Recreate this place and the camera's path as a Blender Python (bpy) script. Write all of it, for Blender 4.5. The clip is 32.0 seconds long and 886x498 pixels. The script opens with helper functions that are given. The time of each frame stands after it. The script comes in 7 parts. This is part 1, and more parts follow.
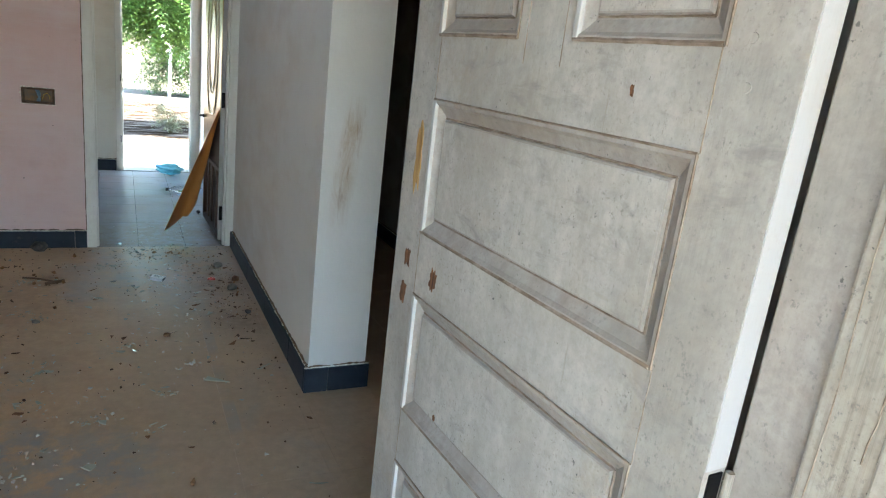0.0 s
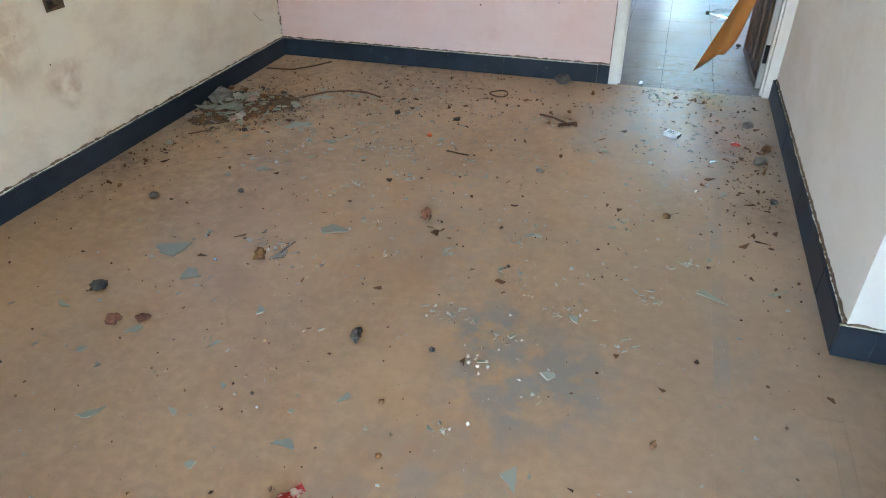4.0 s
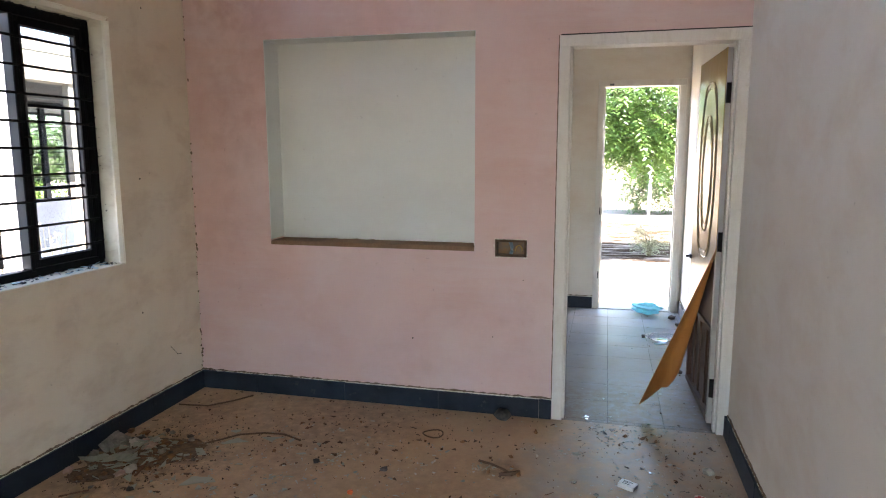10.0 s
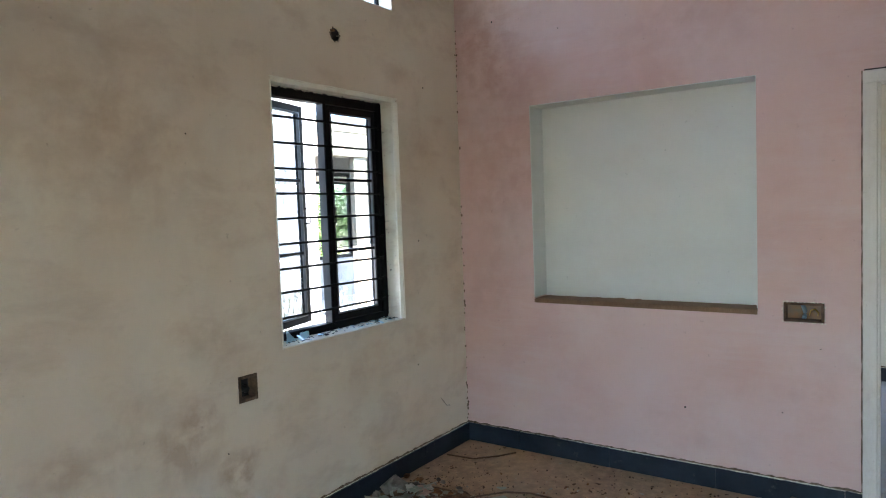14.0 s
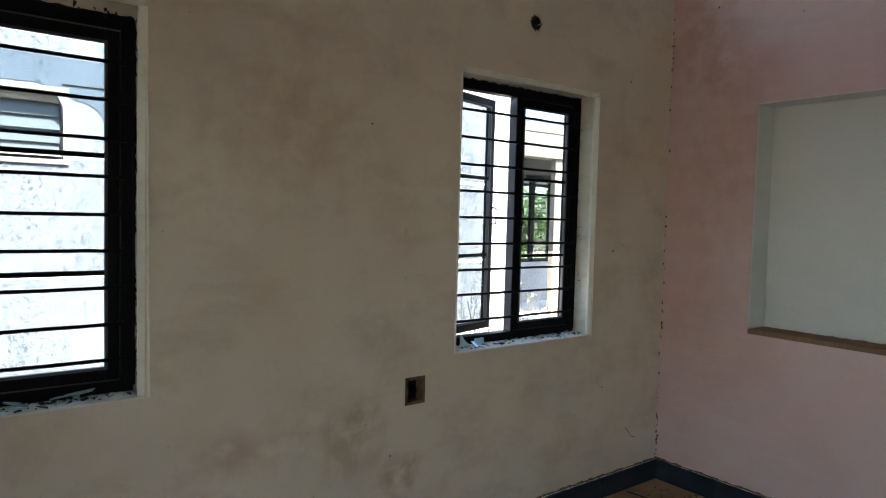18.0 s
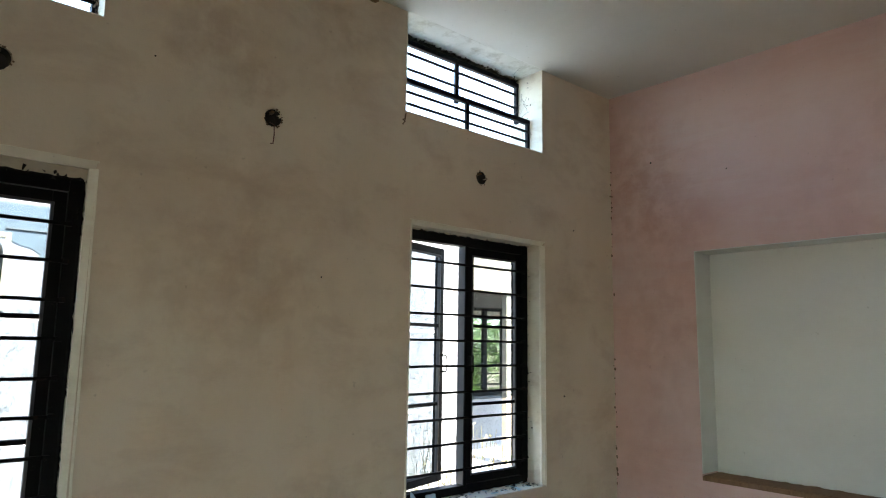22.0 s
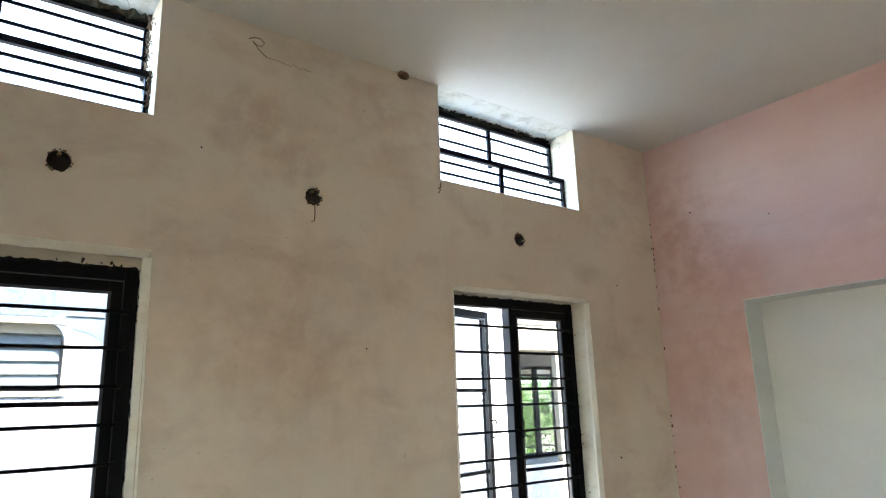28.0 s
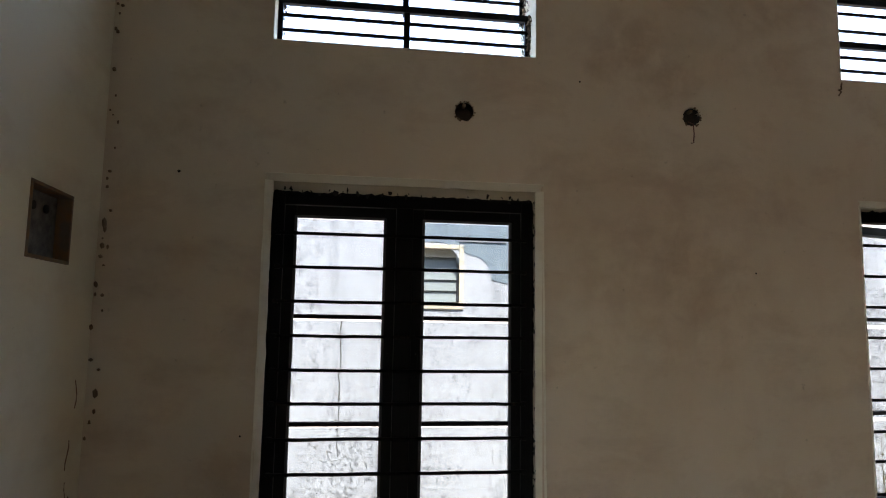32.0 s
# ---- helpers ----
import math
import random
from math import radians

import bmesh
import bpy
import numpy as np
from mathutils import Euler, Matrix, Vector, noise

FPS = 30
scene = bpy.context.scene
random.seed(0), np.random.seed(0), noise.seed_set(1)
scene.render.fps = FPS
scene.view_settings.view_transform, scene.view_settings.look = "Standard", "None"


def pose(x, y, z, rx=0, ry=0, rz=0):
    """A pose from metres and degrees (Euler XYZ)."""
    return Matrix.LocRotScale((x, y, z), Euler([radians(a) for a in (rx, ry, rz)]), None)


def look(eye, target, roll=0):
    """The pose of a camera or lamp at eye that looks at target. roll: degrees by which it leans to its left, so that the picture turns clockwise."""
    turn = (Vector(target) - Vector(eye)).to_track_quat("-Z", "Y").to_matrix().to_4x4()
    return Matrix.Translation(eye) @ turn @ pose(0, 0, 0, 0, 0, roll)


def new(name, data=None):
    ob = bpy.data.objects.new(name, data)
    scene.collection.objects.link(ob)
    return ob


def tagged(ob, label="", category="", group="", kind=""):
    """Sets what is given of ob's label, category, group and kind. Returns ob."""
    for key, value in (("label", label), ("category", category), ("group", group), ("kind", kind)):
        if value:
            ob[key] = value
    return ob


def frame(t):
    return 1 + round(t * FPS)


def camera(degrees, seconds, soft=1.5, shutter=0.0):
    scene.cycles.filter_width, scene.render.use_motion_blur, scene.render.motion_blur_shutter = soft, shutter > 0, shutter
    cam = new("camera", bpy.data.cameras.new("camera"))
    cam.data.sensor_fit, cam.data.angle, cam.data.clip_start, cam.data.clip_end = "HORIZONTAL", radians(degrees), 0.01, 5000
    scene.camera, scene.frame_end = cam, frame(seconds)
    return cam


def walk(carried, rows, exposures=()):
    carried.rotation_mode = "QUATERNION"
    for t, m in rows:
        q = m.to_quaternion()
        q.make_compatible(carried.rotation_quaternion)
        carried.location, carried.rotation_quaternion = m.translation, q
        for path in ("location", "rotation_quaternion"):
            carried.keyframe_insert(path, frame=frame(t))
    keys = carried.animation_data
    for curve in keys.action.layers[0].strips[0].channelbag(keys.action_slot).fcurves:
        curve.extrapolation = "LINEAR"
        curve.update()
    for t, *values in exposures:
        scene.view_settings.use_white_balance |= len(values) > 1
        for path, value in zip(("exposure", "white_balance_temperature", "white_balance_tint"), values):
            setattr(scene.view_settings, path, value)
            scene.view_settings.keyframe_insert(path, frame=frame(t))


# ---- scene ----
cam = camera(67.9, 32.0, soft=1.1)
PATH = [
    (0, (0.043, 0.103, 1.438), (0.916, 1.823, 0.909), 6.9),
    (0.5, (0.03, 0.171, 1.455), (0.955, 1.877, 0.971), 6.4),
    (1, (0.019, 0.208, 1.445), (0.871, 1.931, 0.891), 6.6),
    (1.5, (0.042, 0.275, 1.439), (0.575, 2.077, 0.754), 6.2),
    (2, (0.126, 0.379, 1.429), (0.237, 2.228, 0.674), 4.6),
    (2.5, (0.161, 0.442, 1.414), (0.015, 2.234, 0.537), 3.6),
    (3, (0.147, 0.509, 1.405), (-0.152, 2.251, 0.47), 2.7),
    (3.5, (0.114, 0.693, 1.409), (-0.372, 2.325, 0.361), -0.8),
    (5.5, (0.065, 1.185, 1.462), (-0.5, 2.72, 0.31), -1.5),
    (6, (0.135, 1.288, 1.46), (-0.481, 2.825, 0.34), -3.3),
    (6.5, (0.135, 1.287, 1.44), (-0.493, 2.856, 0.371), -3.2),
    (7, (0.092, 1.291, 1.439), (-0.573, 2.973, 0.585), -2.8),
    (7.5, (0.07, 1.291, 1.458), (-0.578, 3.016, 0.68), -2.0),
    (8, (0.073, 1.297, 1.458), (-0.523, 3.063, 0.731), -1.8),
    (8.5, (0.084, 1.302, 1.482), (-0.466, 3.126, 0.876), -0.8),
    (9, (0.092, 1.298, 1.509), (-0.439, 3.17, 1.045), -0.9),
    (9.5, (0.09, 1.294, 1.51), (-0.421, 3.196, 1.16), -0.5),
    (10, (0.089, 1.292, 1.513), (-0.388, 3.213, 1.222), -0.1),
    (10.5, (0.098, 1.295, 1.518), (-0.352, 3.23, 1.284), -0.2),
    (11, (0.094, 1.294, 1.521), (-0.341, 3.235, 1.313), -0.3),
    (11.5, (0.097, 1.294, 1.528), (-0.354, 3.233, 1.336), -0.3),
    (12, (0.084, 1.283, 1.531), (-0.497, 3.191, 1.379), -0.6),
    (12.5, (0.06, 1.273, 1.536), (-0.715, 3.112, 1.407), -1.1),
    (13, (0.046, 1.265, 1.536), (-0.851, 3.048, 1.421), -0.8),
    (13.5, (0.028, 1.248, 1.545), (-0.981, 2.973, 1.449), -0.1),
    (14, (-0.019, 1.269, 1.546), (-1.166, 2.904, 1.43), -2.1),
    (14.5, (-0.128, 1.305, 1.561), (-1.338, 2.894, 1.464), -1.4),
    (16.5, (-0.227, 1.437, 1.574), (-1.632, 2.86, 1.538), -0.5),
    (17, (-0.177, 1.486, 1.564), (-1.668, 2.818, 1.53), -0.8),
    (17.5, (-0.134, 1.512, 1.563), (-1.686, 2.772, 1.505), 0.7),
    (18, (-0.143, 1.512, 1.541), (-1.725, 2.731, 1.439), 1.5),
    (18.5, (-0.149, 1.512, 1.546), (-1.762, 2.686, 1.416), 0.9),
    (19, (-0.14, 1.526, 1.557), (-1.763, 2.687, 1.433), -0.2),
    (19.5, (-0.127, 1.534, 1.561), (-1.749, 2.699, 1.448), -0.3),
    (20, (-0.13, 1.529, 1.57), (-1.743, 2.705, 1.464), 0.3),
    (20.5, (-0.117, 1.549, 1.588), (-1.712, 2.752, 1.499), -0.3),
    (21, (-0.144, 1.543, 1.589), (-1.637, 2.873, 1.55), 0.1),
    (21.5, (-0.131, 1.536, 1.611), (-1.618, 2.868, 1.735), 0.4),
    (22, (-0.127, 1.52, 1.638), (-1.611, 2.829, 1.926), 0.9),
    (22.5, (-0.137, 1.508, 1.659), (-1.624, 2.791, 2.038), 0.3),
    (23, (-0.114, 1.513, 1.664), (-1.608, 2.77, 2.101), -0.3),
    (23.5, (-0.129, 1.501, 1.667), (-1.621, 2.765, 2.087), -0.6),
    (24, (-0.113, 1.509, 1.652), (-1.613, 2.758, 2.089), -0.9),
    (24.5, (-0.118, 1.502, 1.653), (-1.618, 2.748, 2.095), -1.4),
    (25, (-0.104, 1.507, 1.653), (-1.612, 2.743, 2.098), -1.3),
    (25.5, (-0.107, 1.514, 1.641), (-1.615, 2.743, 2.104), -1.5),
    (27.5, (-0.106, 1.508, 1.649), (-1.611, 2.732, 2.134), -1.2),
    (28, (-0.097, 1.511, 1.659), (-1.637, 2.698, 2.126), -1.9),
    (28.5, (-0.106, 1.503, 1.653), (-1.681, 2.646, 2.114), -1.4),
    (29, (-0.083, 1.499, 1.643), (-1.695, 2.573, 2.139), -0.9),
    (29.5, (-0.097, 1.467, 1.61), (-1.768, 2.422, 2.154), -1.1),
    (30, (-0.081, 1.448, 1.629), (-1.81, 2.267, 2.212), -0.1),
    (30.5, (-0.077, 1.424, 1.652), (-1.849, 2.136, 2.248), -0.2),
    (31, (-0.112, 1.391, 1.651), (-1.965, 1.96, 2.143), 0.3),
    (31.5, (-0.087, 1.382, 1.652), (-2.014, 1.769, 2.024), 1.0),
    (32, (-0.085, 1.363, 1.679), (-2.053, 1.629, 1.912), 0.9),
]
EXPOSURES = [(0, 5.3, 6080, 6), (1, 5.42, 6320, 18), (2, 5.87, 6250, 9), (3, 6.27, 6250, 10), (6, 6.82, 6010, 3), (7, 6.53, 6050, 1), (8, 6.25, 6250, 6), (9, 5.75, 6250, 13), (10, 5.7, 6600, 17), (11, 5.6, 6670, 19), (12, 5.58, 6670, 19), (13, 5.7, 6250, 16), (14, 5.65, 6000, 9), (14.5, 5.3, 6070, 9), (16.5, 4.5, 6200, 9), (17, 4.65, 6200, 9), (17.5, 4.75, 6250, 9), (18, 4.9, 6250, 9), (18.5, 5.6, 6190, 9), (20.5, 5.55, 6120, 9), (21, 4.6, 6250, 10), (21.5, 4.85, 6350, 9), (22, 5.17, 6500, 6), (22.5, 5.55, 6350, 7), (23, 5.87, 6260, 8), (30, 5.95, 6450, 10), (31, 5.93, 6600, 11), (31.5, 5.35, 6750, 12), (32, 4.57, 6950, 15)]
walk(cam, [(t, look(eye, target, roll)) for t, eye, target, roll in PATH], EXPOSURES)

# ---- world and sun ----
world = bpy.data.worlds.new("world")
scene.world = world
world.use_nodes = True
wn = world.node_tree.nodes
sky = wn.new("ShaderNodeTexSky")
sky.sky_type = "NISHITA"
sky.sun_disc = False
sky.sun_elevation = radians(62)
sky.sun_rotation = radians(90)
wn["Background"].inputs[1].default_value = 0.08
world.node_tree.links.new(sky.outputs[0], wn["Background"].inputs[0])
sun = new("sun", bpy.data.lights.new("sun", "SUN"))
sun.data.energy, sun.data.angle, sun.data.color = 2.6, radians(0.6), (1.0, 0.95, 0.87)
sun.matrix_world = look((20, 0, 20 * math.tan(radians(62))), (0, 0, 0))

# ---- the plan, in metres ----
XL, XR, YP, YS, ZC = -2.43, 0.76, 4.93, 0.50, 3.19      # window wall, white wall, pink wall, entrance wall, ceiling
XPE, XCOR, YPIER = 1.02, 2.0, 2.672                      # back of the white wall, passage wall, end of the white wall
YF, XFR, XFL = 7.76, 0.80, -1.9                          # back room: far wall, side walls
GROUND = -0.35


# ---- materials ----
class Mat:
    def __init__(self, name, rough=0.8, metal=0.0):
        self.m = bpy.data.materials.new(name)
        self.m.use_nodes = True
        self.t = self.m.node_tree
        self.b = self.t.nodes["Principled BSDF"]
        self.b.inputs["Roughness"].default_value = rough
        self.b.inputs["Metallic"].default_value = metal
        self.rag = None
        self.pos = self.n("ShaderNodeNewGeometry").outputs["Position"]

    def n(self, kind, **kw):
        node = self.t.nodes.new(kind)
        for k, v in kw.items():
            node.inputs[k].default_value = v
        return node

    def l(self, a, b):
        self.t.links.new(a, b)

    def scaled(self, sx, sy, sz):
        v = self.n("ShaderNodeVectorMath")
        v.operation = "MULTIPLY"
        self.l(self.pos, v.inputs[0])
        v.inputs[1].default_value = (sx, sy, sz)
        return v.outputs[0]

    def noise(self, scale, detail=4.0, rough=0.55, vec=None, dist=0.0):
        t = self.n("ShaderNodeTexNoise", Scale=scale, Detail=detail, Roughness=rough, Distortion=dist)
        self.l(vec or self.pos, t.inputs["Vector"])
        return t.outputs["Fac"]

    def ramp(self, fac, lo, hi, a=0.0, b=1.0):
        t = self.n("ShaderNodeMapRange")
        t.clamp = True
        for i, v in enumerate((lo, hi, a, b)):
            t.inputs[i + 1].default_value = v
        self.l(fac, t.inputs[0])
        return t.outputs[0]

    def math(self, op, a, b):
        t = self.n("ShaderNodeMath")
        t.operation = op
        for i, v in enumerate((a, b)):
            if isinstance(v, (int, float)):
                t.inputs[i].default_value = v
            else:
                self.l(v, t.inputs[i])
        return t.outputs[0]

    def mix(self, fac, a, b):
        t = self.n("ShaderNodeMix")
        t.data_type = "RGBA"
        if isinstance(fac, (int, float)):
            t.inputs[0].default_value = fac
        else:
            self.l(fac, t.inputs[0])
        for i, v in ((6, a), (7, b)):
            if isinstance(v, tuple):
                t.inputs[i].default_value = (*v, 1)
            else:
                self.l(v, t.inputs[i])
        return t.outputs[2]

    def sep(self):
        t = self.n("ShaderNodeSeparateXYZ")
        self.l(self.pos, t.inputs[0])
        return t.outputs

    def spot(self, centre, radius, soft):
        """1 inside a blot round a place of the world, fading out over soft metres, with a ragged rim."""
        v = self.n("ShaderNodeVectorMath")
        v.operation = "DISTANCE"
        self.l(self.pos, v.inputs[0])
        v.inputs[1].default_value = centre
        if self.rag is None:
            self.rag = self.math("SUBTRACT", self.noise(11, 5, 0.65), 0.5)
        d = self.math("ADD", v.outputs["Value"], self.math("MULTIPLY", self.rag, radius * 1.9))
        return self.ramp(d, radius, radius + soft, 1.0, 0.0)

    def color(self, c):
        if isinstance(c, tuple):
            self.b.inputs["Base Color"].default_value = (*c, 1)
        else:
            self.l(c, self.b.inputs["Base Color"])
        return self

    def rough(self, f):
        self.l(f, self.b.inputs["Roughness"])
        return self

    def bump(self, h, strength=0.3, dist=0.002):
        t = self.n("ShaderNodeBump", Strength=strength, Distance=dist)
        self.l(h, t.inputs["Height"])
        self.l(t.outputs[0], self.b.inputs["Normal"])
        return self

    def rnd(self):
        return self.n("ShaderNodeObjectInfo").outputs["Random"]

    def island(self):
        return self.n("ShaderNodeNewGeometry").outputs["Random Per Island"]


def plaster(name, a, b, stain, blot_scale=1.6, stain_amount=0.5, fine=0.25, rough=0.85, marks=(), brush=None):
    """Old distempered plaster: two tints in clouds, blotches of damp and dirt, trowel marks."""
    m = Mat(name, rough)
    c = m.mix(m.ramp(m.noise(blot_scale, 5), 0.35, 0.68), a, b)
    damp = m.ramp(m.noise(blot_scale * 1.9, 7, 0.66, vec=m.scaled(0.75, 0.75, 1.35), dist=0.25), 0.49, 0.68, 0, stain_amount)
    c = m.mix(damp, c, stain)
    streak = m.ramp(m.noise(5.5, 4, vec=m.scaled(1, 1, 0.22)), 0.60, 0.80, 0, stain_amount * 0.45)
    c = m.mix(streak, c, stain)
    specks = m.ramp(m.noise(34, 2), 0.72, 0.80, 0, 0.35)
    c = m.mix(specks, c, tuple(x * 0.55 for x in stain))
    torn = m.ramp(m.noise(10, 4, 0.58, dist=0.2), 0.38, 0.62) if marks else None
    for p, r, s, k in marks:
        c = m.mix(m.math("MULTIPLY", m.math("MULTIPLY", m.spot(p, r * 1.5, s * 1.5), torn), k * 1.2), c, tuple(x * f for x, f in zip(stain, (0.80, 0.70, 0.62))))
    if brush is not None:
        stroke = m.ramp(m.noise(5, 6, 0.7, vec=m.scaled(0.35, 0.35, 2.4), dist=0.5), 0.46, 0.70, 0, 0.55)
        c = m.mix(m.math("MULTIPLY", stroke, m.ramp(m.noise(0.9, 3), 0.36, 0.60)), c, brush)
        pale = m.ramp(m.noise(2.0, 5, 0.6, vec=m.scaled(1, 1, 0.5)), 0.52, 0.72, 0, 0.45)
        c = m.mix(pale, c, brush)
    m.color(c)
    h = m.math("ADD", m.noise(7, 4), m.math("MULTIPLY", m.noise(140, 2), 0.14))
    return m.bump(h, fine, 0.012).m


M = {}
M["wall_window"] = plaster("window wall plaster", (0.68, 0.588, 0.462), (0.74, 0.663, 0.54), (0.53, 0.42, 0.315), 1.7, 0.55,
                           marks=[((XL, y, z), r * 0.8, s * 1.0, k * 0.55) for y, z, r, s, k in (
                               (2.31, 0.67, 0.03, 0.06, 0.45), (2.42, 0.66, 0.05, 0.07, 0.35), (2.58, 0.65, 0.035, 0.05, 0.4), (2.74, 0.655, 0.025, 0.04, 0.35), (2.83, 0.61, 0.06, 0.09, 0.8), (2.90, 0.71, 0.03, 0.04, 0.9),
                               (3.06, 0.43, 0.04, 0.04, 1.0), (3.125, 0.45, 0.028, 0.03, 0.9), (3.07, 0.37, 0.035, 0.03, 0.8), (2.97, 1.05, 0.05, 0.08, 0.4), (2.375, 2.82, 0.045, 0.07, 0.55), (2.53, 2.81, 0.07, 0.05, 0.32), (2.46, 2.645, 0.08, 0.04, 0.36), (2.59, 2.64, 0.045, 0.05, 0.45), (2.28, 2.69, 0.025, 0.03, 0.4), (2.80, 2.81, 0.09, 0.08, 0.22), (2.95, 2.98, 0.06, 0.045, 0.36), (3.06, 2.965, 0.045, 0.045, 0.3),
                               (2.55, 1.78, 0.13, 0.22, 0.20), (2.26, 1.80, 0.12, 0.22, 0.18), (2.78, 1.86, 0.10, 0.20, 0.20), (2.50, 2.08, 0.10, 0.20, 0.16), (3.9, 0.75, 0.06, 0.14, 0.35), (2.3, 0.5, 0.02, 0.03, 0.4), (4.45, 1.95, 0.05, 0.1, 0.3))])
M["wall_pink"] = plaster("pink plaster", (0.665, 0.450, 0.398), (0.69, 0.52, 0.485), (0.58, 0.36, 0.31), 1.2, 0.40, 0.2, brush=(0.70, 0.58, 0.55),
                         marks=[((x, YP, z), r * 0.8, s * 0.8, k * 0.65) for x, z, r, s, k in ((-0.33, 0.60, 0.03, 0.04, 0.35), (-0.47, 0.58, 0.02, 0.04, 0.3), (-0.24, 0.72, 0.025, 0.04, 0.3), (-0.9, 0.24, 0.03, 0.05, 0.3), (-0.55, 0.47, 0.02, 0.03, 0.25), (-2.1, 2.0, 0.10, 0.35, 0.3), (-2.05, 1.3, 0.06, 0.2, 0.25), (-1.2, 2.32, 0.15, 0.2, 0.22), (-2.28, 2.75, 0.10, 0.3, 0.5), (-2.15, 2.45, 0.08, 0.3, 0.45), (-2.1, 1.65, 0.07, 0.25, 0.4), (-2.25, 1.0, 0.05, 0.2, 0.3), (-0.75, 2.75, 0.12, 0.3, 0.3))])
M["wall_white"] = plaster("white plaster", (0.70, 0.65, 0.57), (0.75, 0.71, 0.635), (0.60, 0.49, 0.37), 1.3, 0.42)
M["wall_cream"] = plaster("cream plaster", (0.80, 0.76, 0.60), (0.83, 0.80, 0.67), (0.60, 0.52, 0.37), 1.3, 0.45)
# Light plaster painted dark: the passage's deep shade is in the colour.
M["wall_dimmed"] = plaster("passage plaster with shade in its colour", (0.30, 0.265, 0.215), (0.36, 0.32, 0.265), (0.20, 0.15, 0.11), 1.3, 0.6)
M["niche"] = plaster("niche plaster", (0.70, 0.72, 0.68), (0.73, 0.75, 0.71), (0.60, 0.60, 0.55), 1.0, 0.3, 0.15)
M["ceiling"] = plaster("ceiling distemper", (0.68, 0.675, 0.60), (0.72, 0.72, 0.66), (0.57, 0.54, 0.45), 0.8, 0.3, 0.12)
M["reveal_beige"] = plaster("dirty beige reveal plaster", (0.60, 0.54, 0.43), (0.68, 0.63, 0.52), (0.42, 0.35, 0.26), 4.0, 0.55)
M["vent_soffit"] = plaster("mildewed soffit plaster", (0.60, 0.60, 0.52), (0.68, 0.68, 0.61), (0.30, 0.27, 0.18), 6.0, 0.7)
M["rim_paint"] = plaster("cream rim paint", (0.84, 0.81, 0.68), (0.87, 0.85, 0.74), (0.60, 0.53, 0.41), 5.0, 0.35)
M["reveal"] = plaster("reveal paint", (0.77, 0.735, 0.60), (0.80, 0.775, 0.66), (0.50, 0.42, 0.31), 4.0, 0.5)


def pier_paint():
    m = Mat("stained white plaster", 0.8)
    c = m.mix(m.ramp(m.noise(1.7, 5), 0.35, 0.7), (0.69, 0.665, 0.61), (0.74, 0.72, 0.68))
    zone = m.math("MULTIPLY", m.ramp(m.sep()[2], 0.70, 1.00), m.ramp(m.sep()[2], 1.15, 1.30, 1.0, 0.0))
    lean = m.math("ADD", m.sep()[0], m.math("MULTIPLY", m.sep()[2], -0.12))      # the run drifts aside as it falls
    side = m.math("MULTIPLY", m.ramp(lean, 0.690, 0.725), m.ramp(lean, 0.755, 0.80, 1.0, 0.0))
    zone = m.math("MULTIPLY", zone, side)
    wet = m.ramp(m.noise(16, 7, 0.72, vec=m.scaled(1, 1, 0.30), dist=0.6), 0.40, 0.60, 0, 0.75)
    c = m.mix(m.math("MULTIPLY", zone, wet), c, (0.50, 0.37, 0.24))
    run = m.ramp(m.noise(40, 4, 0.6, vec=m.scaled(1, 1, 0.16), dist=0.8), 0.54, 0.66, 0, 0.65)
    c = m.mix(m.math("MULTIPLY", zone, run), c, (0.34, 0.21, 0.12))
    c = m.mix(m.ramp(m.noise(7, 6, 0.75, vec=m.scaled(1, 1, 0.4)), 0.60, 0.74, 0, 0.3), c, (0.56, 0.49, 0.39))
    return m.color(c).bump(m.noise(8, 4), 0.25, 0.012).m


M["pier"] = pier_paint()


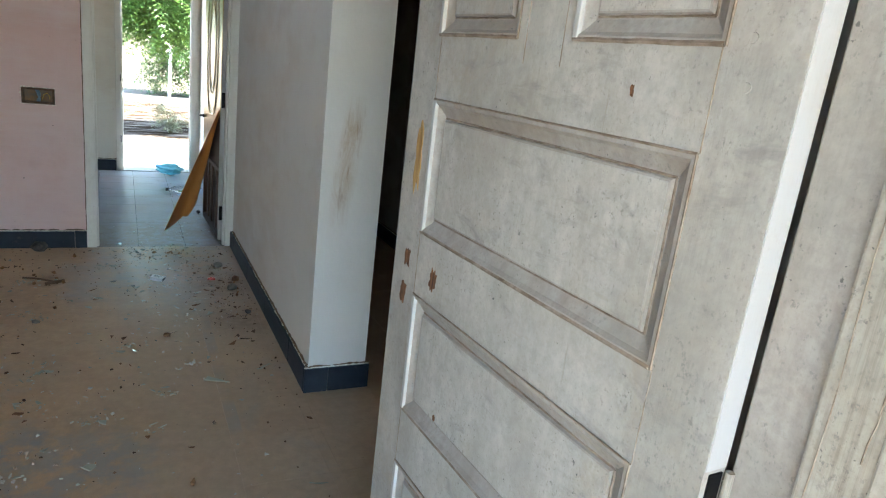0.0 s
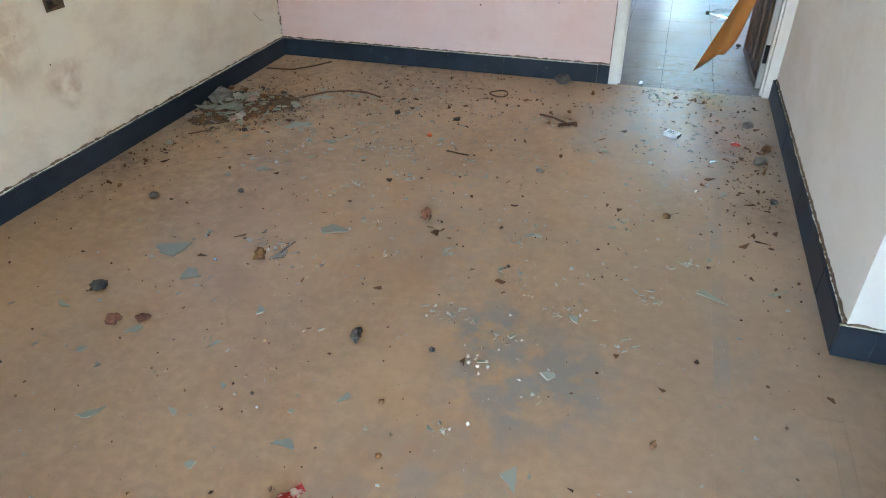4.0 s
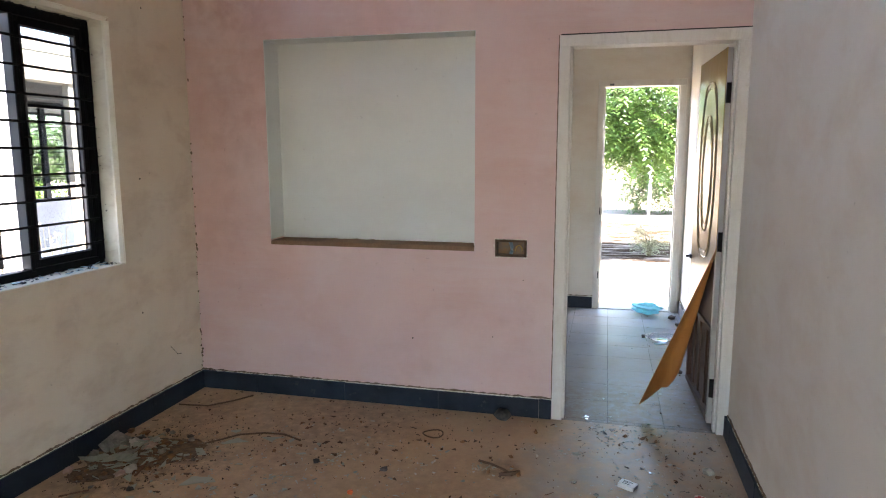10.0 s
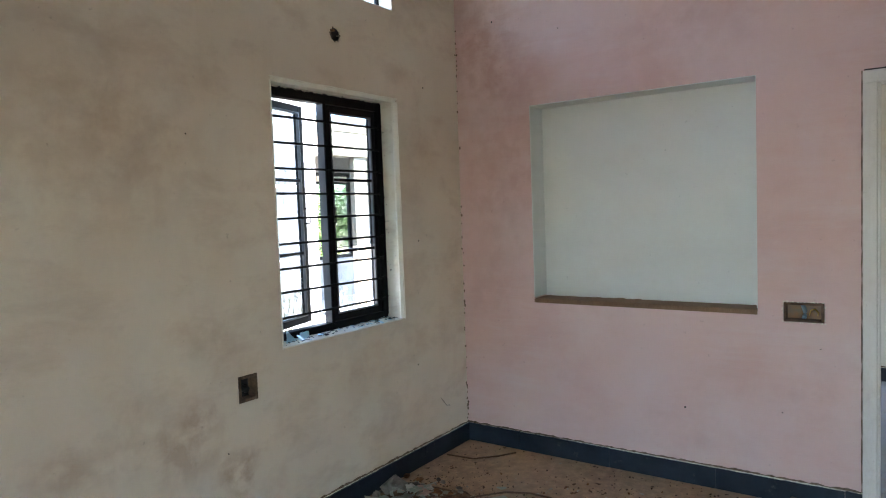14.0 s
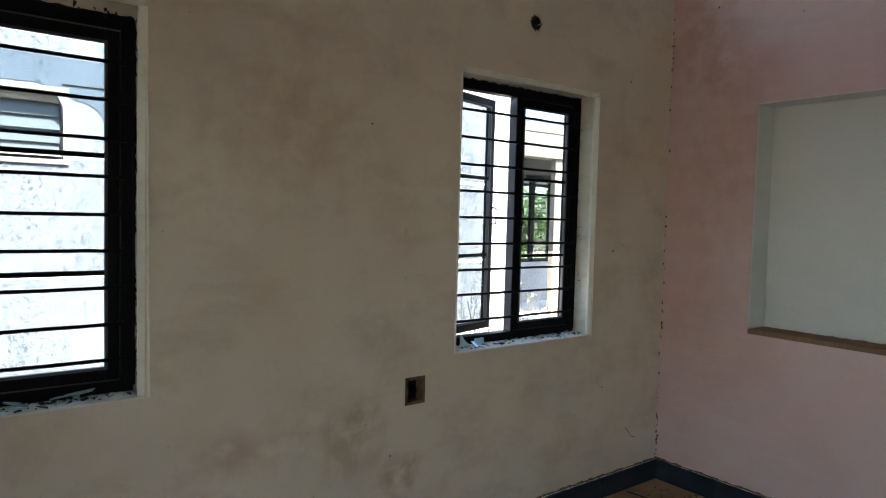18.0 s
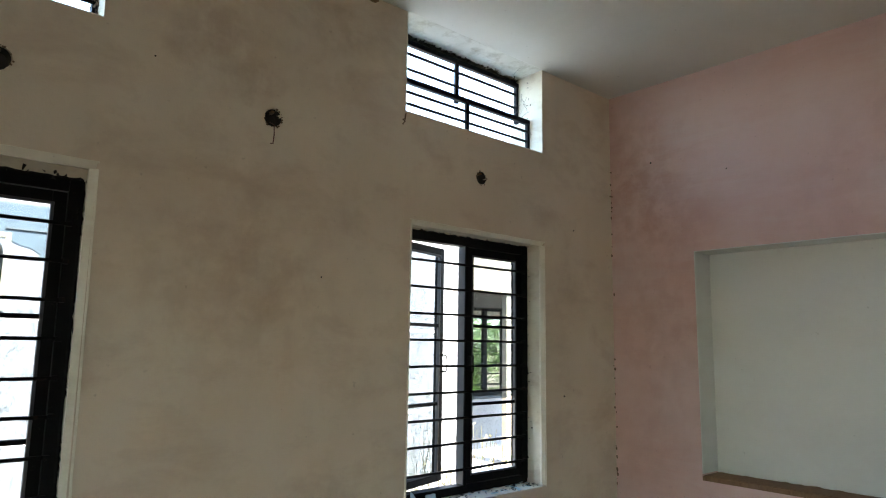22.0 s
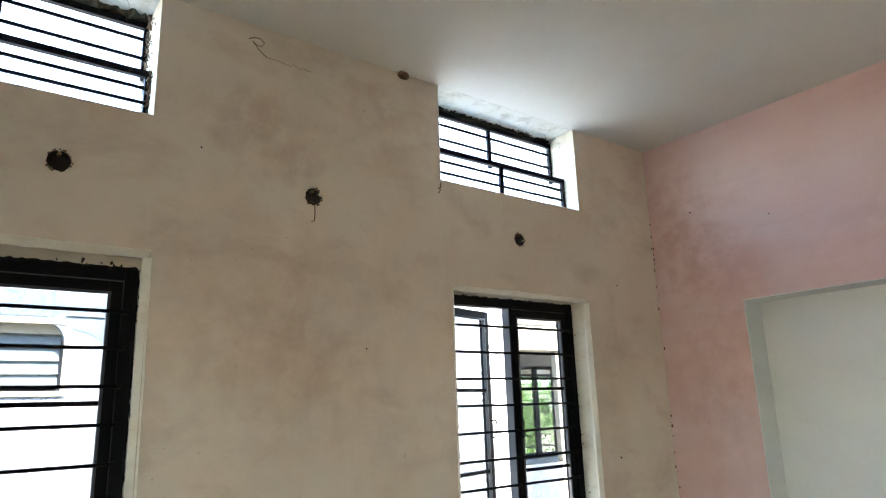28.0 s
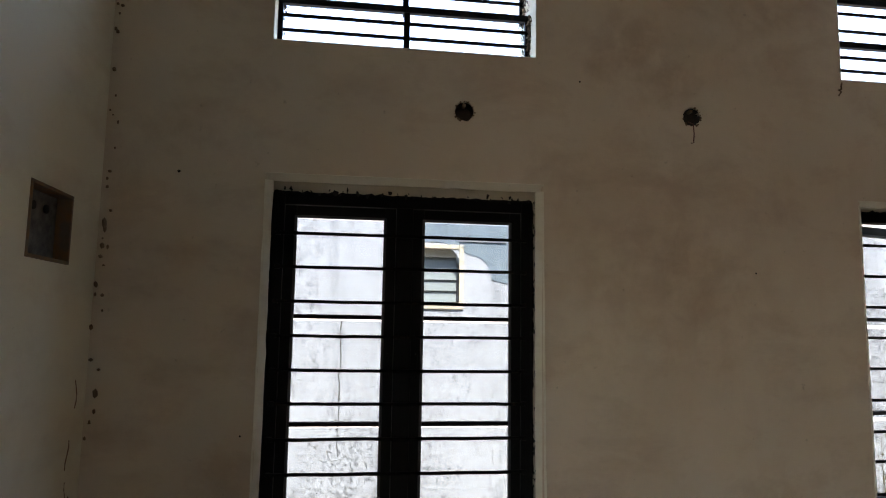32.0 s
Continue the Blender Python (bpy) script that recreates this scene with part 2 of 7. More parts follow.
def dusty_floor(name, dust, tile_a, tile_b, lo, hi, gloss, patches=(), dirt=()):
    m = Mat(name, 0.6)
    grain = m.noise(26, 6, 0.65)
    n1 = m.noise(1.3, 6, 0.6, dist=0.4)
    cover = m.ramp(n1, lo, hi)
    if gloss > 0.495:
        strip = m.ramp(m.math("ADD", m.sep()[0], m.math("MULTIPLY", m.noise(2.2, 4), 0.7)), 0.10, 0.75, 0.0, 0.30)
        cover = m.math("SUBTRACT", cover, strip)
        band = m.math("MULTIPLY", m.ramp(m.sep()[0], 0.40, 0.402), m.ramp(m.sep()[0], 0.448, 0.45, 1.0, 0.0))
        cover = m.math("SUBTRACT", cover, m.math("MULTIPLY", band, m.ramp(m.noise(3.5, 4), 0.42, 0.6, 0, 0.4)))
    for p, r, s, amt in patches:
        cover = m.math("SUBTRACT", cover, m.math("MULTIPLY", m.math("MULTIPLY", m.spot(p, r, s), m.ramp(m.noise(9, 5, 0.7), 0.40, 0.56)), amt))
    cover = m.ramp(cover, 0.0, 1.0)
    tile = m.mix(m.ramp(m.noise(3.0, 4), 0.35, 0.65), tile_a, tile_b)
    tile = m.mix(m.math("MULTIPLY", m.rnd(), 0.25), tile, tuple(x * 0.72 for x in tile_a))
    d2 = m.mix(m.ramp(grain, 0.35, 0.65), dust, tuple(x * 0.80 for x in dust))
    d2 = m.mix(m.ramp(m.noise(0.9, 5, 0.6, dist=0.5), 0.45, 0.62, 0, 0.5), d2, tuple(x * f for x, f in zip(dust, (1.12, 1.10, 1.06))))
    d2 = m.mix(m.ramp(m.noise(4.2, 5, 0.6), 0.52, 0.74, 0, 0.55), d2, tuple(x * f for x, f in zip(dust, (0.80, 0.70, 0.62))))
    d2 = m.mix(m.ramp(m.noise(1.1, 7, 0.68, dist=0.8), 0.50, 0.66, 0, 0.55), d2, tuple(x * f for x, f in zip(dust, (0.74, 0.64, 0.56))))
    d2 = m.mix(m.ramp(m.noise(9, 6, 0.75, dist=0.5), 0.58, 0.72, 0, 0.45), d2, tuple(x * f for x, f in zip(dust, (0.66, 0.56, 0.46))))
    d2 = m.mix(m.ramp(m.noise(13, 5, 0.7), 0.62, 0.74, 0, 0.4), d2, tuple(x * f for x, f in zip(dust, (1.12, 1.15, 1.2))))
    c = m.mix(cover, tile, d2)
    c = m.mix(m.ramp(m.noise(60, 3), 0.70, 0.76, 0, 0.6), c, (0.12, 0.075, 0.045))
    for p, r, s, amt in dirt:
        c = m.mix(m.math("MULTIPLY", m.math("MULTIPLY", m.spot(p, r, s), m.ramp(m.noise(17, 6, 0.72), 0.38, 0.60)), amt), c, (0.15, 0.085, 0.042))
    m.color(c)
    if gloss > 0.495:
        base = m.ramp(m.math("ADD", cover, m.math("MULTIPLY", m.noise(5, 5, 0.7), 0.5)), 0.1, 1.4, gloss - 0.12, gloss + 0.08)
        swept = m.math("MAXIMUM", m.spot((0.28, 4.75, 0), 0.35, 0.5), m.spot((0.30, 4.1, 0), 0.18, 0.45))
        m.rough(m.math("SUBTRACT", base, m.math("MULTIPLY", swept, 0.11)))
        m.b.inputs["Sheen Weight"].default_value = 0.22          # loose dust scatters light at low angles
        m.b.inputs["Sheen Roughness"].default_value = 0.45
        m.b.inputs["Sheen Tint"].default_value = (1.0, 0.84, 0.66, 1)
    else:
        m.rough(m.ramp(cover, 0, 1, gloss, gloss + 0.20))
    return m.bump(m.math("ADD", grain, m.math("MULTIPLY", m.noise(5, 5, 0.6), 1.6)), 0.20, 0.005).m


M["floor"] = dusty_floor("dusty floor tile", (0.490, 0.312, 0.168), (0.26, 0.232, 0.19), (0.30, 0.27, 0.222), 0.20, 0.42, 0.50,
                         # Grey patches at y 4.3 and 4.9 paint the doorway's sheen as colour.
                         (((-0.13, 2.30, 0), 0.15, 0.20, 0.8), ((-0.36, 2.53, 0), 0.08, 0.12, 0.6), ((0.25, 4.3, 0), 0.25, 0.5, 0.35), ((0.30, 4.9, 0), 0.25, 0.3, 0.35), ((-0.3, 1.75, 0), 0.12, 0.25, 0.5), ((-0.6, 3.0, 0), 0.15, 0.3, 0.35)),
                         (((-2.15, 3.92, 0), 0.22, 0.25, 0.8), ((-1.95, 4.05, 0), 0.14, 0.2, 0.6), ((-2.25, 4.55, 0), 0.16, 0.2, 0.6), ((-2.33, 3.15, 0), 0.08, 0.1, 0.7), ((-0.36, 4.26, 0), 0.06, 0.06, 0.7), ((-1.3, 4.6, 0), 0.25, 0.3, 0.35), ((0.60, 4.1, 0), 0.10, 0.15, 0.6), ((0.62, 3.5, 0), 0.08, 0.15, 0.5), ((-1.4, 3.7, 0), 0.2, 0.3, 0.3), ((-2.0, 3.1, 0), 0.35, 0.4, 0.40), ((-1.5, 4.6, 0), 0.4, 0.4, 0.40), ((-0.5, 3.95, 0), 0.2, 0.4, 0.30)))
M["floor_far"] = dusty_floor("grey floor tile", (0.27, 0.215, 0.155), (0.14, 0.145, 0.148), (0.19, 0.193, 0.195), 0.44, 0.74, 0.34, (), (((0.3, 5.05, 0), 0.35, 0.35, 0.75), ((0.6, 5.5, 0), 0.15, 0.3, 0.6), ((0.1, 5.2, 0), 0.2, 0.3, 0.5)))
M["floor_passage"] = dusty_floor("dark floor tile", (0.19, 0.138, 0.09), (0.10, 0.085, 0.065), (0.13, 0.108, 0.082), 0.22, 0.55, 0.49)
M["grout"] = Mat("tile joint dirt", 0.9).color((0.16, 0.11, 0.07)).m


def slate(name="slate blue skirting tile"):
    m = Mat(name, 0.5)
    c = m.mix(m.ramp(m.noise(6, 5), 0.35, 0.7), (0.013, 0.019, 0.028), (0.030, 0.040, 0.055))
    c = m.mix(m.math("MULTIPLY", m.rnd(), 0.5), c, (0.012, 0.017, 0.026))
    c = m.mix(m.ramp(m.noise(17, 5, 0.7), 0.62, 0.78, 0, 0.45), c, (0.16, 0.14, 0.12))
    m.b.inputs["Specular IOR Level"].default_value = 0.25
    return m.color(c).bump(m.noise(40, 3), 0.2, 0.003).m


M["slate"] = slate()
M["door_dirt"] = plaster("caked brown dirt", (0.20, 0.145, 0.10), (0.34, 0.275, 0.215), (0.10, 0.065, 0.04), 22.0, 0.7)
M["crust"] = Mat("crumbled mortar", 0.95)
M["crust"] = M["crust"].color(M["crust"].mix(M["crust"].noise(30, 3), (0.27, 0.19, 0.125), (0.08, 0.05, 0.03))).m


def old_white_paint(name, clean, grime, spots, amount=0.5, mouldy=0.3, hinge_side=False, grain=0.0):
    m = Mat(name, 0.55)
    g = m.ramp(m.noise(3.4, 6, 0.65, vec=m.scaled(1, 1, 0.5)), 0.42, 0.72, 0, amount)
    c = m.mix(g, clean, grime)
    fine = m.ramp(m.noise(26, 5, 0.7), 0.46, 0.70, 0, 0.42)
    c = m.mix(m.math("MULTIPLY", fine, m.ramp(m.noise(2.4, 4), 0.40, 0.62)), c, grime)
    mould = m.ramp(m.noise(110, 3, 0.6), 0.60, 0.72, 0, mouldy)
    mould = m.math("MULTIPLY", mould, m.ramp(m.noise(5.5, 3), 0.40, 0.62))
    c = m.mix(mould, c, spots)
    streak = m.ramp(m.noise(20, 6, 0.7, vec=m.scaled(1, 1, 0.10)), 0.48, 0.74, 0, 0.45)
    c = m.mix(streak, c, grime)
    rub = m.ramp(m.noise(7, 6, 0.72, vec=m.scaled(1, 1, 0.35), dist=0.8), 0.55, 0.74, 0, 0.45)
    c = m.mix(rub, c, (0.41, 0.36, 0.30))
    if hinge_side:
        c = m.mix(m.ramp(m.noise(48, 6, 0.78), 0.44, 0.68, 0, 0.42), c, grime)
        blot = m.math("MULTIPLY", m.ramp(m.noise(6, 6, 0.72, dist=0.6), 0.50, 0.66, 0, 0.7), m.ramp(m.noise(1.7, 3), 0.38, 0.58))
        c = m.mix(blot, c, (0.36, 0.295, 0.215))
        chip = m.ramp(m.noise(75, 5, 0.7, vec=m.scaled(1, 0.6, 1)), 0.69, 0.73, 0, 0.9)
        c = m.mix(m.math("MULTIPLY", chip, m.ramp(m.noise(7, 3), 0.50, 0.62)), c, (0.13, 0.10, 0.07))
        near = m.ramp(m.sep()[1], 0.70, 0.86, 1.0, 0.35)
        dots = m.ramp(m.noise(150, 4, 0.65, vec=m.scaled(1, 1, 0.7)), 0.56, 0.66, 0, 0.8)
        c = m.mix(m.math("MULTIPLY", m.math("MULTIPLY", dots, near), m.ramp(m.noise(14, 5, 0.7), 0.40, 0.60)), c, (0.17, 0.16, 0.145))
        film = m.ramp(m.noise(6, 5, 0.7), 0.40, 0.66, 0, 0.55)
        c = m.mix(m.math("MULTIPLY", film, near), c, (0.25, 0.24, 0.215))
        scratch = m.ramp(m.noise(70, 4, 0.7, vec=m.scaled(1, 0.09, 1)), 0.62, 0.72, 0, 0.5)
        c = m.mix(m.math("MULTIPLY", scratch, m.ramp(m.noise(4, 3), 0.45, 0.6)), c, (0.36, 0.31, 0.25))
        smear = m.ramp(m.noise(11, 5, 0.7, vec=m.scaled(1, 0.5, 1.3), dist=0.5), 0.58, 0.72, 0, 0.6)
        c = m.mix(smear, c, (0.20, 0.185, 0.17))
        fleck = m.math("MULTIPLY", m.ramp(m.noise(95, 3, 0.6), 0.66, 0.71, 0, 0.85), m.ramp(m.noise(9, 4, 0.6), 0.46, 0.60))
        c = m.mix(fleck, c, (0.085, 0.08, 0.075))
        drip = m.ramp(m.noise(60, 4, 0.65, vec=m.scaled(1, 1, 0.06)), 0.66, 0.74, 0, 0.7)
        c = m.mix(m.math("MULTIPLY", drip, m.ramp(m.noise(3, 3), 0.48, 0.62)), c, (0.24, 0.20, 0.15))
    if grain:
        split = m.ramp(m.noise(70, 6, 0.75, vec=m.scaled(1, 1, 0.022), dist=0.3), 0.48, 0.66, 0, grain)
        c = m.mix(split, c, (0.17, 0.14, 0.105))
    h = m.math("ADD", m.noise(22, 4), m.math("MULTIPLY", m.noise(120, 2, vec=m.scaled(1, 1, 0.12)), 0.4))
    return m.color(c).bump(h, 0.40, 0.004).m


# Real wear plus extra grime that darkens the leaf in place of dimmer light.
M["door_paint"] = old_white_paint("weathered white door paint darkened for shade", (0.495, 0.46, 0.405), (0.285, 0.255, 0.215), (0.07, 0.066, 0.06), 0.95, 0.6, True)
M["jamb_paint"] = old_white_paint("mildewed jamb paint", (0.43, 0.395, 0.33), (0.27, 0.215, 0.145), (0.09, 0.075, 0.06), 1.0, 0.6, True, 0.75)
M["groove"] = old_white_paint("darker moulding paint", (0.39, 0.355, 0.315), (0.22, 0.175, 0.14), (0.12, 0.09, 0.07), 0.95, 0.3, True)
M["frame_white"] = old_white_paint("white door frame paint", (0.74, 0.72, 0.66), (0.60, 0.55, 0.47), (0.30, 0.26, 0.22), 0.6)
M["fresh_white"] = old_white_paint("clean white edge paint", (0.44, 0.43, 0.41), (0.41, 0.38, 0.345), (0.35, 0.30, 0.25), 0.4)


def wood(name, a, b, rough=0.45, scale=9.0):
    m = Mat(name, rough)
    g = m.noise(scale, 5, 0.65, vec=m.scaled(6, 6, 0.6), dist=1.2)
    c = m.mix(m.ramp(g, 0.32, 0.68), a, b)
    return m.color(c).bump(g, 0.12, 0.002).m


M["bare_wood"] = wood("bare split wood", (0.34, 0.19, 0.065), (0.50, 0.31, 0.12), 0.8)
M["torn_wood"] = wood("dark torn wood", (0.055, 0.022, 0.010), (0.22, 0.10, 0.042), 0.9, 30)
M["door_core"] = wood("dark door core", (0.050, 0.022, 0.012), (0.105, 0.048, 0.026), 0.6)
# Golden base colour also carries the yellow reflection from outdoors.
M["door_skin"] = wood("varnished moulded door skin", (0.42, 0.30, 0.11), (0.52, 0.38, 0.16), 0.20)
M["skin_inside"] = wood("raw fibreboard", (0.40, 0.155, 0.035), (0.48, 0.20, 0.05), 0.45, 2.0)
M["groove_dark"] = Mat("dark groove", 0.5).color((0.06, 0.035, 0.018)).m
M["ledge"] = wood("brown mortar ledge", (0.17, 0.095, 0.05), (0.26, 0.16, 0.09), 0.9, 14)


def black_paint():
    m = Mat("black window paint", 0.55)
    c = m.mix(m.ramp(m.noise(24, 5, 0.7), 0.64, 0.74, 0, 0.4), (0.0035, 0.0035, 0.004), (0.07, 0.06, 0.05))
    m.b.inputs["Specular IOR Level"].default_value = 0.12
    return m.color(c).bump(m.noise(50, 3), 0.2, 0.003).m


M["black"] = black_paint()
M["iron"] = Mat("black iron", 0.6)
M["iron"].b.inputs["Specular IOR Level"].default_value = 0.12
M["iron"] = M["iron"].color(M["iron"].mix(M["iron"].ramp(M["iron"].noise(40, 4), 0.55, 0.75), (0.004, 0.004, 0.0045), (0.030, 0.018, 0.012))).m
M["bead_sheen_grey"] = Mat("grey of sash beads and mullion sheen", 0.38).color((0.06, 0.063, 0.07)).m
M["smudge"] = Mat("paint smear", 0.7).color((0.006, 0.006, 0.006)).m
M["mould"] = Mat("black mould", 0.95)
M["mould"] = M["mould"].color(M["mould"].mix(M["mould"].noise(40, 4), (0.015, 0.015, 0.012), (0.10, 0.085, 0.055))).m
M["cobweb"] = Mat("dusty cobweb", 0.95).color((0.20, 0.17, 0.13)).m


def stone(name, a, b, rough=0.85):
    m = Mat(name, rough)
    return m.color(m.mix(m.ramp(m.noise(28, 5), 0.35, 0.65), a, b)).bump(m.noise(60, 4), 0.5, 0.006).m


def steel_box():
    m = Mat("rusted switch box", 0.7, 0.2)
    c = m.mix(m.ramp(m.noise(22, 5), 0.4, 0.65), (0.20, 0.155, 0.11), (0.30, 0.16, 0.065))
    return m.color(c).bump(m.noise(30, 3), 0.3, 0.002).m


M["switch_box"] = steel_box()
M["rust_dark"] = stone("dark brown rust", (0.060, 0.038, 0.022), (0.16, 0.10, 0.058), 0.9)
M["grey_tin"] = stone("mottled grey tin", (0.07, 0.066, 0.062), (0.17, 0.16, 0.15), 0.7)
M["pit"] = Mat("dark cement pit", 0.95)
M["pit"] = M["pit"].color(M["pit"].mix(M["pit"].noise(20, 4), (0.018, 0.016, 0.014), (0.065, 0.057, 0.05))).m
M["wire_blue"] = Mat("blue cable sleeve", 0.4).color((0.16, 0.24, 0.30)).m
M["wire_yellow"] = Mat("yellow cable sleeve", 0.4).color((0.60, 0.38, 0.04)).m
M["wire_red"] = Mat("red brown cable", 0.5).color((0.10, 0.03, 0.02)).m


def glass(name, tint, rough=0.03):
    m = Mat(name, rough)
    m.b.inputs["Transmission Weight"].default_value = 1.0
    m.b.inputs["IOR"].default_value = 1.45
    return m.color(tint).m




def dusty_pane():
    """Thin tinted sheet: straight through, a little gloss by angle, a film of dust and splashes."""
    m = Mat("tinted dusty window glass", 0.6)
    m.color(m.mix(m.noise(3, 3), (0.30, 0.32, 0.34), (0.22, 0.24, 0.27)))
    clear = m.n("ShaderNodeBsdfTransparent")
    clear.inputs["Color"].default_value = (0.54, 0.58, 0.61, 1)
    gloss = m.n("ShaderNodeBsdfGlossy", Roughness=0.03)
    edge = m.n("ShaderNodeLayerWeight", Blend=0.5).outputs["Facing"]
    shine = m.math("ADD", m.math("MULTIPLY", m.math("POWER", edge, 4.0), 0.6), 0.03)
    a = m.n("ShaderNodeMixShader")
    m.l(shine, a.inputs[0])
    m.l(clear.outputs[0], a.inputs[1])
    m.l(gloss.outputs[0], a.inputs[2])
    film = m.math("MULTIPLY", m.ramp(m.noise(60, 5, 0.75), 0.51, 0.66, 0, 0.6), m.ramp(m.noise(3.2, 4, vec=m.scaled(1, 1, 0.4)), 0.44, 0.60))
    film = m.math("ADD", film, 0.02)
    b = m.n("ShaderNodeMixShader")
    m.l(film, b.inputs[0])
    m.l(a.outputs[0], b.inputs[1])
    m.l(m.b.outputs[0], b.inputs[2])
    m.l(b.outputs[0], m.t.nodes["Material Output"].inputs["Surface"])
    return m.m


M["pane"] = dusty_pane()
M["bottle"] = glass("clear bottle plastic", (0.86, 0.93, 0.95), 0.06)


def shard_mat(name, a, b, rough=0.45):
    m = Mat(name, rough)
    m.b.inputs["Specular IOR Level"].default_value = 0.3
    return m.color(m.mix(m.island(), a, b)).m


M["shard"] = shard_mat("dusty green glass shard", (0.25, 0.26, 0.195), (0.41, 0.415, 0.33))
M["chip"] = shard_mat("small glass chips", (0.26, 0.29, 0.25), (0.55, 0.56, 0.50), 0.25)
M["mirror_bit"] = Mat("silvered glass", 0.22, 0.8).color((0.40, 0.42, 0.44)).m
M["sill_glass"] = shard_mat("pale blue glass shard", (0.42, 0.62, 0.68), (0.58, 0.74, 0.78), 0.12)
M["crumb"] = shard_mat("dirt crumbs", (0.045, 0.027, 0.017), (0.18, 0.11, 0.065), 0.95)
M["crumb_pale"] = shard_mat("plaster crumbs", (0.32, 0.28, 0.22), (0.50, 0.45, 0.38), 0.9)


M["soil"] = stone("dark brown soil", (0.055, 0.032, 0.018), (0.21, 0.125, 0.065), 0.95)
M["leaf_litter"] = shard_mat("curled dry leaves", (0.045, 0.024, 0.012), (0.20, 0.10, 0.045), 0.85)
M["stone_dark"] = stone("dark stone", (0.035, 0.03, 0.025), (0.11, 0.092, 0.075))
M["stone_red"] = stone("red brick fragment", (0.045, 0.018, 0.010), (0.27, 0.11, 0.055))
M["stone_rust"] = stone("dry brown dung lump", (0.10, 0.045, 0.018), (0.30, 0.15, 0.055))
M["stone_grey"] = stone("grey mortar lump", (0.15, 0.135, 0.11), (0.29, 0.262, 0.22))
M["mortar"] = stone("pale mortar lump", (0.20, 0.175, 0.14), (0.33, 0.29, 0.235))
M["stone_pink"] = stone("pinkish plaster lump", (0.42, 0.27, 0.21), (0.52, 0.36, 0.29))
M["twig"] = Mat("dry twig", 0.9).color((0.11, 0.065, 0.035)).m
M["paper"] = Mat("white crumpled packet", 0.35).color((0.72, 0.72, 0.70)).m
M["red_foil"] = Mat("red wrapper foil", 0.3, 0.1)
M["red_foil"] = M["red_foil"].color(M["red_foil"].mix(M["red_foil"].ramp(M["red_foil"].noise(60, 3), 0.5, 0.56), (0.55, 0.05, 0.035), (0.75, 0.62, 0.50))).m
M["orange_bit"] = Mat("orange plastic", 0.4).color((0.75, 0.16, 0.04)).m
M["cap"] = Mat("black plastic cap", 0.4).color((0.012, 0.012, 0.013)).m


def weathered_wall(name, a, b, streak):
    m = Mat(name, 0.9)
    m.b.inputs["Specular IOR Level"].default_value = 0.1
    c = m.mix(m.ramp(m.noise(0.8, 5), 0.35, 0.65), a, b)
    s = m.ramp(m.noise(3.2, 6, 0.7, vec=m.scaled(1, 1, 0.16)), 0.56, 0.72, 0, 0.7)
    c = m.mix(s, c, streak)
    p = m.ramp(m.noise(14, 6, 0.78), 0.54, 0.62, 0, 0.85)
    c = m.mix(m.math("MULTIPLY", p, m.ramp(m.noise(1.6, 3), 0.45, 0.6)), c, streak)
    speck = m.math("MULTIPLY", m.ramp(m.noise(38, 5, 0.75), 0.53, 0.60, 0, 1.0), m.ramp(m.noise(1.9, 5, 0.7, vec=m.scaled(1, 1, 0.55)), 0.42, 0.54))
    c = m.mix(speck, c, streak)
    return m.color(c).bump(m.noise(5, 3), 0.06, 0.004).m


M["neighbour"] = weathered_wall("weathered limewash", (0.25, 0.25, 0.255), (0.30, 0.30, 0.305), (0.10, 0.101, 0.105))
M["neighbour_band"] = weathered_wall("pale blue grey render", (0.115, 0.14, 0.155), (0.135, 0.16, 0.175), (0.10, 0.12, 0.135))
M["beige"] = weathered_wall("beige limewash", (0.36, 0.31, 0.225), (0.42, 0.365, 0.28), (0.26, 0.22, 0.165))
# Dark grey puts the verandah's shade into the far wall's colour.
M["far_shade_grey"] = weathered_wall("far render darkened for shade", (0.13, 0.13, 0.128), (0.18, 0.178, 0.172), (0.08, 0.08, 0.08))
M["louvre"] = Mat("dusty louvre glass", 0.6).color((0.15, 0.165, 0.16)).m
M["louvre"].node_tree.nodes["Principled BSDF"].inputs["Specular IOR Level"].default_value = 0.05
M["roof"] = Mat("cement roof", 0.9).color((0.35, 0.34, 0.32)).m


def ground_mat():
    m = Mat("dry sandy ground", 0.95)
    m.b.inputs["Specular IOR Level"].default_value = 0.0
    c = m.mix(m.ramp(m.noise(0.5, 6), 0.35, 0.65), (0.18, 0.148, 0.11), (0.225, 0.19, 0.145))
    c = m.mix(m.ramp(m.noise(5, 6, 0.7), 0.5, 0.7, 0, 0.5), c, (0.17, 0.115, 0.075))
    # Leaf litter band, with the tree's shade put into its dark colour.
    litter_shade = m.ramp(m.math("ADD", m.sep()[1], m.math("MULTIPLY", m.noise(0.8, 5), 1.6)), 13.4, 13.9)
    litter_shade = m.math("MULTIPLY", litter_shade, m.ramp(m.math("ADD", m.sep()[1], m.math("MULTIPLY", m.noise(0.6, 4), 2.0)), 20.0, 20.8, 1.0, 0.0))
    c = m.mix(m.math("MULTIPLY", litter_shade, m.ramp(m.noise(2.6, 6, 0.7, vec=m.scaled(0.5, 1.6, 1)), 0.32, 0.52)), c, (0.026, 0.017, 0.011))
    return m.color(c).bump(m.noise(9, 5), 0.5, 0.03).m


M["ground"] = ground_mat()


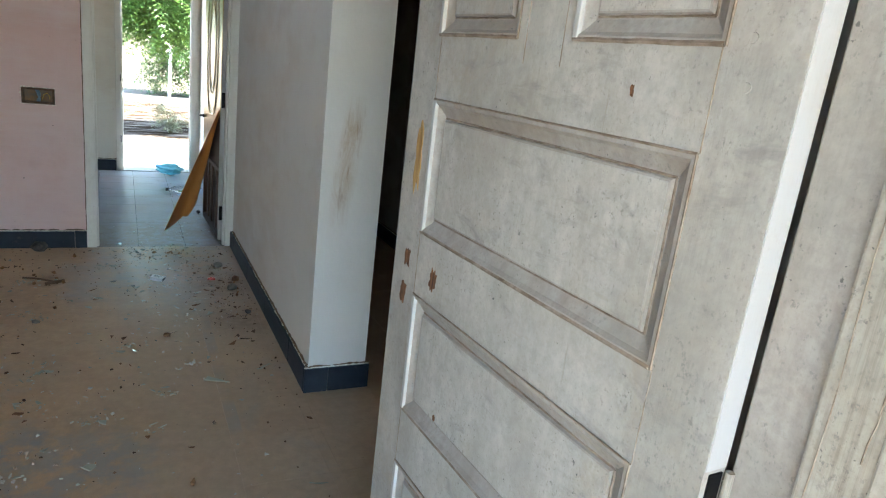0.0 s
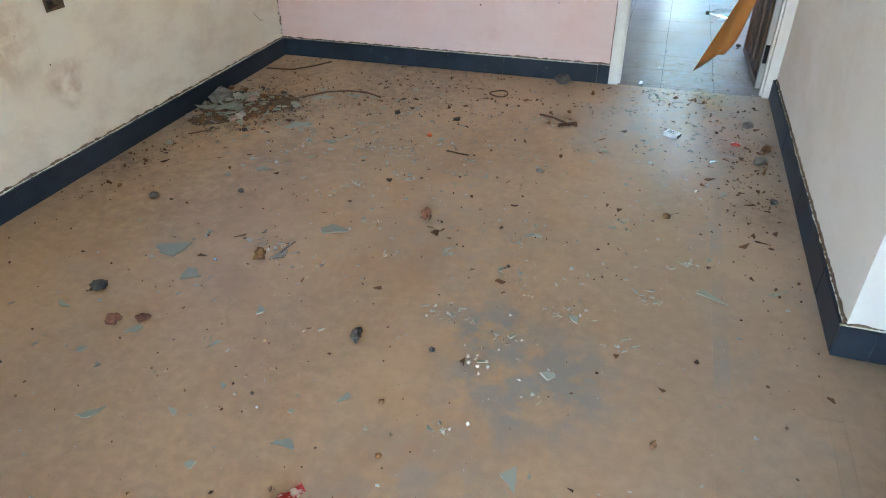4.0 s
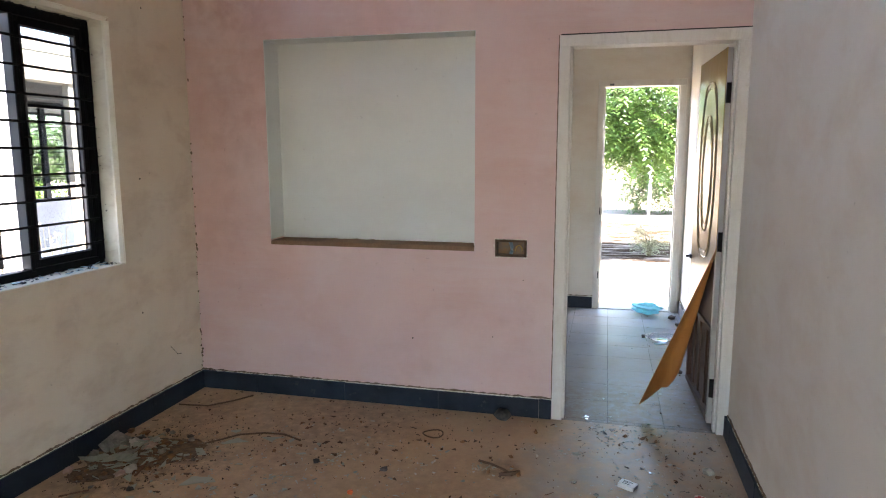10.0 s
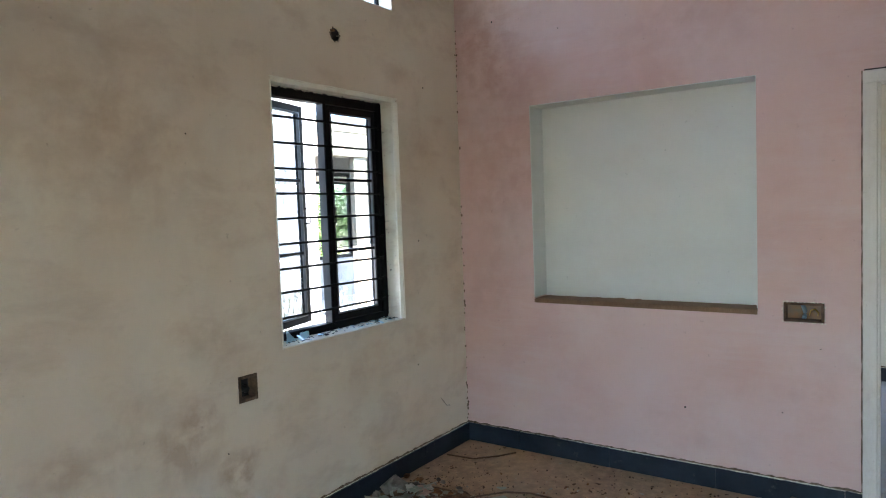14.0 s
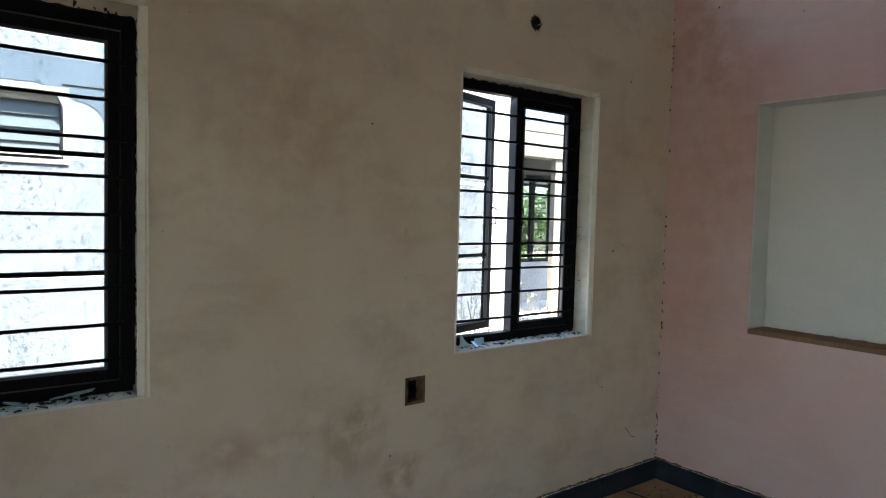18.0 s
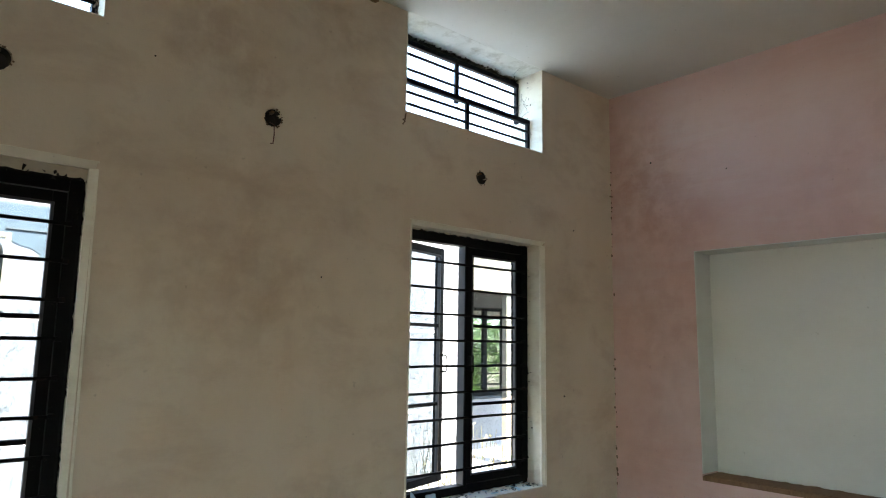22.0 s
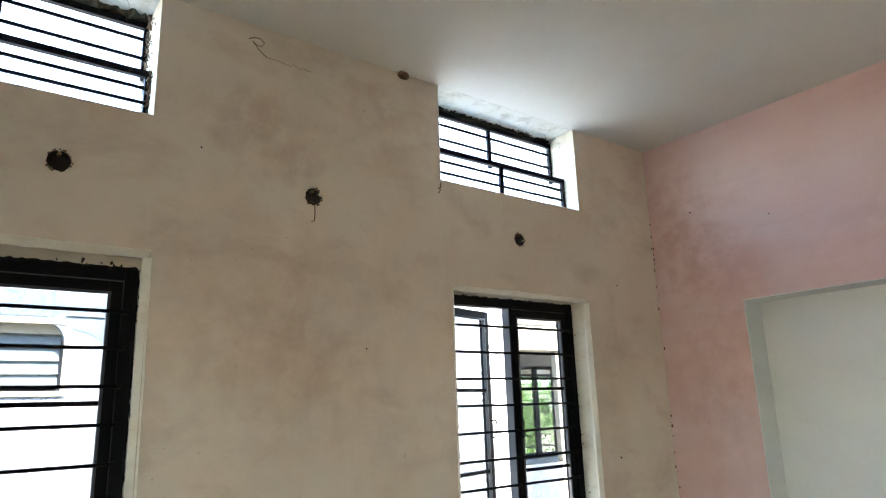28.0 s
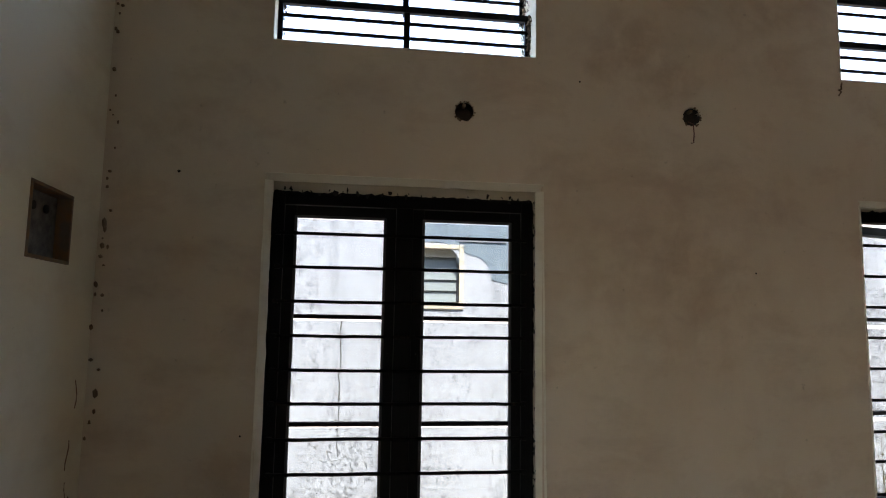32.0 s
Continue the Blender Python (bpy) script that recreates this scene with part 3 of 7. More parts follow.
def leaf_mat(name, a, b):
    m = Mat(name, 0.5)
    m.b.inputs["Subsurface Weight"].default_value = 0.0
    c = m.mix(m.island(), a, b)
    m.color(c)
    tr = m.n("ShaderNodeBsdfTranslucent")
    m.l(c, tr.inputs["Color"])
    mx = m.n("ShaderNodeMixShader")
    mx.inputs[0].default_value = 0.45
    out = m.t.nodes["Material Output"]
    m.l(m.b.outputs[0], mx.inputs[1])
    m.l(tr.outputs[0], mx.inputs[2])
    m.l(mx.outputs[0], out.inputs["Surface"])
    return m.m


M["leaf"] = leaf_mat("fresh green leaflets", (0.055, 0.115, 0.018), (0.12, 0.20, 0.04))
M["leaf_pale"] = leaf_mat("pale bush leaves", (0.055, 0.10, 0.03), (0.11, 0.165, 0.06))
M["bush_leaf"] = leaf_mat("dry pale bush leaves", (0.12, 0.13, 0.06), (0.24, 0.25, 0.14))
M["bag"] = leaf_mat("thin turquoise plastic", (0.30, 0.66, 0.72), (0.45, 0.80, 0.84))
M["weed"] = leaf_mat("dry weed stalks", (0.10, 0.085, 0.045), (0.17, 0.15, 0.085))
M["bark"] = stone("tree bark", (0.10, 0.075, 0.055), (0.20, 0.16, 0.12))
M["post"] = stone("whitewashed fence post", (0.55, 0.53, 0.50), (0.70, 0.68, 0.65))


# ---- mesh helpers ----
def part(name, bm, material, parent=None, label=""):
    me = bpy.data.meshes.new(name)
    bm.normal_update()
    bm.to_mesh(me)
    bm.free()
    me.materials.append(M[material] if isinstance(material, str) else material)
    ob = new(name, me)
    if parent is not None:
        ob.parent = parent
    if label:
        ob["label"] = label
    return ob


def empty(name, m=None, parent=None):
    ob = new(name)
    ob.empty_display_size = 0.1
    if m is not None:
        ob.matrix_basis = m
    if parent is not None:
        ob.parent = parent
    return ob


def share(name, mesh, parent, m):
    ob = new(name, mesh)
    ob.parent = parent
    ob.matrix_basis = m
    return ob


def box(bm, lo, hi, bevel=0.0, m=None):
    x0, y0, z0 = lo
    x1, y1, z1 = hi
    vs = [bm.verts.new(p) for p in ((x0, y0, z0), (x1, y0, z0), (x1, y1, z0), (x0, y1, z0), (x0, y0, z1), (x1, y0, z1), (x1, y1, z1), (x0, y1, z1))]
    fs = [bm.faces.new([vs[i] for i in f]) for f in ((3, 2, 1, 0), (4, 5, 6, 7), (0, 1, 5, 4), (1, 2, 6, 5), (2, 3, 7, 6), (3, 0, 4, 7))]
    if bevel:
        es = list({e for f in fs for e in f.edges})
        r = bmesh.ops.bevel(bm, geom=es, offset=bevel, segments=2, affect="EDGES", profile=0.6)
        vs = list({v for f in r["faces"] for v in f.verts} | {v for v in vs if v.is_valid})
    if m is not None:
        for v in vs:
            v.co = m @ v.co
    return bm


def boxes(*items, bevel=0.0):
    bm = bmesh.new()
    for lo, hi in items:
        box(bm, lo, hi, bevel)
    return bm


def rod(bm, a, b, r, seg=8, r2=None):
    a, b = Vector(a), Vector(b)
    q = (b - a).to_track_quat("Z", "Y")
    rings = []
    for p, rr in ((a, r), (b, r if r2 is None else r2)):
        rings.append([bm.verts.new(p + q @ Vector((rr * math.cos(2 * math.pi * i / seg), rr * math.sin(2 * math.pi * i / seg), 0))) for i in range(seg)])
    for i in range(seg):
        j = (i + 1) % seg
        bm.faces.new((rings[0][i], rings[0][j], rings[1][j], rings[1][i]))
    bm.faces.new(rings[0][::-1])
    bm.faces.new(rings[1])
    return bm


def tube(bm, pts, r, seg=6):
    """A bent rod through the points."""
    pts = [Vector(p) for p in pts]
    rings = []
    for i, p in enumerate(pts):
        d = pts[min(i + 1, len(pts) - 1)] - pts[max(i - 1, 0)]
        q = d.to_track_quat("Z", "Y")
        rings.append([bm.verts.new(p + q @ Vector((r * math.cos(2 * math.pi * k / seg), r * math.sin(2 * math.pi * k / seg), 0))) for k in range(seg)])
    for a, b in zip(rings, rings[1:]):
        for i in range(seg):
            j = (i + 1) % seg
            bm.faces.new((a[i], a[j], b[j], b[i]))
    bm.faces.new(rings[0][::-1])
    bm.faces.new(rings[-1])
    return bm


def lump(r, seed, squash=(1, 1, 0.7), rough=0.35, sub=2):
    bm = bmesh.new()
    bmesh.ops.create_icosphere(bm, subdivisions=sub, radius=r)
    for v in bm.verts:
        n = noise.noise(v.co * (1.6 / r) + Vector((seed, seed * 1.7, 0)))
        n2 = noise.noise(v.co * (4.0 / r) + Vector((0, seed, seed)))
        v.co *= 1 + rough * n + rough * 0.35 * n2
        v.co = Vector((v.co.x * squash[0], v.co.y * squash[1], v.co.z * squash[2]))
    low = min(v.co.z for v in bm.verts)
    for v in bm.verts:
        v.co.z -= low
    return bm


def flake(rnd, r, thick, n=5, lift=0.0):
    """An angular plate of broken glass or paint, lying flat on z = 0."""
    bm = bmesh.new()
    add_flake(bm, rnd, r, thick, n, Matrix.Identity(4))
    return bm


def add_flake(bm, rnd, r, thick, n, m):
    angs = sorted(rnd.uniform(0, 2 * math.pi) for _ in range(n))
    pts = [(r * rnd.uniform(0.5, 1.15) * math.cos(a), r * rnd.uniform(0.35, 0.9) * math.sin(a)) for a in angs]
    if r > 0.035:                              # large pieces: chipped edges
        fine = []
        for (ax, ay), (bx, by) in zip(pts, pts[1:] + pts[:1]):
            fine.append((ax, ay))
            for k in (1, 2, 3):
                q = k / 4 + rnd.uniform(-0.06, 0.06)
                fine.append((ax + (bx - ax) * q + rnd.uniform(-0.05, 0.05) * r, ay + (by - ay) * q + rnd.uniform(-0.05, 0.05) * r))
        pts, n = fine, len(fine)
    lowv = [bm.verts.new(m @ Vector((x, y, 0))) for x, y in pts]
    top = [bm.verts.new(m @ Vector((x, y, thick))) for x, y in pts]
    bm.faces.new(top)
    bm.faces.new(lowv[::-1])
    for i in range(n):
        j = (i + 1) % n
        bm.faces.new((lowv[i], lowv[j], top[j], top[i]))


def slab(us, vs, holes, depth, place, rounds=()):
    """A wall of the given depth cut by holes (u0, u1, v0, v1); place(u, v, w) gives the world's point, w = 0 being the seen face.
    rounds: (u, v, r) round pits cut into the face."""
    us, vs = set(us), set(vs)
    cuts = list(holes) + [(u - 1.6 * r, u + 1.6 * r, v - 1.6 * r, v + 1.6 * r) for u, v, r in rounds]
    for u0, u1, v0, v1 in cuts:
        us |= {u0, u1}
        vs |= {v0, v1}
    us, vs = sorted(us), sorted(vs)
    bm = bmesh.new()
    cache = {}

    def vert(u, v, w):
        k = (round(u, 5), round(v, 5), round(w, 5))
        if k not in cache:
            cache[k] = bm.verts.new(place(u, v, w))
        return cache[k]

    def solid(i, j):
        if not (0 <= i < len(us) - 1 and 0 <= j < len(vs) - 1):
            return False
        u, v = (us[i] + us[i + 1]) / 2, (vs[j] + vs[j + 1]) / 2
        return not any(a < u < b and c < v < d for a, b, c, d in holes)

    def pitted(i, j):
        u, v = (us[i] + us[i + 1]) / 2, (vs[j] + vs[j + 1]) / 2
        return any(abs(u - a) < 1.6 * r and abs(v - b) < 1.6 * r for a, b, r in rounds)

    for i in range(len(us) - 1):
        for j in range(len(vs) - 1):
            if not solid(i, j):
                continue
            a, b, c, d = us[i], us[i + 1], vs[j], vs[j + 1]
            if not pitted(i, j):
                bm.faces.new((vert(a, c, 0), vert(b, c, 0), vert(b, d, 0), vert(a, d, 0)))
            bm.faces.new((vert(a, d, depth), vert(b, d, depth), vert(b, c, depth), vert(a, c, depth)))
            for ok, p, q in ((solid(i - 1, j), (a, d), (a, c)), (solid(i + 1, j), (b, c), (b, d)), (solid(i, j - 1), (a, c), (b, c)), (solid(i, j + 1), (b, d), (a, d))):
                if not ok:
                    bm.faces.new((vert(*p, 0), vert(*p, depth), vert(*q, depth), vert(*q, 0)))
    rr = random.Random(5)
    for u, v, r in rounds:
        h, n = 1.6 * r, 24
        outer, rim, deep = [], [], []
        for k in range(n):
            a = 2 * math.pi * k / n
            ca, sa = math.cos(a), math.sin(a)
            s = h / max(abs(ca), abs(sa))
            outer.append(vert(u + s * ca, v + s * sa, 0))
            q = r * rr.uniform(0.93, 1.10)
            rim.append(bm.verts.new(place(u + q * ca, v + q * sa, 0)))
            deep.append(bm.verts.new(place(u + r * 0.95 * ca, v + r * 0.95 * sa, 0.05)))
        for k in range(n):
            l = (k + 1) % n
            bm.faces.new((outer[k], outer[l], rim[l], rim[k]))
            bm.faces.new((rim[k], rim[l], deep[l], deep[k]))
        bm.faces.new(deep)
    bmesh.ops.recalc_face_normals(bm, faces=bm.faces)
    return bm


def setting(ob, label, category):
    return tagged(ob, label, category, kind="structure")


# ---- walls, floor, ceiling ----
W1 = (1.048, 2.050, 0.915, 2.205)
W2 = (3.358, 4.288, 0.918, 2.198)
V1 = (1.045, 2.03, 2.70, ZC)
V2 = (3.305, 4.28, 2.70, ZC)
BOX_L = (3.09, 3.195, 0.722, 0.843)
HOLES = ((1.752, 2.475, 0.036), (2.655, 2.507, 0.036), (3.803, 2.474, 0.034))
INNER = 0.07

ww = part("wall_west", slab((YS - 0.25, YP + 0.23), (0, ZC), (W1, W2, V1, V2, BOX_L), INNER, lambda u, v, w: (XL - w, u, v), HOLES), "wall_window")
setting(ww, "beige distempered plaster wall with damp blotches and two windows", "wall")
part("outer_leaf", slab((YS - 0.25, YP + 0.23), (-0.4, 3.6), (W1, W2, (V1[0], V1[1], V1[2], ZC + 0.01), (V2[0], V2[1], V2[2], ZC + 0.01)), 0.16, lambda u, v, w: (XL - INNER - w, u, v)), "reveal", ww)

NICHE = (-1.905, -0.63, 0.975, 2.17)
BOX_P = (-0.513, -0.333, 0.928, 1.028)
DOOR_P = (-0.176, XR, -0.1, 2.12)
wp = part("wall_north", slab((XL - 0.23, XR), (0, ZC), (NICHE, BOX_P, DOOR_P), 0.17, lambda u, v, w: (u, YP + w, v)), "wall_pink")
setting(wp, "pink distempered plaster wall with a white recess and a doorway", "wall")
part("recess_back", slab((XL - 0.23, XR), (0, ZC), (DOOR_P,), 0.06, lambda u, v, w: (u, YP + 0.17 + w, v)), "niche", wp, "greenish white plaster back of the recess")
nl = 0.004
part("recess_lining", boxes(((NICHE[0], YP + 0.003, NICHE[2] + 0.012), (NICHE[0] + nl, YP + 0.17, NICHE[3])), ((NICHE[1] - nl, YP + 0.003, NICHE[2] + 0.012), (NICHE[1], YP + 0.17, NICHE[3])),
                            ((NICHE[0], YP + 0.003, NICHE[3] - nl), (NICHE[1], YP + 0.17, NICHE[3]))), "niche", wp)


def ragged_strip(a, b, depth, height, seed, step=0.02):
    """A strip of broken mortar from a to b (at floor of strip), uneven in height and in depth; depth is a vector away from the wall."""
    a, b, d = Vector(a), Vector(b), Vector(depth)
    n = max(2, int((b - a).length / step))
    bm = bmesh.new()
    rows = []
    for i in range(n + 1):
        p = a.lerp(b, i / n)
        k = noise.noise(Vector((p.x * 23 + seed, p.y * 23, p.z * 23)))
        k2 = noise.noise(Vector((p.x * 61 + seed, p.y * 61, 3)))
        h = height * max(0.12, 0.6 + 0.9 * k + 0.4 * k2)
        f = max(0.25, 0.75 + 0.7 * k2)
        rows.append([bm.verts.new(q) for q in (p, p + d * f, p + d * f * 0.8 + Vector((0, 0, h * 0.75)), p + Vector((0, 0, h)))])
    for r, s in zip(rows, rows[1:]):
        for i in range(3):
            bm.faces.new((r[i], s[i], s[i + 1], r[i + 1]))
    bmesh.ops.recalc_face_normals(bm, faces=bm.faces)
    return bm


part("ledge_bed", boxes(((NICHE[0] + nl, YP + 0.011, NICHE[2] + 0.0005), (NICHE[1] - nl, YP + 0.169, NICHE[2] + 0.0045))), "ledge", wp, "brown mortar bed of the recess")
part("recess_ledge", ragged_strip((NICHE[0], YP + 0.17, NICHE[2] - 0.002), (NICHE[1], YP + 0.17, NICHE[2] - 0.002), (0, -0.160, 0), 0.009, 2, 0.015), "ledge", wp, "rough brown mortar ledge of the recess")

part("ledge_front", box(bmesh.new(), (NICHE[0] + 0.002, YP - 0.0025, NICHE[2] - 0.020), (NICHE[1] - 0.002, YP + 0.01, NICHE[2] + 0.0015), 0.002), "ledge", wp, "bare brown mortar front of the ledge")

we = part("wall_east", slab((YPIER, YP + 0.23), (0, ZC), (), XPE - XR, lambda u, v, w: (XR + w, u, v)), "wall_white")
setting(we, "dusty white plaster partition wall", "wall")
part("end_face", slab((XR, XPE), (0, ZC), (), 0.004, lambda u, v, w: (u, YPIER - 0.004 + w, v)), "pier", we, "white wall end with brown run stains")

DOOR_S = (-0.28, 0.80, -0.1, 2.14)
DB = (-2.215, -1.945, 1.845, 2.058)
ws = part("wall_south", slab((XL - 0.23, XCOR + 0.2), (0, ZC), (DOOR_S, DB), 0.10, lambda u, v, w: (u, YS - w, v)), "wall_cream")
setting(ws, "white plaster entrance wall with an empty meter box", "wall")
part("outer_leaf", slab((XL - 0.23, XCOR + 0.2), (-0.4, 3.6), (DOOR_S,), 0.13, lambda u, v, w: (u, YS - 0.10 - w, v)), "beige", ws)
setting(part("wall_passage", slab((YS - 0.23, 6.2), (0, ZC), (), 0.15, lambda u, v, w: (XCOR + w, u, v)), "wall_dimmed"), "plain plaster wall of the dark passage", "wall")
setting(part("wall_passage_end", slab((XPE - 0.1, XCOR + 0.15), (0, ZC), (), 0.12, lambda u, v, w: (u, 6.2 + w, v)), "wall_dimmed"), "plain plaster end wall of the passage", "wall")
DOOR_F = (-0.014, 0.766, -0.1, 2.169)
wf = part("wall_far", slab((XFL - 0.2, XFR + 0.23), (-0.4, 3.6), (DOOR_F,), 0.20, lambda u, v, w: (u, YF + w, v)), "wall_white")
setting(wf, "white plaster back wall with an open doorway", "wall")
setting(part("wall_far_side", slab((YP + 0.23, YF), (-0.4, ZC), (), XPE - XFR, lambda u, v, w: (XFR + w, u, v)), "wall_white"), "white plaster side wall of the back room", "wall")
setting(part("wall_far_west", slab((YP + 0.23, YF), (-0.4, ZC), (), 0.2, lambda u, v, w: (XFL - w, u, v)), "wall_white"), "white plaster side wall of the back room", "wall")
ce = part("ceiling", boxes(((XL - 0.23, YS - 0.23, ZC), (XCOR + 0.2, YF + 0.2, ZC + 0.14))), "ceiling")
setting(ce, "plain white distempered ceiling", "ceiling")
rf = part("roof", boxes(((XL - 0.232, YS - 0.26, ZC + 0.144), (XCOR + 0.23, YF + 0.23, ZC + 0.3)), bevel=0.01), "roof")
setting(rf, "flat cement roof slab", "roof")
fl = part("floor", boxes(((XL, YS - 0.23, -0.30), (XCOR, YF + 0.2, -0.0015))), "grout")
setting(fl, "tiled floor under brown dust and broken glass", "floor")


def tile_mesh(name, w, d, material, closed):
    bm = bmesh.new()
    t = {"floor_far": 0.0022, "floor": 0.0003}.get(material, 0.0008)
    if closed:
        t = 0.0
    lowv = [bm.verts.new((x, y, -0.002)) for x, y in ((0, 0), (w, 0), (w, d), (0, d))]
    top = [bm.verts.new((x, y, 0)) for x, y in ((t, t), (w - t, t), (w - t, d - t), (t, d - t))]
    bm.faces.new(top)
    for i in range(4):
        j = (i + 1) % 4
        bm.faces.new((lowv[i], lowv[j], top[j], top[i]))
    me = bpy.data.meshes.new(name)
    bm.to_mesh(me)
    bm.free()
    me.materials.append(M[material])
    return me


def lay_tiles(x0, x1, y0, y1, ox, oy, size, material, parent):
    cache = {}
    i0, i1 = math.floor((x0 - ox) / size), math.ceil((x1 - ox) / size)
    j0, j1 = math.floor((y0 - oy) / size), math.ceil((y1 - oy) / size)
    rr = random.Random(11)
    for i in range(i0, i1):
        for j in range(j0, j1):
            a, b = max(x0, ox + i * size), min(x1, ox + (i + 1) * size)
            c, d = max(y0, oy + j * size), min(y1, oy + (j + 1) * size)
            if b - a < 0.02 or d - c < 0.02:
                continue
            k = (round(b - a, 3), round(d - c, 3), material == "floor" and a < 0.39)
            if k not in cache:
                cache[k] = tile_mesh("tile", b - a, d - c, material, k[2])
            q = 0.0 if k[2] else 1.0          # caked dust levels most of the room's tiles
            share("tile", cache[k], parent, pose(a, c, q * rr.uniform(-0.0002, 0.0002), q * rr.uniform(-0.05, 0.05), q * rr.uniform(-0.05, 0.05), 0))


# ---- outdoors ----
# Unseen slab, added to dim the daylight reaching the entrance door.
setting(part("entry_light_block", boxes(((-3.0, -2.9, 2.45), (2.9, YS - 0.23, 2.58))), "roof"), "unseen cement slab added over the entrance to cut daylight", "porch")
# Unseen slab, added to block upward light through the ventilators.
setting(part("sunshade", boxes(((XL - 0.70, 0.85, 2.50), (XL - 0.231, 4.50, 2.57)), bevel=0.006), "roof"), "unseen cement slab added outside to keep ground light off the ceiling", "sunshade")
gnd = part("ground", boxes(((-400, -400, GROUND - 0.5), (400, 400, GROUND))), "ground")
setting(gnd, "dry sandy ground in bright sun", "ground")

# ---- skirting ----
def skirting(name, a, b, out, joint0, label, seed, lip=True):
    """Slate tiles 0.6 m long along the foot of a wall from a to b; out points into the room."""
    a, b, o = Vector(a), Vector(b), Vector(out)
    d = (b - a).normalized()
    length, t, h = (b - a).length, 0.018, 0.113
    ang = math.degrees(math.atan2(d.y, d.x))
    base = empty(name, pose(a.x, a.y, 0, 0, 0, ang))
    setting(base, label, "skirting")
    side = 1 if Vector((-d.y, d.x, 0)).dot(o) > 0 else -1
    cuts = [0.0] + [c for c in (joint0 + 0.594 * k for k in range(-1, 12)) if 0.03 < c < length - 0.03] + [length]
    rr = random.Random(seed)
    for p, q in zip(cuts, cuts[1:]):
        dt = rr.uniform(-0.0012, 0.0012)
        y0, y1 = sorted((0.0, side * (t + dt)))
        part("skirting_tile", box(bmesh.new(), (p + 0.0012, y0, 0), (q - 0.0012, y1, h + dt), 0.002), "slate", base)
    if lip:
        part("plaster_rim", ragged_strip((0, 0, h - 0.001), (length, 0, h - 0.001), (0, side * 0.011, 0), 0.007, seed + 20, 0.03), "reveal", base, "whitish plaster rim above the tiles")
        part("mortar_lip", ragged_strip((0, 0, h + 0.005), (length, 0, h + 0.005), (0, side * 0.011, 0), 0.009, seed, 0.0045), "crust", base, "crumbling brown mortar edge")
    return base


SK = "slate blue skirting tiles with a crumbling mortar edge"
skirting("baseboard_west", (XL, YS, 0), (XL, YP, 0), (1, 0, 0), 0.35, SK, 1)
skirting("baseboard_north", (XL, YP, 0), (-0.176, YP, 0), (0, -1, 0), 0.40, SK, 2)
skirting("baseboard_east", (XR, YPIER, 0), (XR, YP, 0), (-1, 0, 0), 0.3, SK, 3)
skirting("baseboard_end", (XR - 0.018, YPIER, 0), (XPE + 0.018, YPIER, 0), (0, -1, 0), 0.7, SK, 4)
skirting("baseboard_passage", (XCOR, YPIER - 1.5, 0), (XCOR, 6.2, 0), (-1, 0, 0), 0.3, SK, 5)
skirting("baseboard_far", (XFL, YF, 0), (-0.014, YF, 0), (0, -1, 0), 0.3, SK, 6)
skirting("baseboard_far_side", (XFR, YP + 0.23, 0), (XFR, YF, 0), (-1, 0, 0), 0.5, SK, 7)
skirting("baseboard_south", (XL, YS, 0), (-0.28, YS, 0), (0, 1, 0), 0.5, SK, 8)


def beads(name, a, b, n, seed, r=0.006, spread=0.006):
    rr = random.Random(seed)
    a, b = Vector(a), Vector(b)
    bm = bmesh.new()
    for _ in range(n):
        p = a.lerp(b, rr.random()) + Vector((rr.uniform(-1, 1) * spread, rr.uniform(-1, 1) * spread, 0))
        bmesh.ops.create_icosphere(bm, subdivisions=1, radius=r * rr.uniform(0.4, 1.2), matrix=Matrix.Translation(p) @ Matrix.Diagonal((1, 1, rr.uniform(0.7, 2.2), 1)))
    return tagged(part(name, bm, "crust"), "brown mud specks along the corner of two walls", "specks", kind="stuff")


beads("mud_specks", (XL + 0.004, YP - 0.004, 0.12), (XL + 0.004, YP - 0.004, 2.75), 55, 4)
beads("mud_specks", (XL + 0.004, YS + 0.012, 0.3), (XL + 0.004, YS + 0.03, 3.0), 75, 9, 0.008, 0.016)


bm = bmesh.new()
rw = random.Random(41)
for k in range(5):
    p = Vector((XL + rw.uniform(0.03, 0.12), YS + 0.001, rw.uniform(0.7, 1.6)))
    tube(bm, [p + Vector((0.010 * math.sin(j * 1.1 + k), 0, 0.022 * j)) for j in range(5)], rw.uniform(0.001, 0.0022), 4)
tagged(part("mud_trails", bm, "ledge"), "thin brown mud trails on the entrance wall", "mud trail", kind="stuff")


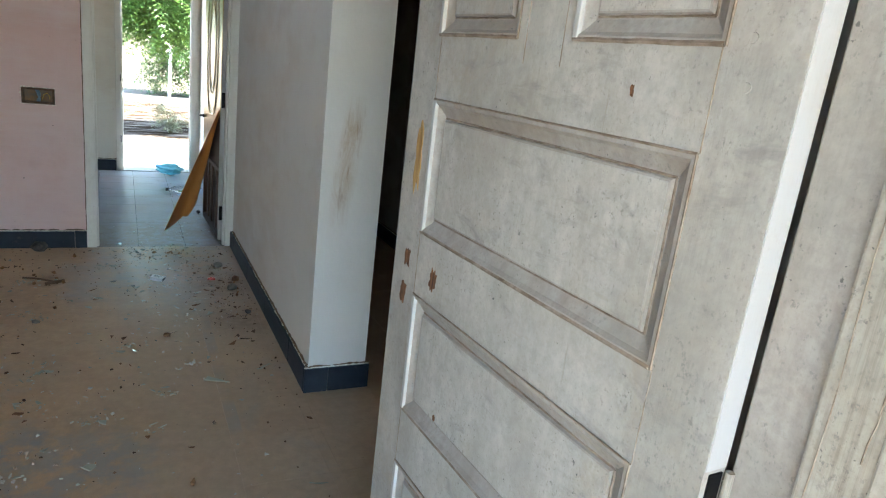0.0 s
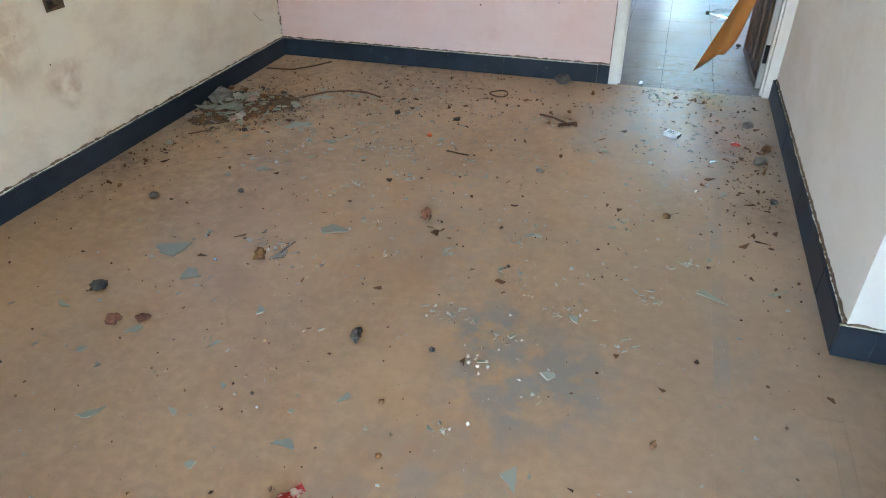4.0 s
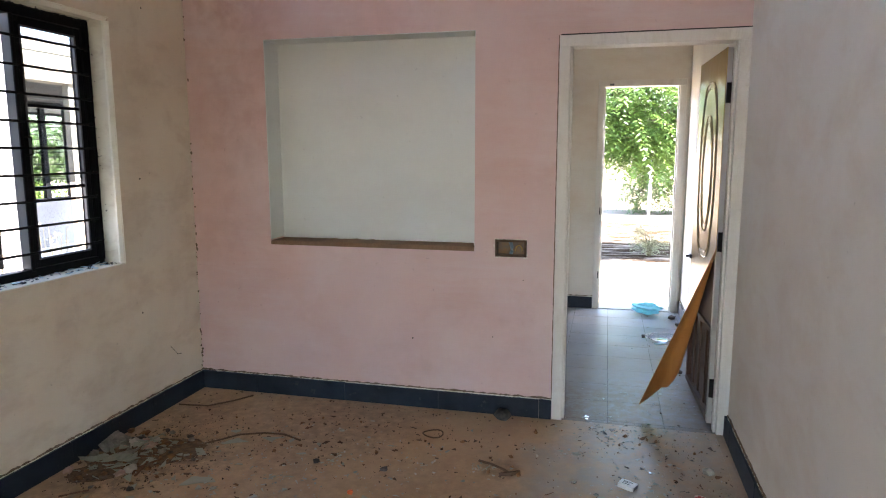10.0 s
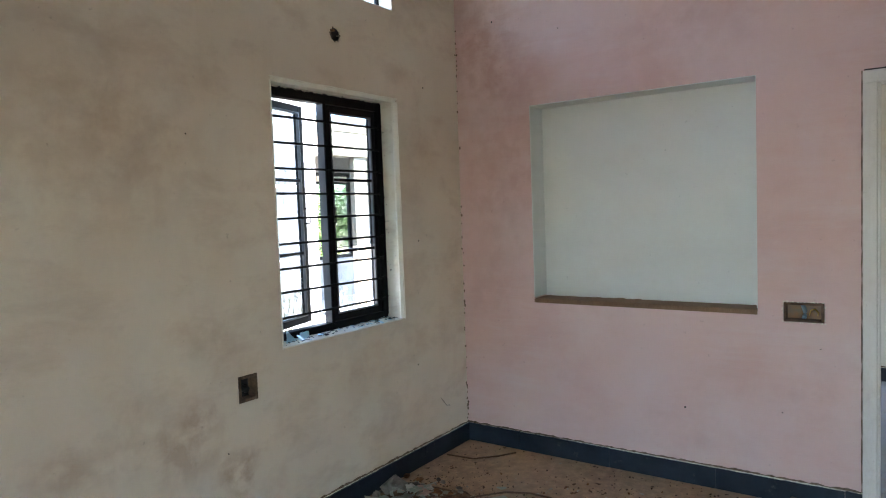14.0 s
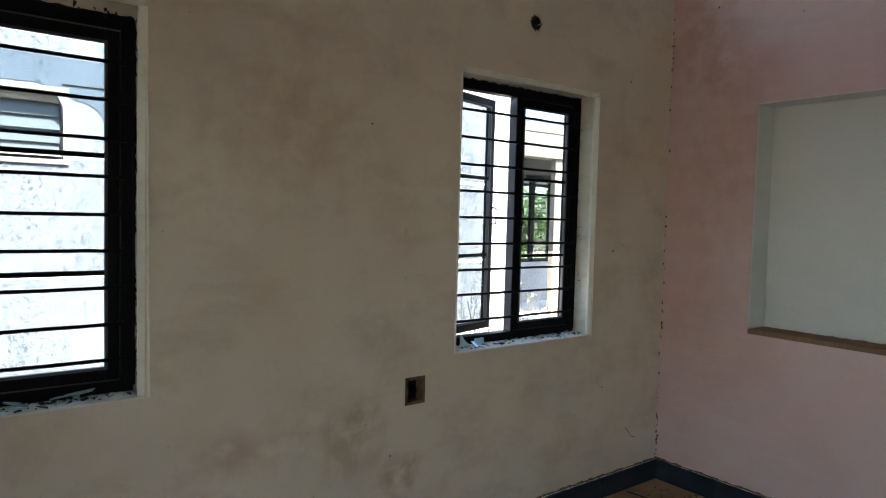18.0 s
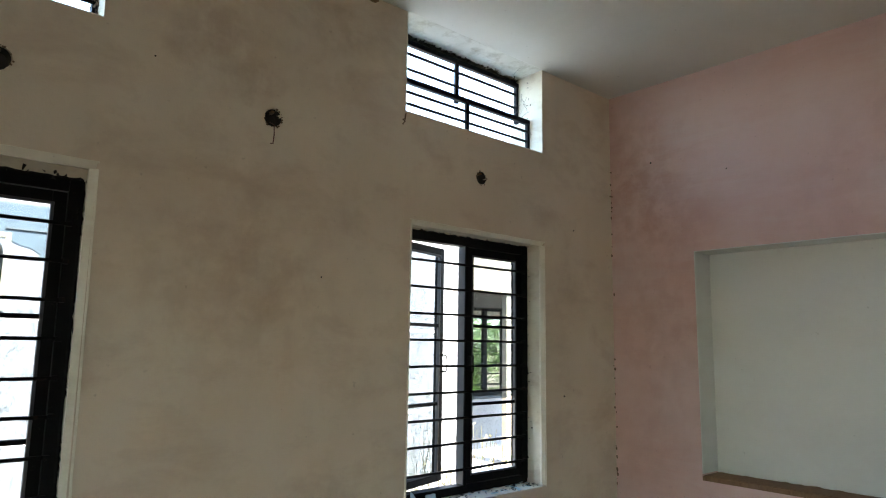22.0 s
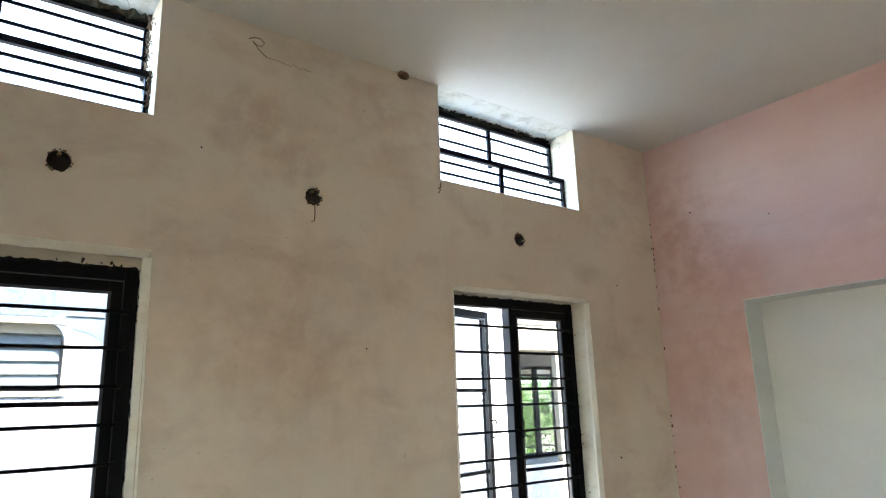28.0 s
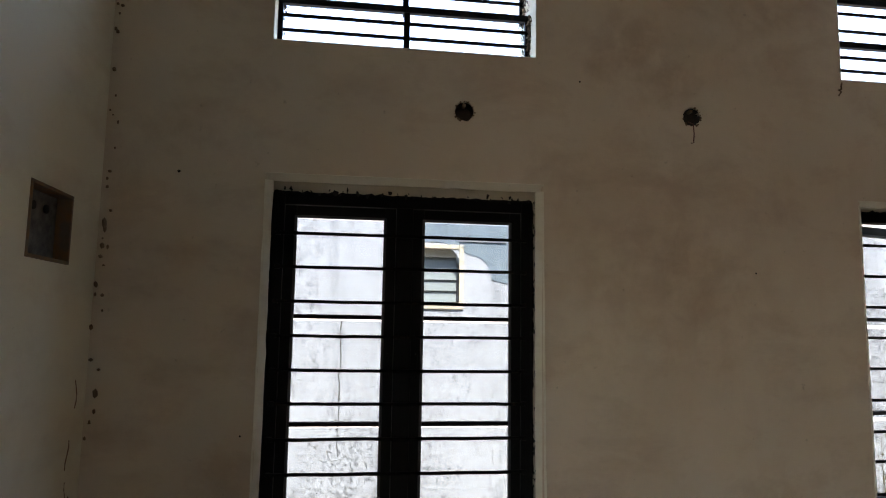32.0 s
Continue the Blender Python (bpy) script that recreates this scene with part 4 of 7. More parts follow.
# ---- doors ----
def panel_door(name, w, h, t):
    """The entrance leaf: stiles and rails with five sunk panels; the seen face is y = 0, x runs from the hinges."""
    leaf = empty(name)
    s0, s1 = 0.112, 0.812
    openings = [(s0, s1, 0.21, 0.50), (s0, s1, 0.643, 0.935), (s0, s1, 1.08, 1.372), (0.105, 0.389, 1.50, 1.93), (0.535, 0.821, 1.50, 1.93)]
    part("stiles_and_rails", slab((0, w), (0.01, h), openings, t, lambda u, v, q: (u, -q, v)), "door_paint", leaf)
    for a, b, c, d in openings:
        bm = bmesh.new()
        rings = []
        for inset, y in ((0.0, 0.0035), (0.008, 0.003), (0.014, -0.004), (0.032, -0.013), (0.037, -0.013), (0.040, -0.007), (0.043, -0.006)):
            rings.append([bm.verts.new(p) for p in ((a + inset, y, c + inset), (b - inset, y, c + inset), (b - inset, y, d - inset), (a + inset, y, d - inset))])
        for r, s in zip(rings, rings[1:]):
            for i in range(4):
                j = (i + 1) % 4
                bm.faces.new((r[i], r[j], s[j], s[i]))
        bmesh.ops.recalc_face_normals(bm, faces=bm.faces)
        part("moulding", bm, "groove", leaf, "darker grey moulding round a panel")
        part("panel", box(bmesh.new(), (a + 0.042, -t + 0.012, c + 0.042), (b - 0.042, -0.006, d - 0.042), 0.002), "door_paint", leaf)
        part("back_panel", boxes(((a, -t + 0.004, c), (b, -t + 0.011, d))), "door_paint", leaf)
        bm = bmesh.new()
        tube(bm, [(a + 0.003 + (b - a - 0.006) * k / 12, 0.0022, c + 0.002 + 0.001 * noise.noise(Vector((k * 0.7, a, c)))) for k in range(13)], 0.0036, 5)
        part("dirt_line", bm, "door_dirt", leaf, "brown dirt along the lower moulding")
        for p, q in (((a, d), (b, d)), ((a, c), (a, d)), ((a + 0.036, c + 0.036), (b - 0.036, c + 0.036)), ((a + 0.036, d - 0.036), (b - 0.036, d - 0.036)), ((a + 0.036, c + 0.036), (a + 0.036, d - 0.036))):
            bm = bmesh.new()
            tube(bm, [(p[0] + (q[0] - p[0]) * k / 16, (-0.0128 if p[0] > a + 0.02 else 0.0026), p[1] + (q[1] - p[1]) * k / 16 + 0.0009 * noise.noise(Vector((k * 0.9, p[0] * 7, p[1] * 5)))) for k in range(17)], 0.0021 + 0.0008 * noise.noise(Vector((p[0] * 9, p[1] * 9, 1))), 5)
            part("dirt_line", bm, "door_dirt", leaf, "brown dirt in the moulding")
        # White bead on the lock side only paints the moulding's highlight.
        bm = box(bmesh.new(), (b - 0.013, -0.004, c + 0.004), (b - 0.001, 0.0055, d - 0.004), 0.0025)
        part("bead_highlight", bm, "fresh_white", leaf, "bright lock-side bead, highlight put into its colour")
    gaps = ((0.02, 0.21), (0.50, 0.643), (0.935, 1.08), (1.372, 1.50), (1.93, h - 0.01))
    for u in (s0 - 0.001, s1 + 0.001):
        for lo, hi in gaps:
            part("joint", tube(bmesh.new(), [(u + 0.0006 * noise.noise(Vector((k * 0.7, u * 9, lo * 7))), 0.0001, lo + (hi - lo) * k / 8) for k in range(9)], 0.0011, 4), "door_dirt", leaf, "dark open joint between stile and rail")
    for u in (0.412, 0.512):
        part("joint", tube(bmesh.new(), [(u, 0.0001, 1.46 + 0.59 * k / 8) for k in range(9)], 0.0011, 4), "door_dirt", leaf, "dark open joint beside the muntin")
    rr = random.Random(21)
    for u, v, rx, rz in ((0.860, 1.240, 0.015, 0.076), (0.733, 0.992, 0.014, 0.024), (0.864, 1.006, 0.012, 0.020), (0.868, 0.920, 0.013, 0.027), (0.245, 1.437, 0.003, 0.008), (0.657, 0.70, 0.004, 0.007)):
        bm = bmesh.new()
        n = 22
        ring = []
        for k in range(n):
            a = 2 * math.pi * k / n
            ca, sa = math.cos(a), math.sin(a)
            q = (abs(ca) ** 5 + abs(sa) ** 5) ** -0.2 * rr.uniform(0.62, 1.12)
            ring.append((u + rx * ca * q, v + rz * sa * q))
        rim = [bm.verts.new((x, 0.0016, z)) for x, z in ring]
        foot = [bm.verts.new((u + (x - u) * 1.12, 0.0, v + (z - v) * 1.06)) for x, z in ring]
        inner = [bm.verts.new((u + (x - u) * 0.6, 0.0004, v + (z - v) * 0.75)) for x, z in ring]
        for k in range(n):
            l = (k + 1) % n
            bm.faces.new((foot[k], foot[l], rim[l], rim[k]))
            bm.faces.new((rim[k], rim[l], inner[l], inner[k]))
        bm.faces.new(inner)
        bmesh.ops.recalc_face_normals(bm, faces=bm.faces)
        part("gouge", bm, "bare_wood" if rz > 0.03 else "torn_wood", leaf, "bare brown wood where the lock was torn out")
    for v in (0.25, 0.955, 1.78):
        hb = bmesh.new()
        box(hb, (-0.0025, -0.034, v - 0.034), (0.002, -0.010, v + 0.034), 0.001)
        hg = part("hinge_leaf", hb, "iron", leaf, "rusty dark steel hinge")
        part("knuckle", rod(bmesh.new(), (-0.008, -0.040, v - 0.036), (-0.008, -0.040, v + 0.036), 0.006, 10), "jamb_paint", hg, "paint-smeared hinge knuckle")
    part("edge_strip", boxes(((-0.0015, -0.039, 0.012), (0.0, -0.001, 0.195)), ((-0.0015, -0.039, 0.305), (0.0, -0.001, 0.915)), ((-0.0015, -0.039, 0.995), (0.0, -0.001, 1.725)), ((-0.0015, -0.039, 1.835), (0.0, -0.001, h - 0.002))), "fresh_white", leaf, "clean white painted hinge edge")
    for u, v in ((0.072, 1.51), (0.067, 1.455), (0.067, 0.83), (0.062, 0.775), (0.077, 0.60)):
        part("filled_nail_hole", rod(bmesh.new(), (u, -0.002, v), (u, 0.0012, v), 0.0075, 10, 0.006), "door_paint", leaf)
    return leaf


entry = panel_door("door_1", 0.932, 2.07, 0.04)
entry.matrix_basis = pose(0.687, 0.588, 0, 0, 0, 93.3)
tagged(entry, "weathered white panelled entrance door standing open, lock torn out", "door", kind="structure")

fr = empty("door_frame_1")
tagged(fr, "mildewed white wooden frame of the entrance door", "door frame", kind="structure")
part("jamb", boxes(((0.722, 0.36, 0), (0.80, 0.50, 2.14)), bevel=0.004), "jamb_paint", fr)
part("rebate", boxes(((0.7325, 0.50, 0), (0.80, 0.5845, 2.14)), bevel=0.003), "groove", fr, "brown stained rebate")
rc = random.Random(14)
for k in range(9):
    yc, zc, lc = rc.uniform(0.375, 0.488), rc.uniform(0.3, 1.5), rc.uniform(0.2, 0.7)
    part("paint_crack", tube(bmesh.new(), [(0.7215, yc + 0.006 * noise.noise(Vector((j * 0.5, k * 3.1, 0))), zc + lc * j / 12) for j in range(13)], rc.uniform(0.0006, 0.0013), 4), "door_dirt" if k % 3 else "fresh_white", fr, "split paint running along the grain")
part("bead", boxes(((0.718, 0.395, 0), (0.726, 0.425, 2.14)), bevel=0.003), "jamb_paint", fr)
part("architrave", boxes(((0.712, 0.315, 0), (0.84, 0.358, 2.18)), ((0.705, 0.300, 0), (0.735, 0.330, 2.18)), bevel=0.005), "fresh_white", fr, "white painted outer moulding")
part("jamb", boxes(((-0.28, 0.36, 0), (-0.205, 0.53, 2.14)), bevel=0.004), "jamb_paint", fr)
part("head", boxes(((-0.28, 0.36, 2.075), (0.80, 0.53, 2.14)), bevel=0.004), "jamb_paint", fr)
part("threshold", boxes(((-0.28, 0.27, -0.05), (0.80, 0.50, -0.002)), bevel=0.006), "floor_passage", fr)


def door_frame(name, x0, x1, top, y0, y1, w, label, material="frame_white"):
    f = empty(name)
    tagged(f, label, "door frame", kind="structure")
    for a, b in ((x0, x0 + w), (x1 - w, x1)):
        part("jamb", boxes(((a, y0, 0), (b, y1, top - w)), bevel=0.004), material, f)
    part("head", boxes(((x0, y0, top - w), (x1, y1, top)), bevel=0.004), material, f)
    s = 0.012
    for a, b in ((x0 + w, x0 + w + s), (x1 - w - s, x1 - w)):
        part("stop", boxes(((a, y0 + 0.03, 0), (b, y1 - 0.045, top - w)), bevel=0.002), material, f)
    return f


f2 = door_frame("door_frame_2", -0.176, 0.763, 2.12, YP - 0.014, YP + 0.115, 0.058, "chipped white wooden frame of the inner doorway")
bm = bmesh.new()
tube(bm, [(-0.17 + 0.93 * k / 30, YP - 0.008, 2.1235 + 0.002 * noise.noise(Vector((k * 0.9, 1, 0)))) for k in range(31)], 0.0035, 5)
part("plaster_crack", bm, "pit", f2, "dark crack between frame and plaster")
bm = bmesh.new()
tube(bm, [(-0.179 + 0.002 * noise.noise(Vector((k * 0.8, 5, 0))), YP - 0.006, 0.12 + 2.0 * k / 40) for k in range(41)], 0.003, 5)
part("plaster_crack", bm, "crust", f2, "brown crack between frame and plaster")
f3 = door_frame("door_frame_3", -0.014, 0.766, 2.169, YF - 0.015, YF + 0.10, 0.057, "white wooden frame of the back doorway")
part("bolt_socket", boxes(((0.085, YF - 0.020, 2.122), (0.125, YF - 0.014, 2.14)), bevel=0.001), "cap", f3)
for z in (0.92, 0.30):
    part("strike_plate", boxes(((0.028, YF - 0.020, z), (0.036, YF - 0.014, z + 0.07)), bevel=0.001), "iron", f3)
part("sill", boxes(((-0.014, YF - 0.01, -0.03), (0.766, YF + 0.24, 0.006)), bevel=0.004), "floor_far", f3)


def moulded_door(name):
    """Hollow door: white edge, dark core, front skin that has peeled off below a slanting fold."""
    leaf = empty(name)
    w, h, t = 0.765, 2.045, 0.035
    part("back_skin", boxes(((0.0, -t, 0.015), (w, -t + 0.005, h)), bevel=0.001), "door_core", leaf, "dark brown inside of the hollow door")
    for a, b in ((0.0, 0.035), (w - 0.035, w)):
        part("stile", boxes(((a, -t + 0.005, 0.015), (b, -0.004, h))), "fresh_white" if a == 0 else "door_core", leaf)
    for a, b in ((0.015, 0.05), (h - 0.04, h), (0.50, 0.53)):
        part("rail", boxes(((0.035, -t + 0.005, a), (w - 0.035, -0.004 if a != 0.5 else -0.016, b))), "door_core", leaf)
    for a in (0.22, 0.42, 0.58):
        part("core_rib", boxes(((a, -t + 0.005, 0.05), (a + 0.03, -0.018, 0.50)), bevel=0.002), "door_core", leaf)
    bm = bmesh.new()
    outline = [(0.0, 0.97), (w, 0.42), (w, h), (0.0, h)]
    fr_ = [bm.verts.new((x, 0.0, z)) for x, z in outline]
    bk = [bm.verts.new((x, -0.004, z)) for x, z in outline]
    bm.faces.new(fr_)
    bm.faces.new(bk[::-1])
    for i in range(4):
        j = (i + 1) % 4
        bm.faces.new((fr_[i], fr_[j], bk[j], bk[i]))
    bmesh.ops.recalc_face_normals(bm, faces=bm.faces)
    part("front_skin", bm, "door_skin", leaf, "varnished yellow brown moulded skin")
    cx = w / 2

    def loop(half, z0, z1, sharp):
        pts = []
        for k in range(49):
            a = 2 * math.pi * k / 48
            x = half * math.copysign(abs(math.sin(a)) ** sharp, math.sin(a))
            pts.append((cx + x, 0.0, (z0 + z1) / 2 - (z1 - z0) / 2 * math.cos(a)))
        return pts
    for half, z0, z1, sharp in ((0.245, 0.90, 1.90, 0.55), (0.225, 0.93, 1.87, 0.55), (0.15, 1.05, 1.72, 0.9), (0.13, 1.09, 1.68, 0.9)):
        pts = loop(half, z0, z1, sharp)
        keep = [p for p in pts if p[2] > 0.97 - 0.72 * p[0] + 0.03]
        part("moulding", tube(bmesh.new(), keep if len(keep) < 49 else pts, 0.0045, 6), "door_skin", leaf)
        part("groove", tube(bmesh.new(), [(cx + (p[0] - cx) * 1.03, 0.0, p[2]) for p in (keep if len(keep) < 49 else pts)], 0.0022, 5), "groove_dark", leaf)
    part("latch", boxes(((w - 0.03, 0.0, 0.83), (w + 0.012, 0.012, 0.855)), ((w - 0.02, 0.012, 0.836), (w - 0.004, 0.035, 0.85)), bevel=0.002), "cap", leaf, "black door latch")
    for v in (0.22, 1.035, 1.815):
        part("hinge", boxes(((-0.012, -t - 0.012, v - 0.052), (0.001, -0.006, v + 0.052)), bevel=0.002), "iron", leaf, "black steel hinge")
    return leaf


inner = moulded_door("door_2")
inner.matrix_basis = pose(0.668, 5.035, 0, 0, 0, 92.2)
tagged(inner, "brown moulded hollow door standing open, lower skin peeled away", "door", kind="structure")
inv = inner.matrix_basis.inverted()
bm = bmesh.new()
A, T, S, B = (Vector(p) for p in ((0.664, 5.03, 0.985), (0.308, 5.06, 0.080), (0.468, 5.14, 0.165), (0.640, 5.72, 0.46)))
K = Vector((0.575, 5.12, 0.56))
grid = []
for i in range(19):
    s = i / 18
    e0 = A.lerp(T, s)
    e1 = A.lerp(K, s).lerp(K.lerp(S, s), s)
    if s > 0.84:
        e1.x -= 0.035 * ((s - 0.84) / 0.16) ** 2
    e2 = e1 + (B - A) * (0.05 * s) + Vector((0.0, 0, 0.02 * s))
    row = []
    for k in range(11):
        q = k / 10
        if q <= 0.6:
            p = e0.lerp(e1, q / 0.6)
            p.y += 0.03 * math.sin(math.pi * q / 0.6) * s
            p.z -= 0.016 * math.sin(math.pi * q / 0.6) * s ** 6
        else:
            u = (q - 0.6) / 0.4
            p = e1.lerp(e2, u) + Vector((0.035 * math.sin(math.pi * u) * s, 0, 0))
        row.append(inv @ p)
    grid.append(row)
vf = [[bm.verts.new(p) for p in row] for row in grid]
vb = [[bm.verts.new(p + Vector((0.001, -0.004, 0))) for p in row] for row in grid]
for g, flip in ((vf, False), (vb, True)):
    for i in range(18):
        for k in range(10):
            f = (g[i][k], g[i + 1][k], g[i + 1][k + 1], g[i][k + 1])
            bm.faces.new(f[::-1] if flip else f)
for k in range(10):
    bm.faces.new((vf[18][k], vf[18][k + 1], vb[18][k + 1], vb[18][k]))
for i in range(18):
    bm.faces.new((vf[i][0], vf[i + 1][0], vb[i + 1][0], vb[i][0]))
    bm.faces.new((vf[i][10], vf[i + 1][10], vb[i + 1][10], vb[i][10]))
bmesh.ops.recalc_face_normals(bm, faces=bm.faces)
sheet = part("peeled_skin", bm, "skin_inside", inner, "orange brown sheet peeled from the door")
for p in sheet.data.polygons:
    p.use_smooth = True


# ---- windows ----
def bar_frame(bm, x0, x1, y0, y1, z0, z1, w, bevel=0.003):
    for lo, hi in (((x0, y0, z0), (x1, y0 + w, z1)), ((x0, y1 - w, z0), (x1, y1, z1)), ((x0, y0 + w, z0), (x1, y1 - w, z0 + w)), ((x0, y0 + w, z1 - w), (x1, y1 - w, z1))):
        box(bm, lo, hi, bevel)
    return bm


def sash(name, parent, w, h, rails, handle_u, panes, material="black"):
    """A glazed sash in its own frame: hinged at y = 0, running along +y, its foot at z = 0, its room face at x = 0."""
    s = empty(name, None, parent)
    part("sash_frame", bar_frame(bmesh.new(), -0.030, 0, 0, w, 0, h, 0.042), material, s)
    part("sash_bead", bar_frame(bmesh.new(), -0.012, 0.004, 0.036, w - 0.036, 0.036, h - 0.036, 0.010, 0.002), "bead_sheen_grey", s)
    for z in rails:
        part("sash_rail", box(bmesh.new(), (-0.022, 0.040, z - 0.008), (0.0, w - 0.040, z + 0.008), 0.002), material, s)
    hb = tube(bmesh.new(), [(0.0, handle_u, h * 0.46), (0.03, handle_u, h * 0.46), (0.034, handle_u, h * 0.465), (0.034, handle_u, h * 0.525), (0.03, handle_u, h * 0.53), (0.0, handle_u, h * 0.53)], 0.004, 6)
    part("sash_handle", hb, "iron", s)
    for z0, z1 in panes:
        p = part("pane", boxes(((-0.017, 0.040, z0), (-0.013, w - 0.040, z1))), "pane", s, "clear dusty glass pane")
        p.visible_shadow = False
    return s


def window(name, win, core, depth, mull, zbars, rails, panes, open_first, label, flare=0.0):
    """core: (y0, y1, top) of the black frame inside the plastered opening; flare: how far the rim spreads towards the sill."""
    y0, y1, z0, z1 = win
    fy0, fy1, ftop = core
    f = empty(name)
    tagged(f, label, "window", kind="structure")
    xr = XL - depth
    fz0 = z0 + 0.006
    part("window_frame", bar_frame(bmesh.new(), xr - 0.055, xr, fy0, fy1, fz0, ftop, 0.040), "black", f)
    part("window_head", boxes(((xr - 0.055, y0 + 0.004, ftop + 0.001), (xr - 0.002, y1 - 0.004, z1 - 0.004))), "reveal_beige", f, "beige plaster packed over the frame")
    bm = bmesh.new()
    for side in (0, 1, 2):
        n = 90
        rows = []
        for k in range(n + 1):
            q = k / n
            p = ((fy0 + (fy1 - fy0) * q, ftop), (fy0, fz0 + 0.02 + (ftop - fz0 - 0.02) * q), (fy1, fz0 + 0.02 + (ftop - fz0 - 0.02) * q))[side]
            w = 0.005 + 0.010 * abs(noise.noise(Vector((p[0] * 21, p[1] * 21, 2 + side)))) + 0.008 * max(0, noise.noise(Vector((p[0] * 63, p[1] * 63, 5))))
            o = ((0, 1), (-1, 0), (1, 0))[side]
            a_, b_ = (p[0] - o[0] * 0.006, p[1] - o[1] * 0.006), (p[0] + o[0] * w * 0.8, p[1] + o[1] * w)
            rows.append([bm.verts.new((xr + 0.0012, a_[0], a_[1])), bm.verts.new((xr + 0.0042, (a_[0] + b_[0]) / 2, (a_[1] + b_[1]) / 2)), bm.verts.new((xr - 0.0015, b_[0], b_[1]))])
        for r, t in zip(rows, rows[1:]):
            for i in range(2):
                bm.faces.new((r[i], t[i], t[i + 1], r[i + 1]))
    bmesh.ops.recalc_face_normals(bm, faces=bm.faces)
    part("putty_line", bm, "black", f, "ragged black paint line round the frame")
    part("mullion", boxes(((xr - 0.055, mull[0], fz0 + 0.03), (xr + 0.003, mull[1], ftop - 0.040)), bevel=0.003), "black", f)
    # Grey strip puts the black mullion's grazing sheen into colour.
    part("mullion_sheen", boxes(((xr - 0.053, mull[0] - 0.0015, fz0 + 0.042), (xr - 0.004, mull[0] - 0.0002, ftop - 0.042))), "bead_sheen_grey", f, "mullion side with its grey sheen put into colour")
    rr = random.Random(int(y0 * 10))
    for z in zbars:
        bm = bmesh.new()
        sag = 0.0025
        tube(bm, [(xr + 0.014, fy0 + 0.020 + (fy1 - fy0 - 0.052) * k / 8, z + sag * noise.noise(Vector((k * 0.8, z * 9, y0)))) for k in range(9)], 0.0066, 6)
        bar = part("bar", bm, "iron", f)
        for e in (fy0 + 0.022, fy1 - 0.034):
            part("lug", box(bmesh.new(), (xr - 0.002, e - 0.009, z - 0.006 - rr.random() * 0.003), (xr + 0.021, e + 0.009, z + 0.006 + rr.random() * 0.003), 0.002), "iron", bar)
    sh = ftop - 0.042 - (fz0 + 0.042)
    wa, wb = mull[0] - (fy0 + 0.042), (fy1 - 0.042) - mull[1]
    for k, (yy, ww_) in enumerate(((fy0 + 0.041, wa), (mull[1] + 0.001, wb))):
        opened = open_first and k == 0
        s = sash("sash", f, ww_, sh, [r - fz0 - 0.042 for r in rails], ww_ - 0.02 if k == 0 else 0.02, panes[k])
        s.matrix_basis = pose(xr - 0.012 - (0.030 if opened else 0), yy, fz0 + 0.042, 0, 0, 15 if opened else 0)
    d = 0.005
    part("window_sill", slab((y0 + 0.002, y1 - 0.002), (0, 0.225), (), 0.006, lambda u, v, w: (XL + 0.004 - v, u, z0 + 0.006 - w)), "reveal", f, "white plaster sill with broken glass")
    # Window 2's whiter reveal puts its side lighting into the colour.
    mat = "reveal_beige" if y0 < 2 else "reveal"
    for lo, hi in (((XL - 0.225, y0, z0 + 0.006), (XL - 0.026, y0 + d, z1)), ((XL - 0.225, y1 - d, z0 + 0.006), (XL - 0.026, y1, z1)), ((XL - 0.225, y0 + d, z1 - d), (XL - 0.026, y1 - d, z1))):
        part("reveal", boxes((lo, hi)), mat, f, "painted plaster reveal")
    for y in (fy0, fy1):
        a_, b_ = sorted((y, y0 + d if y == fy0 else y1 - d))
        if b_ - a_ > 0.002:
            part("packing", boxes(((xr - 0.05, a_, z0 + 0.006), (xr - 0.006, b_, z1 - d))), mat, f, "plaster packed beside the frame")
    e = 0.020 if y0 < 2 else 0.015
    for lo, hi, fl_ in (((y0 - 0.006, z0 - 0.002), (y0 + e, z1 - e), -0.25), ((y1 - e, z0 - 0.002), (y1 + 0.006, z1 - e), 1.0), ((y0 - 0.006, z1 - e), (y1 + 0.006, z1 + 0.006), 0.0)):
        bm = box(bmesh.new(), (XL - 0.026, lo[0], lo[1]), (XL + 0.0035, hi[0], hi[1]), 0.002)
        bmesh.ops.subdivide_edges(bm, edges=[k for k in bm.edges if k.calc_length() > 0.3], cuts=24)
        for v in bm.verts:
            outer = v.co.y > y1 - e * 0.5 or v.co.y < y0 + e * 0.5
            if outer and v.co.x > XL - 0.02:
                v.co.y += fl_ * flare * (z1 - v.co.z) / (z1 - z0)
            inner_side = (v.co.y > y0 + e * 0.4 if hi[0] < y0 + 0.1 else v.co.y < y1 - e * 0.4 if lo[0] > y1 - 0.1 else v.co.z < z1 - e * 0.5)
            if inner_side and v.co.x > XL - 0.02:
                v.co.x -= 0.016
            v.co += Vector((0, 0.0026, 0.0026)) * noise.noise(v.co * 19) + Vector((0, 0.0016, 0.0016)) * noise.noise(v.co * 57)
        part("reveal_edge", bm, "rim_paint", f, "bright cream painted rim of the reveal")
    bm = bmesh.new()
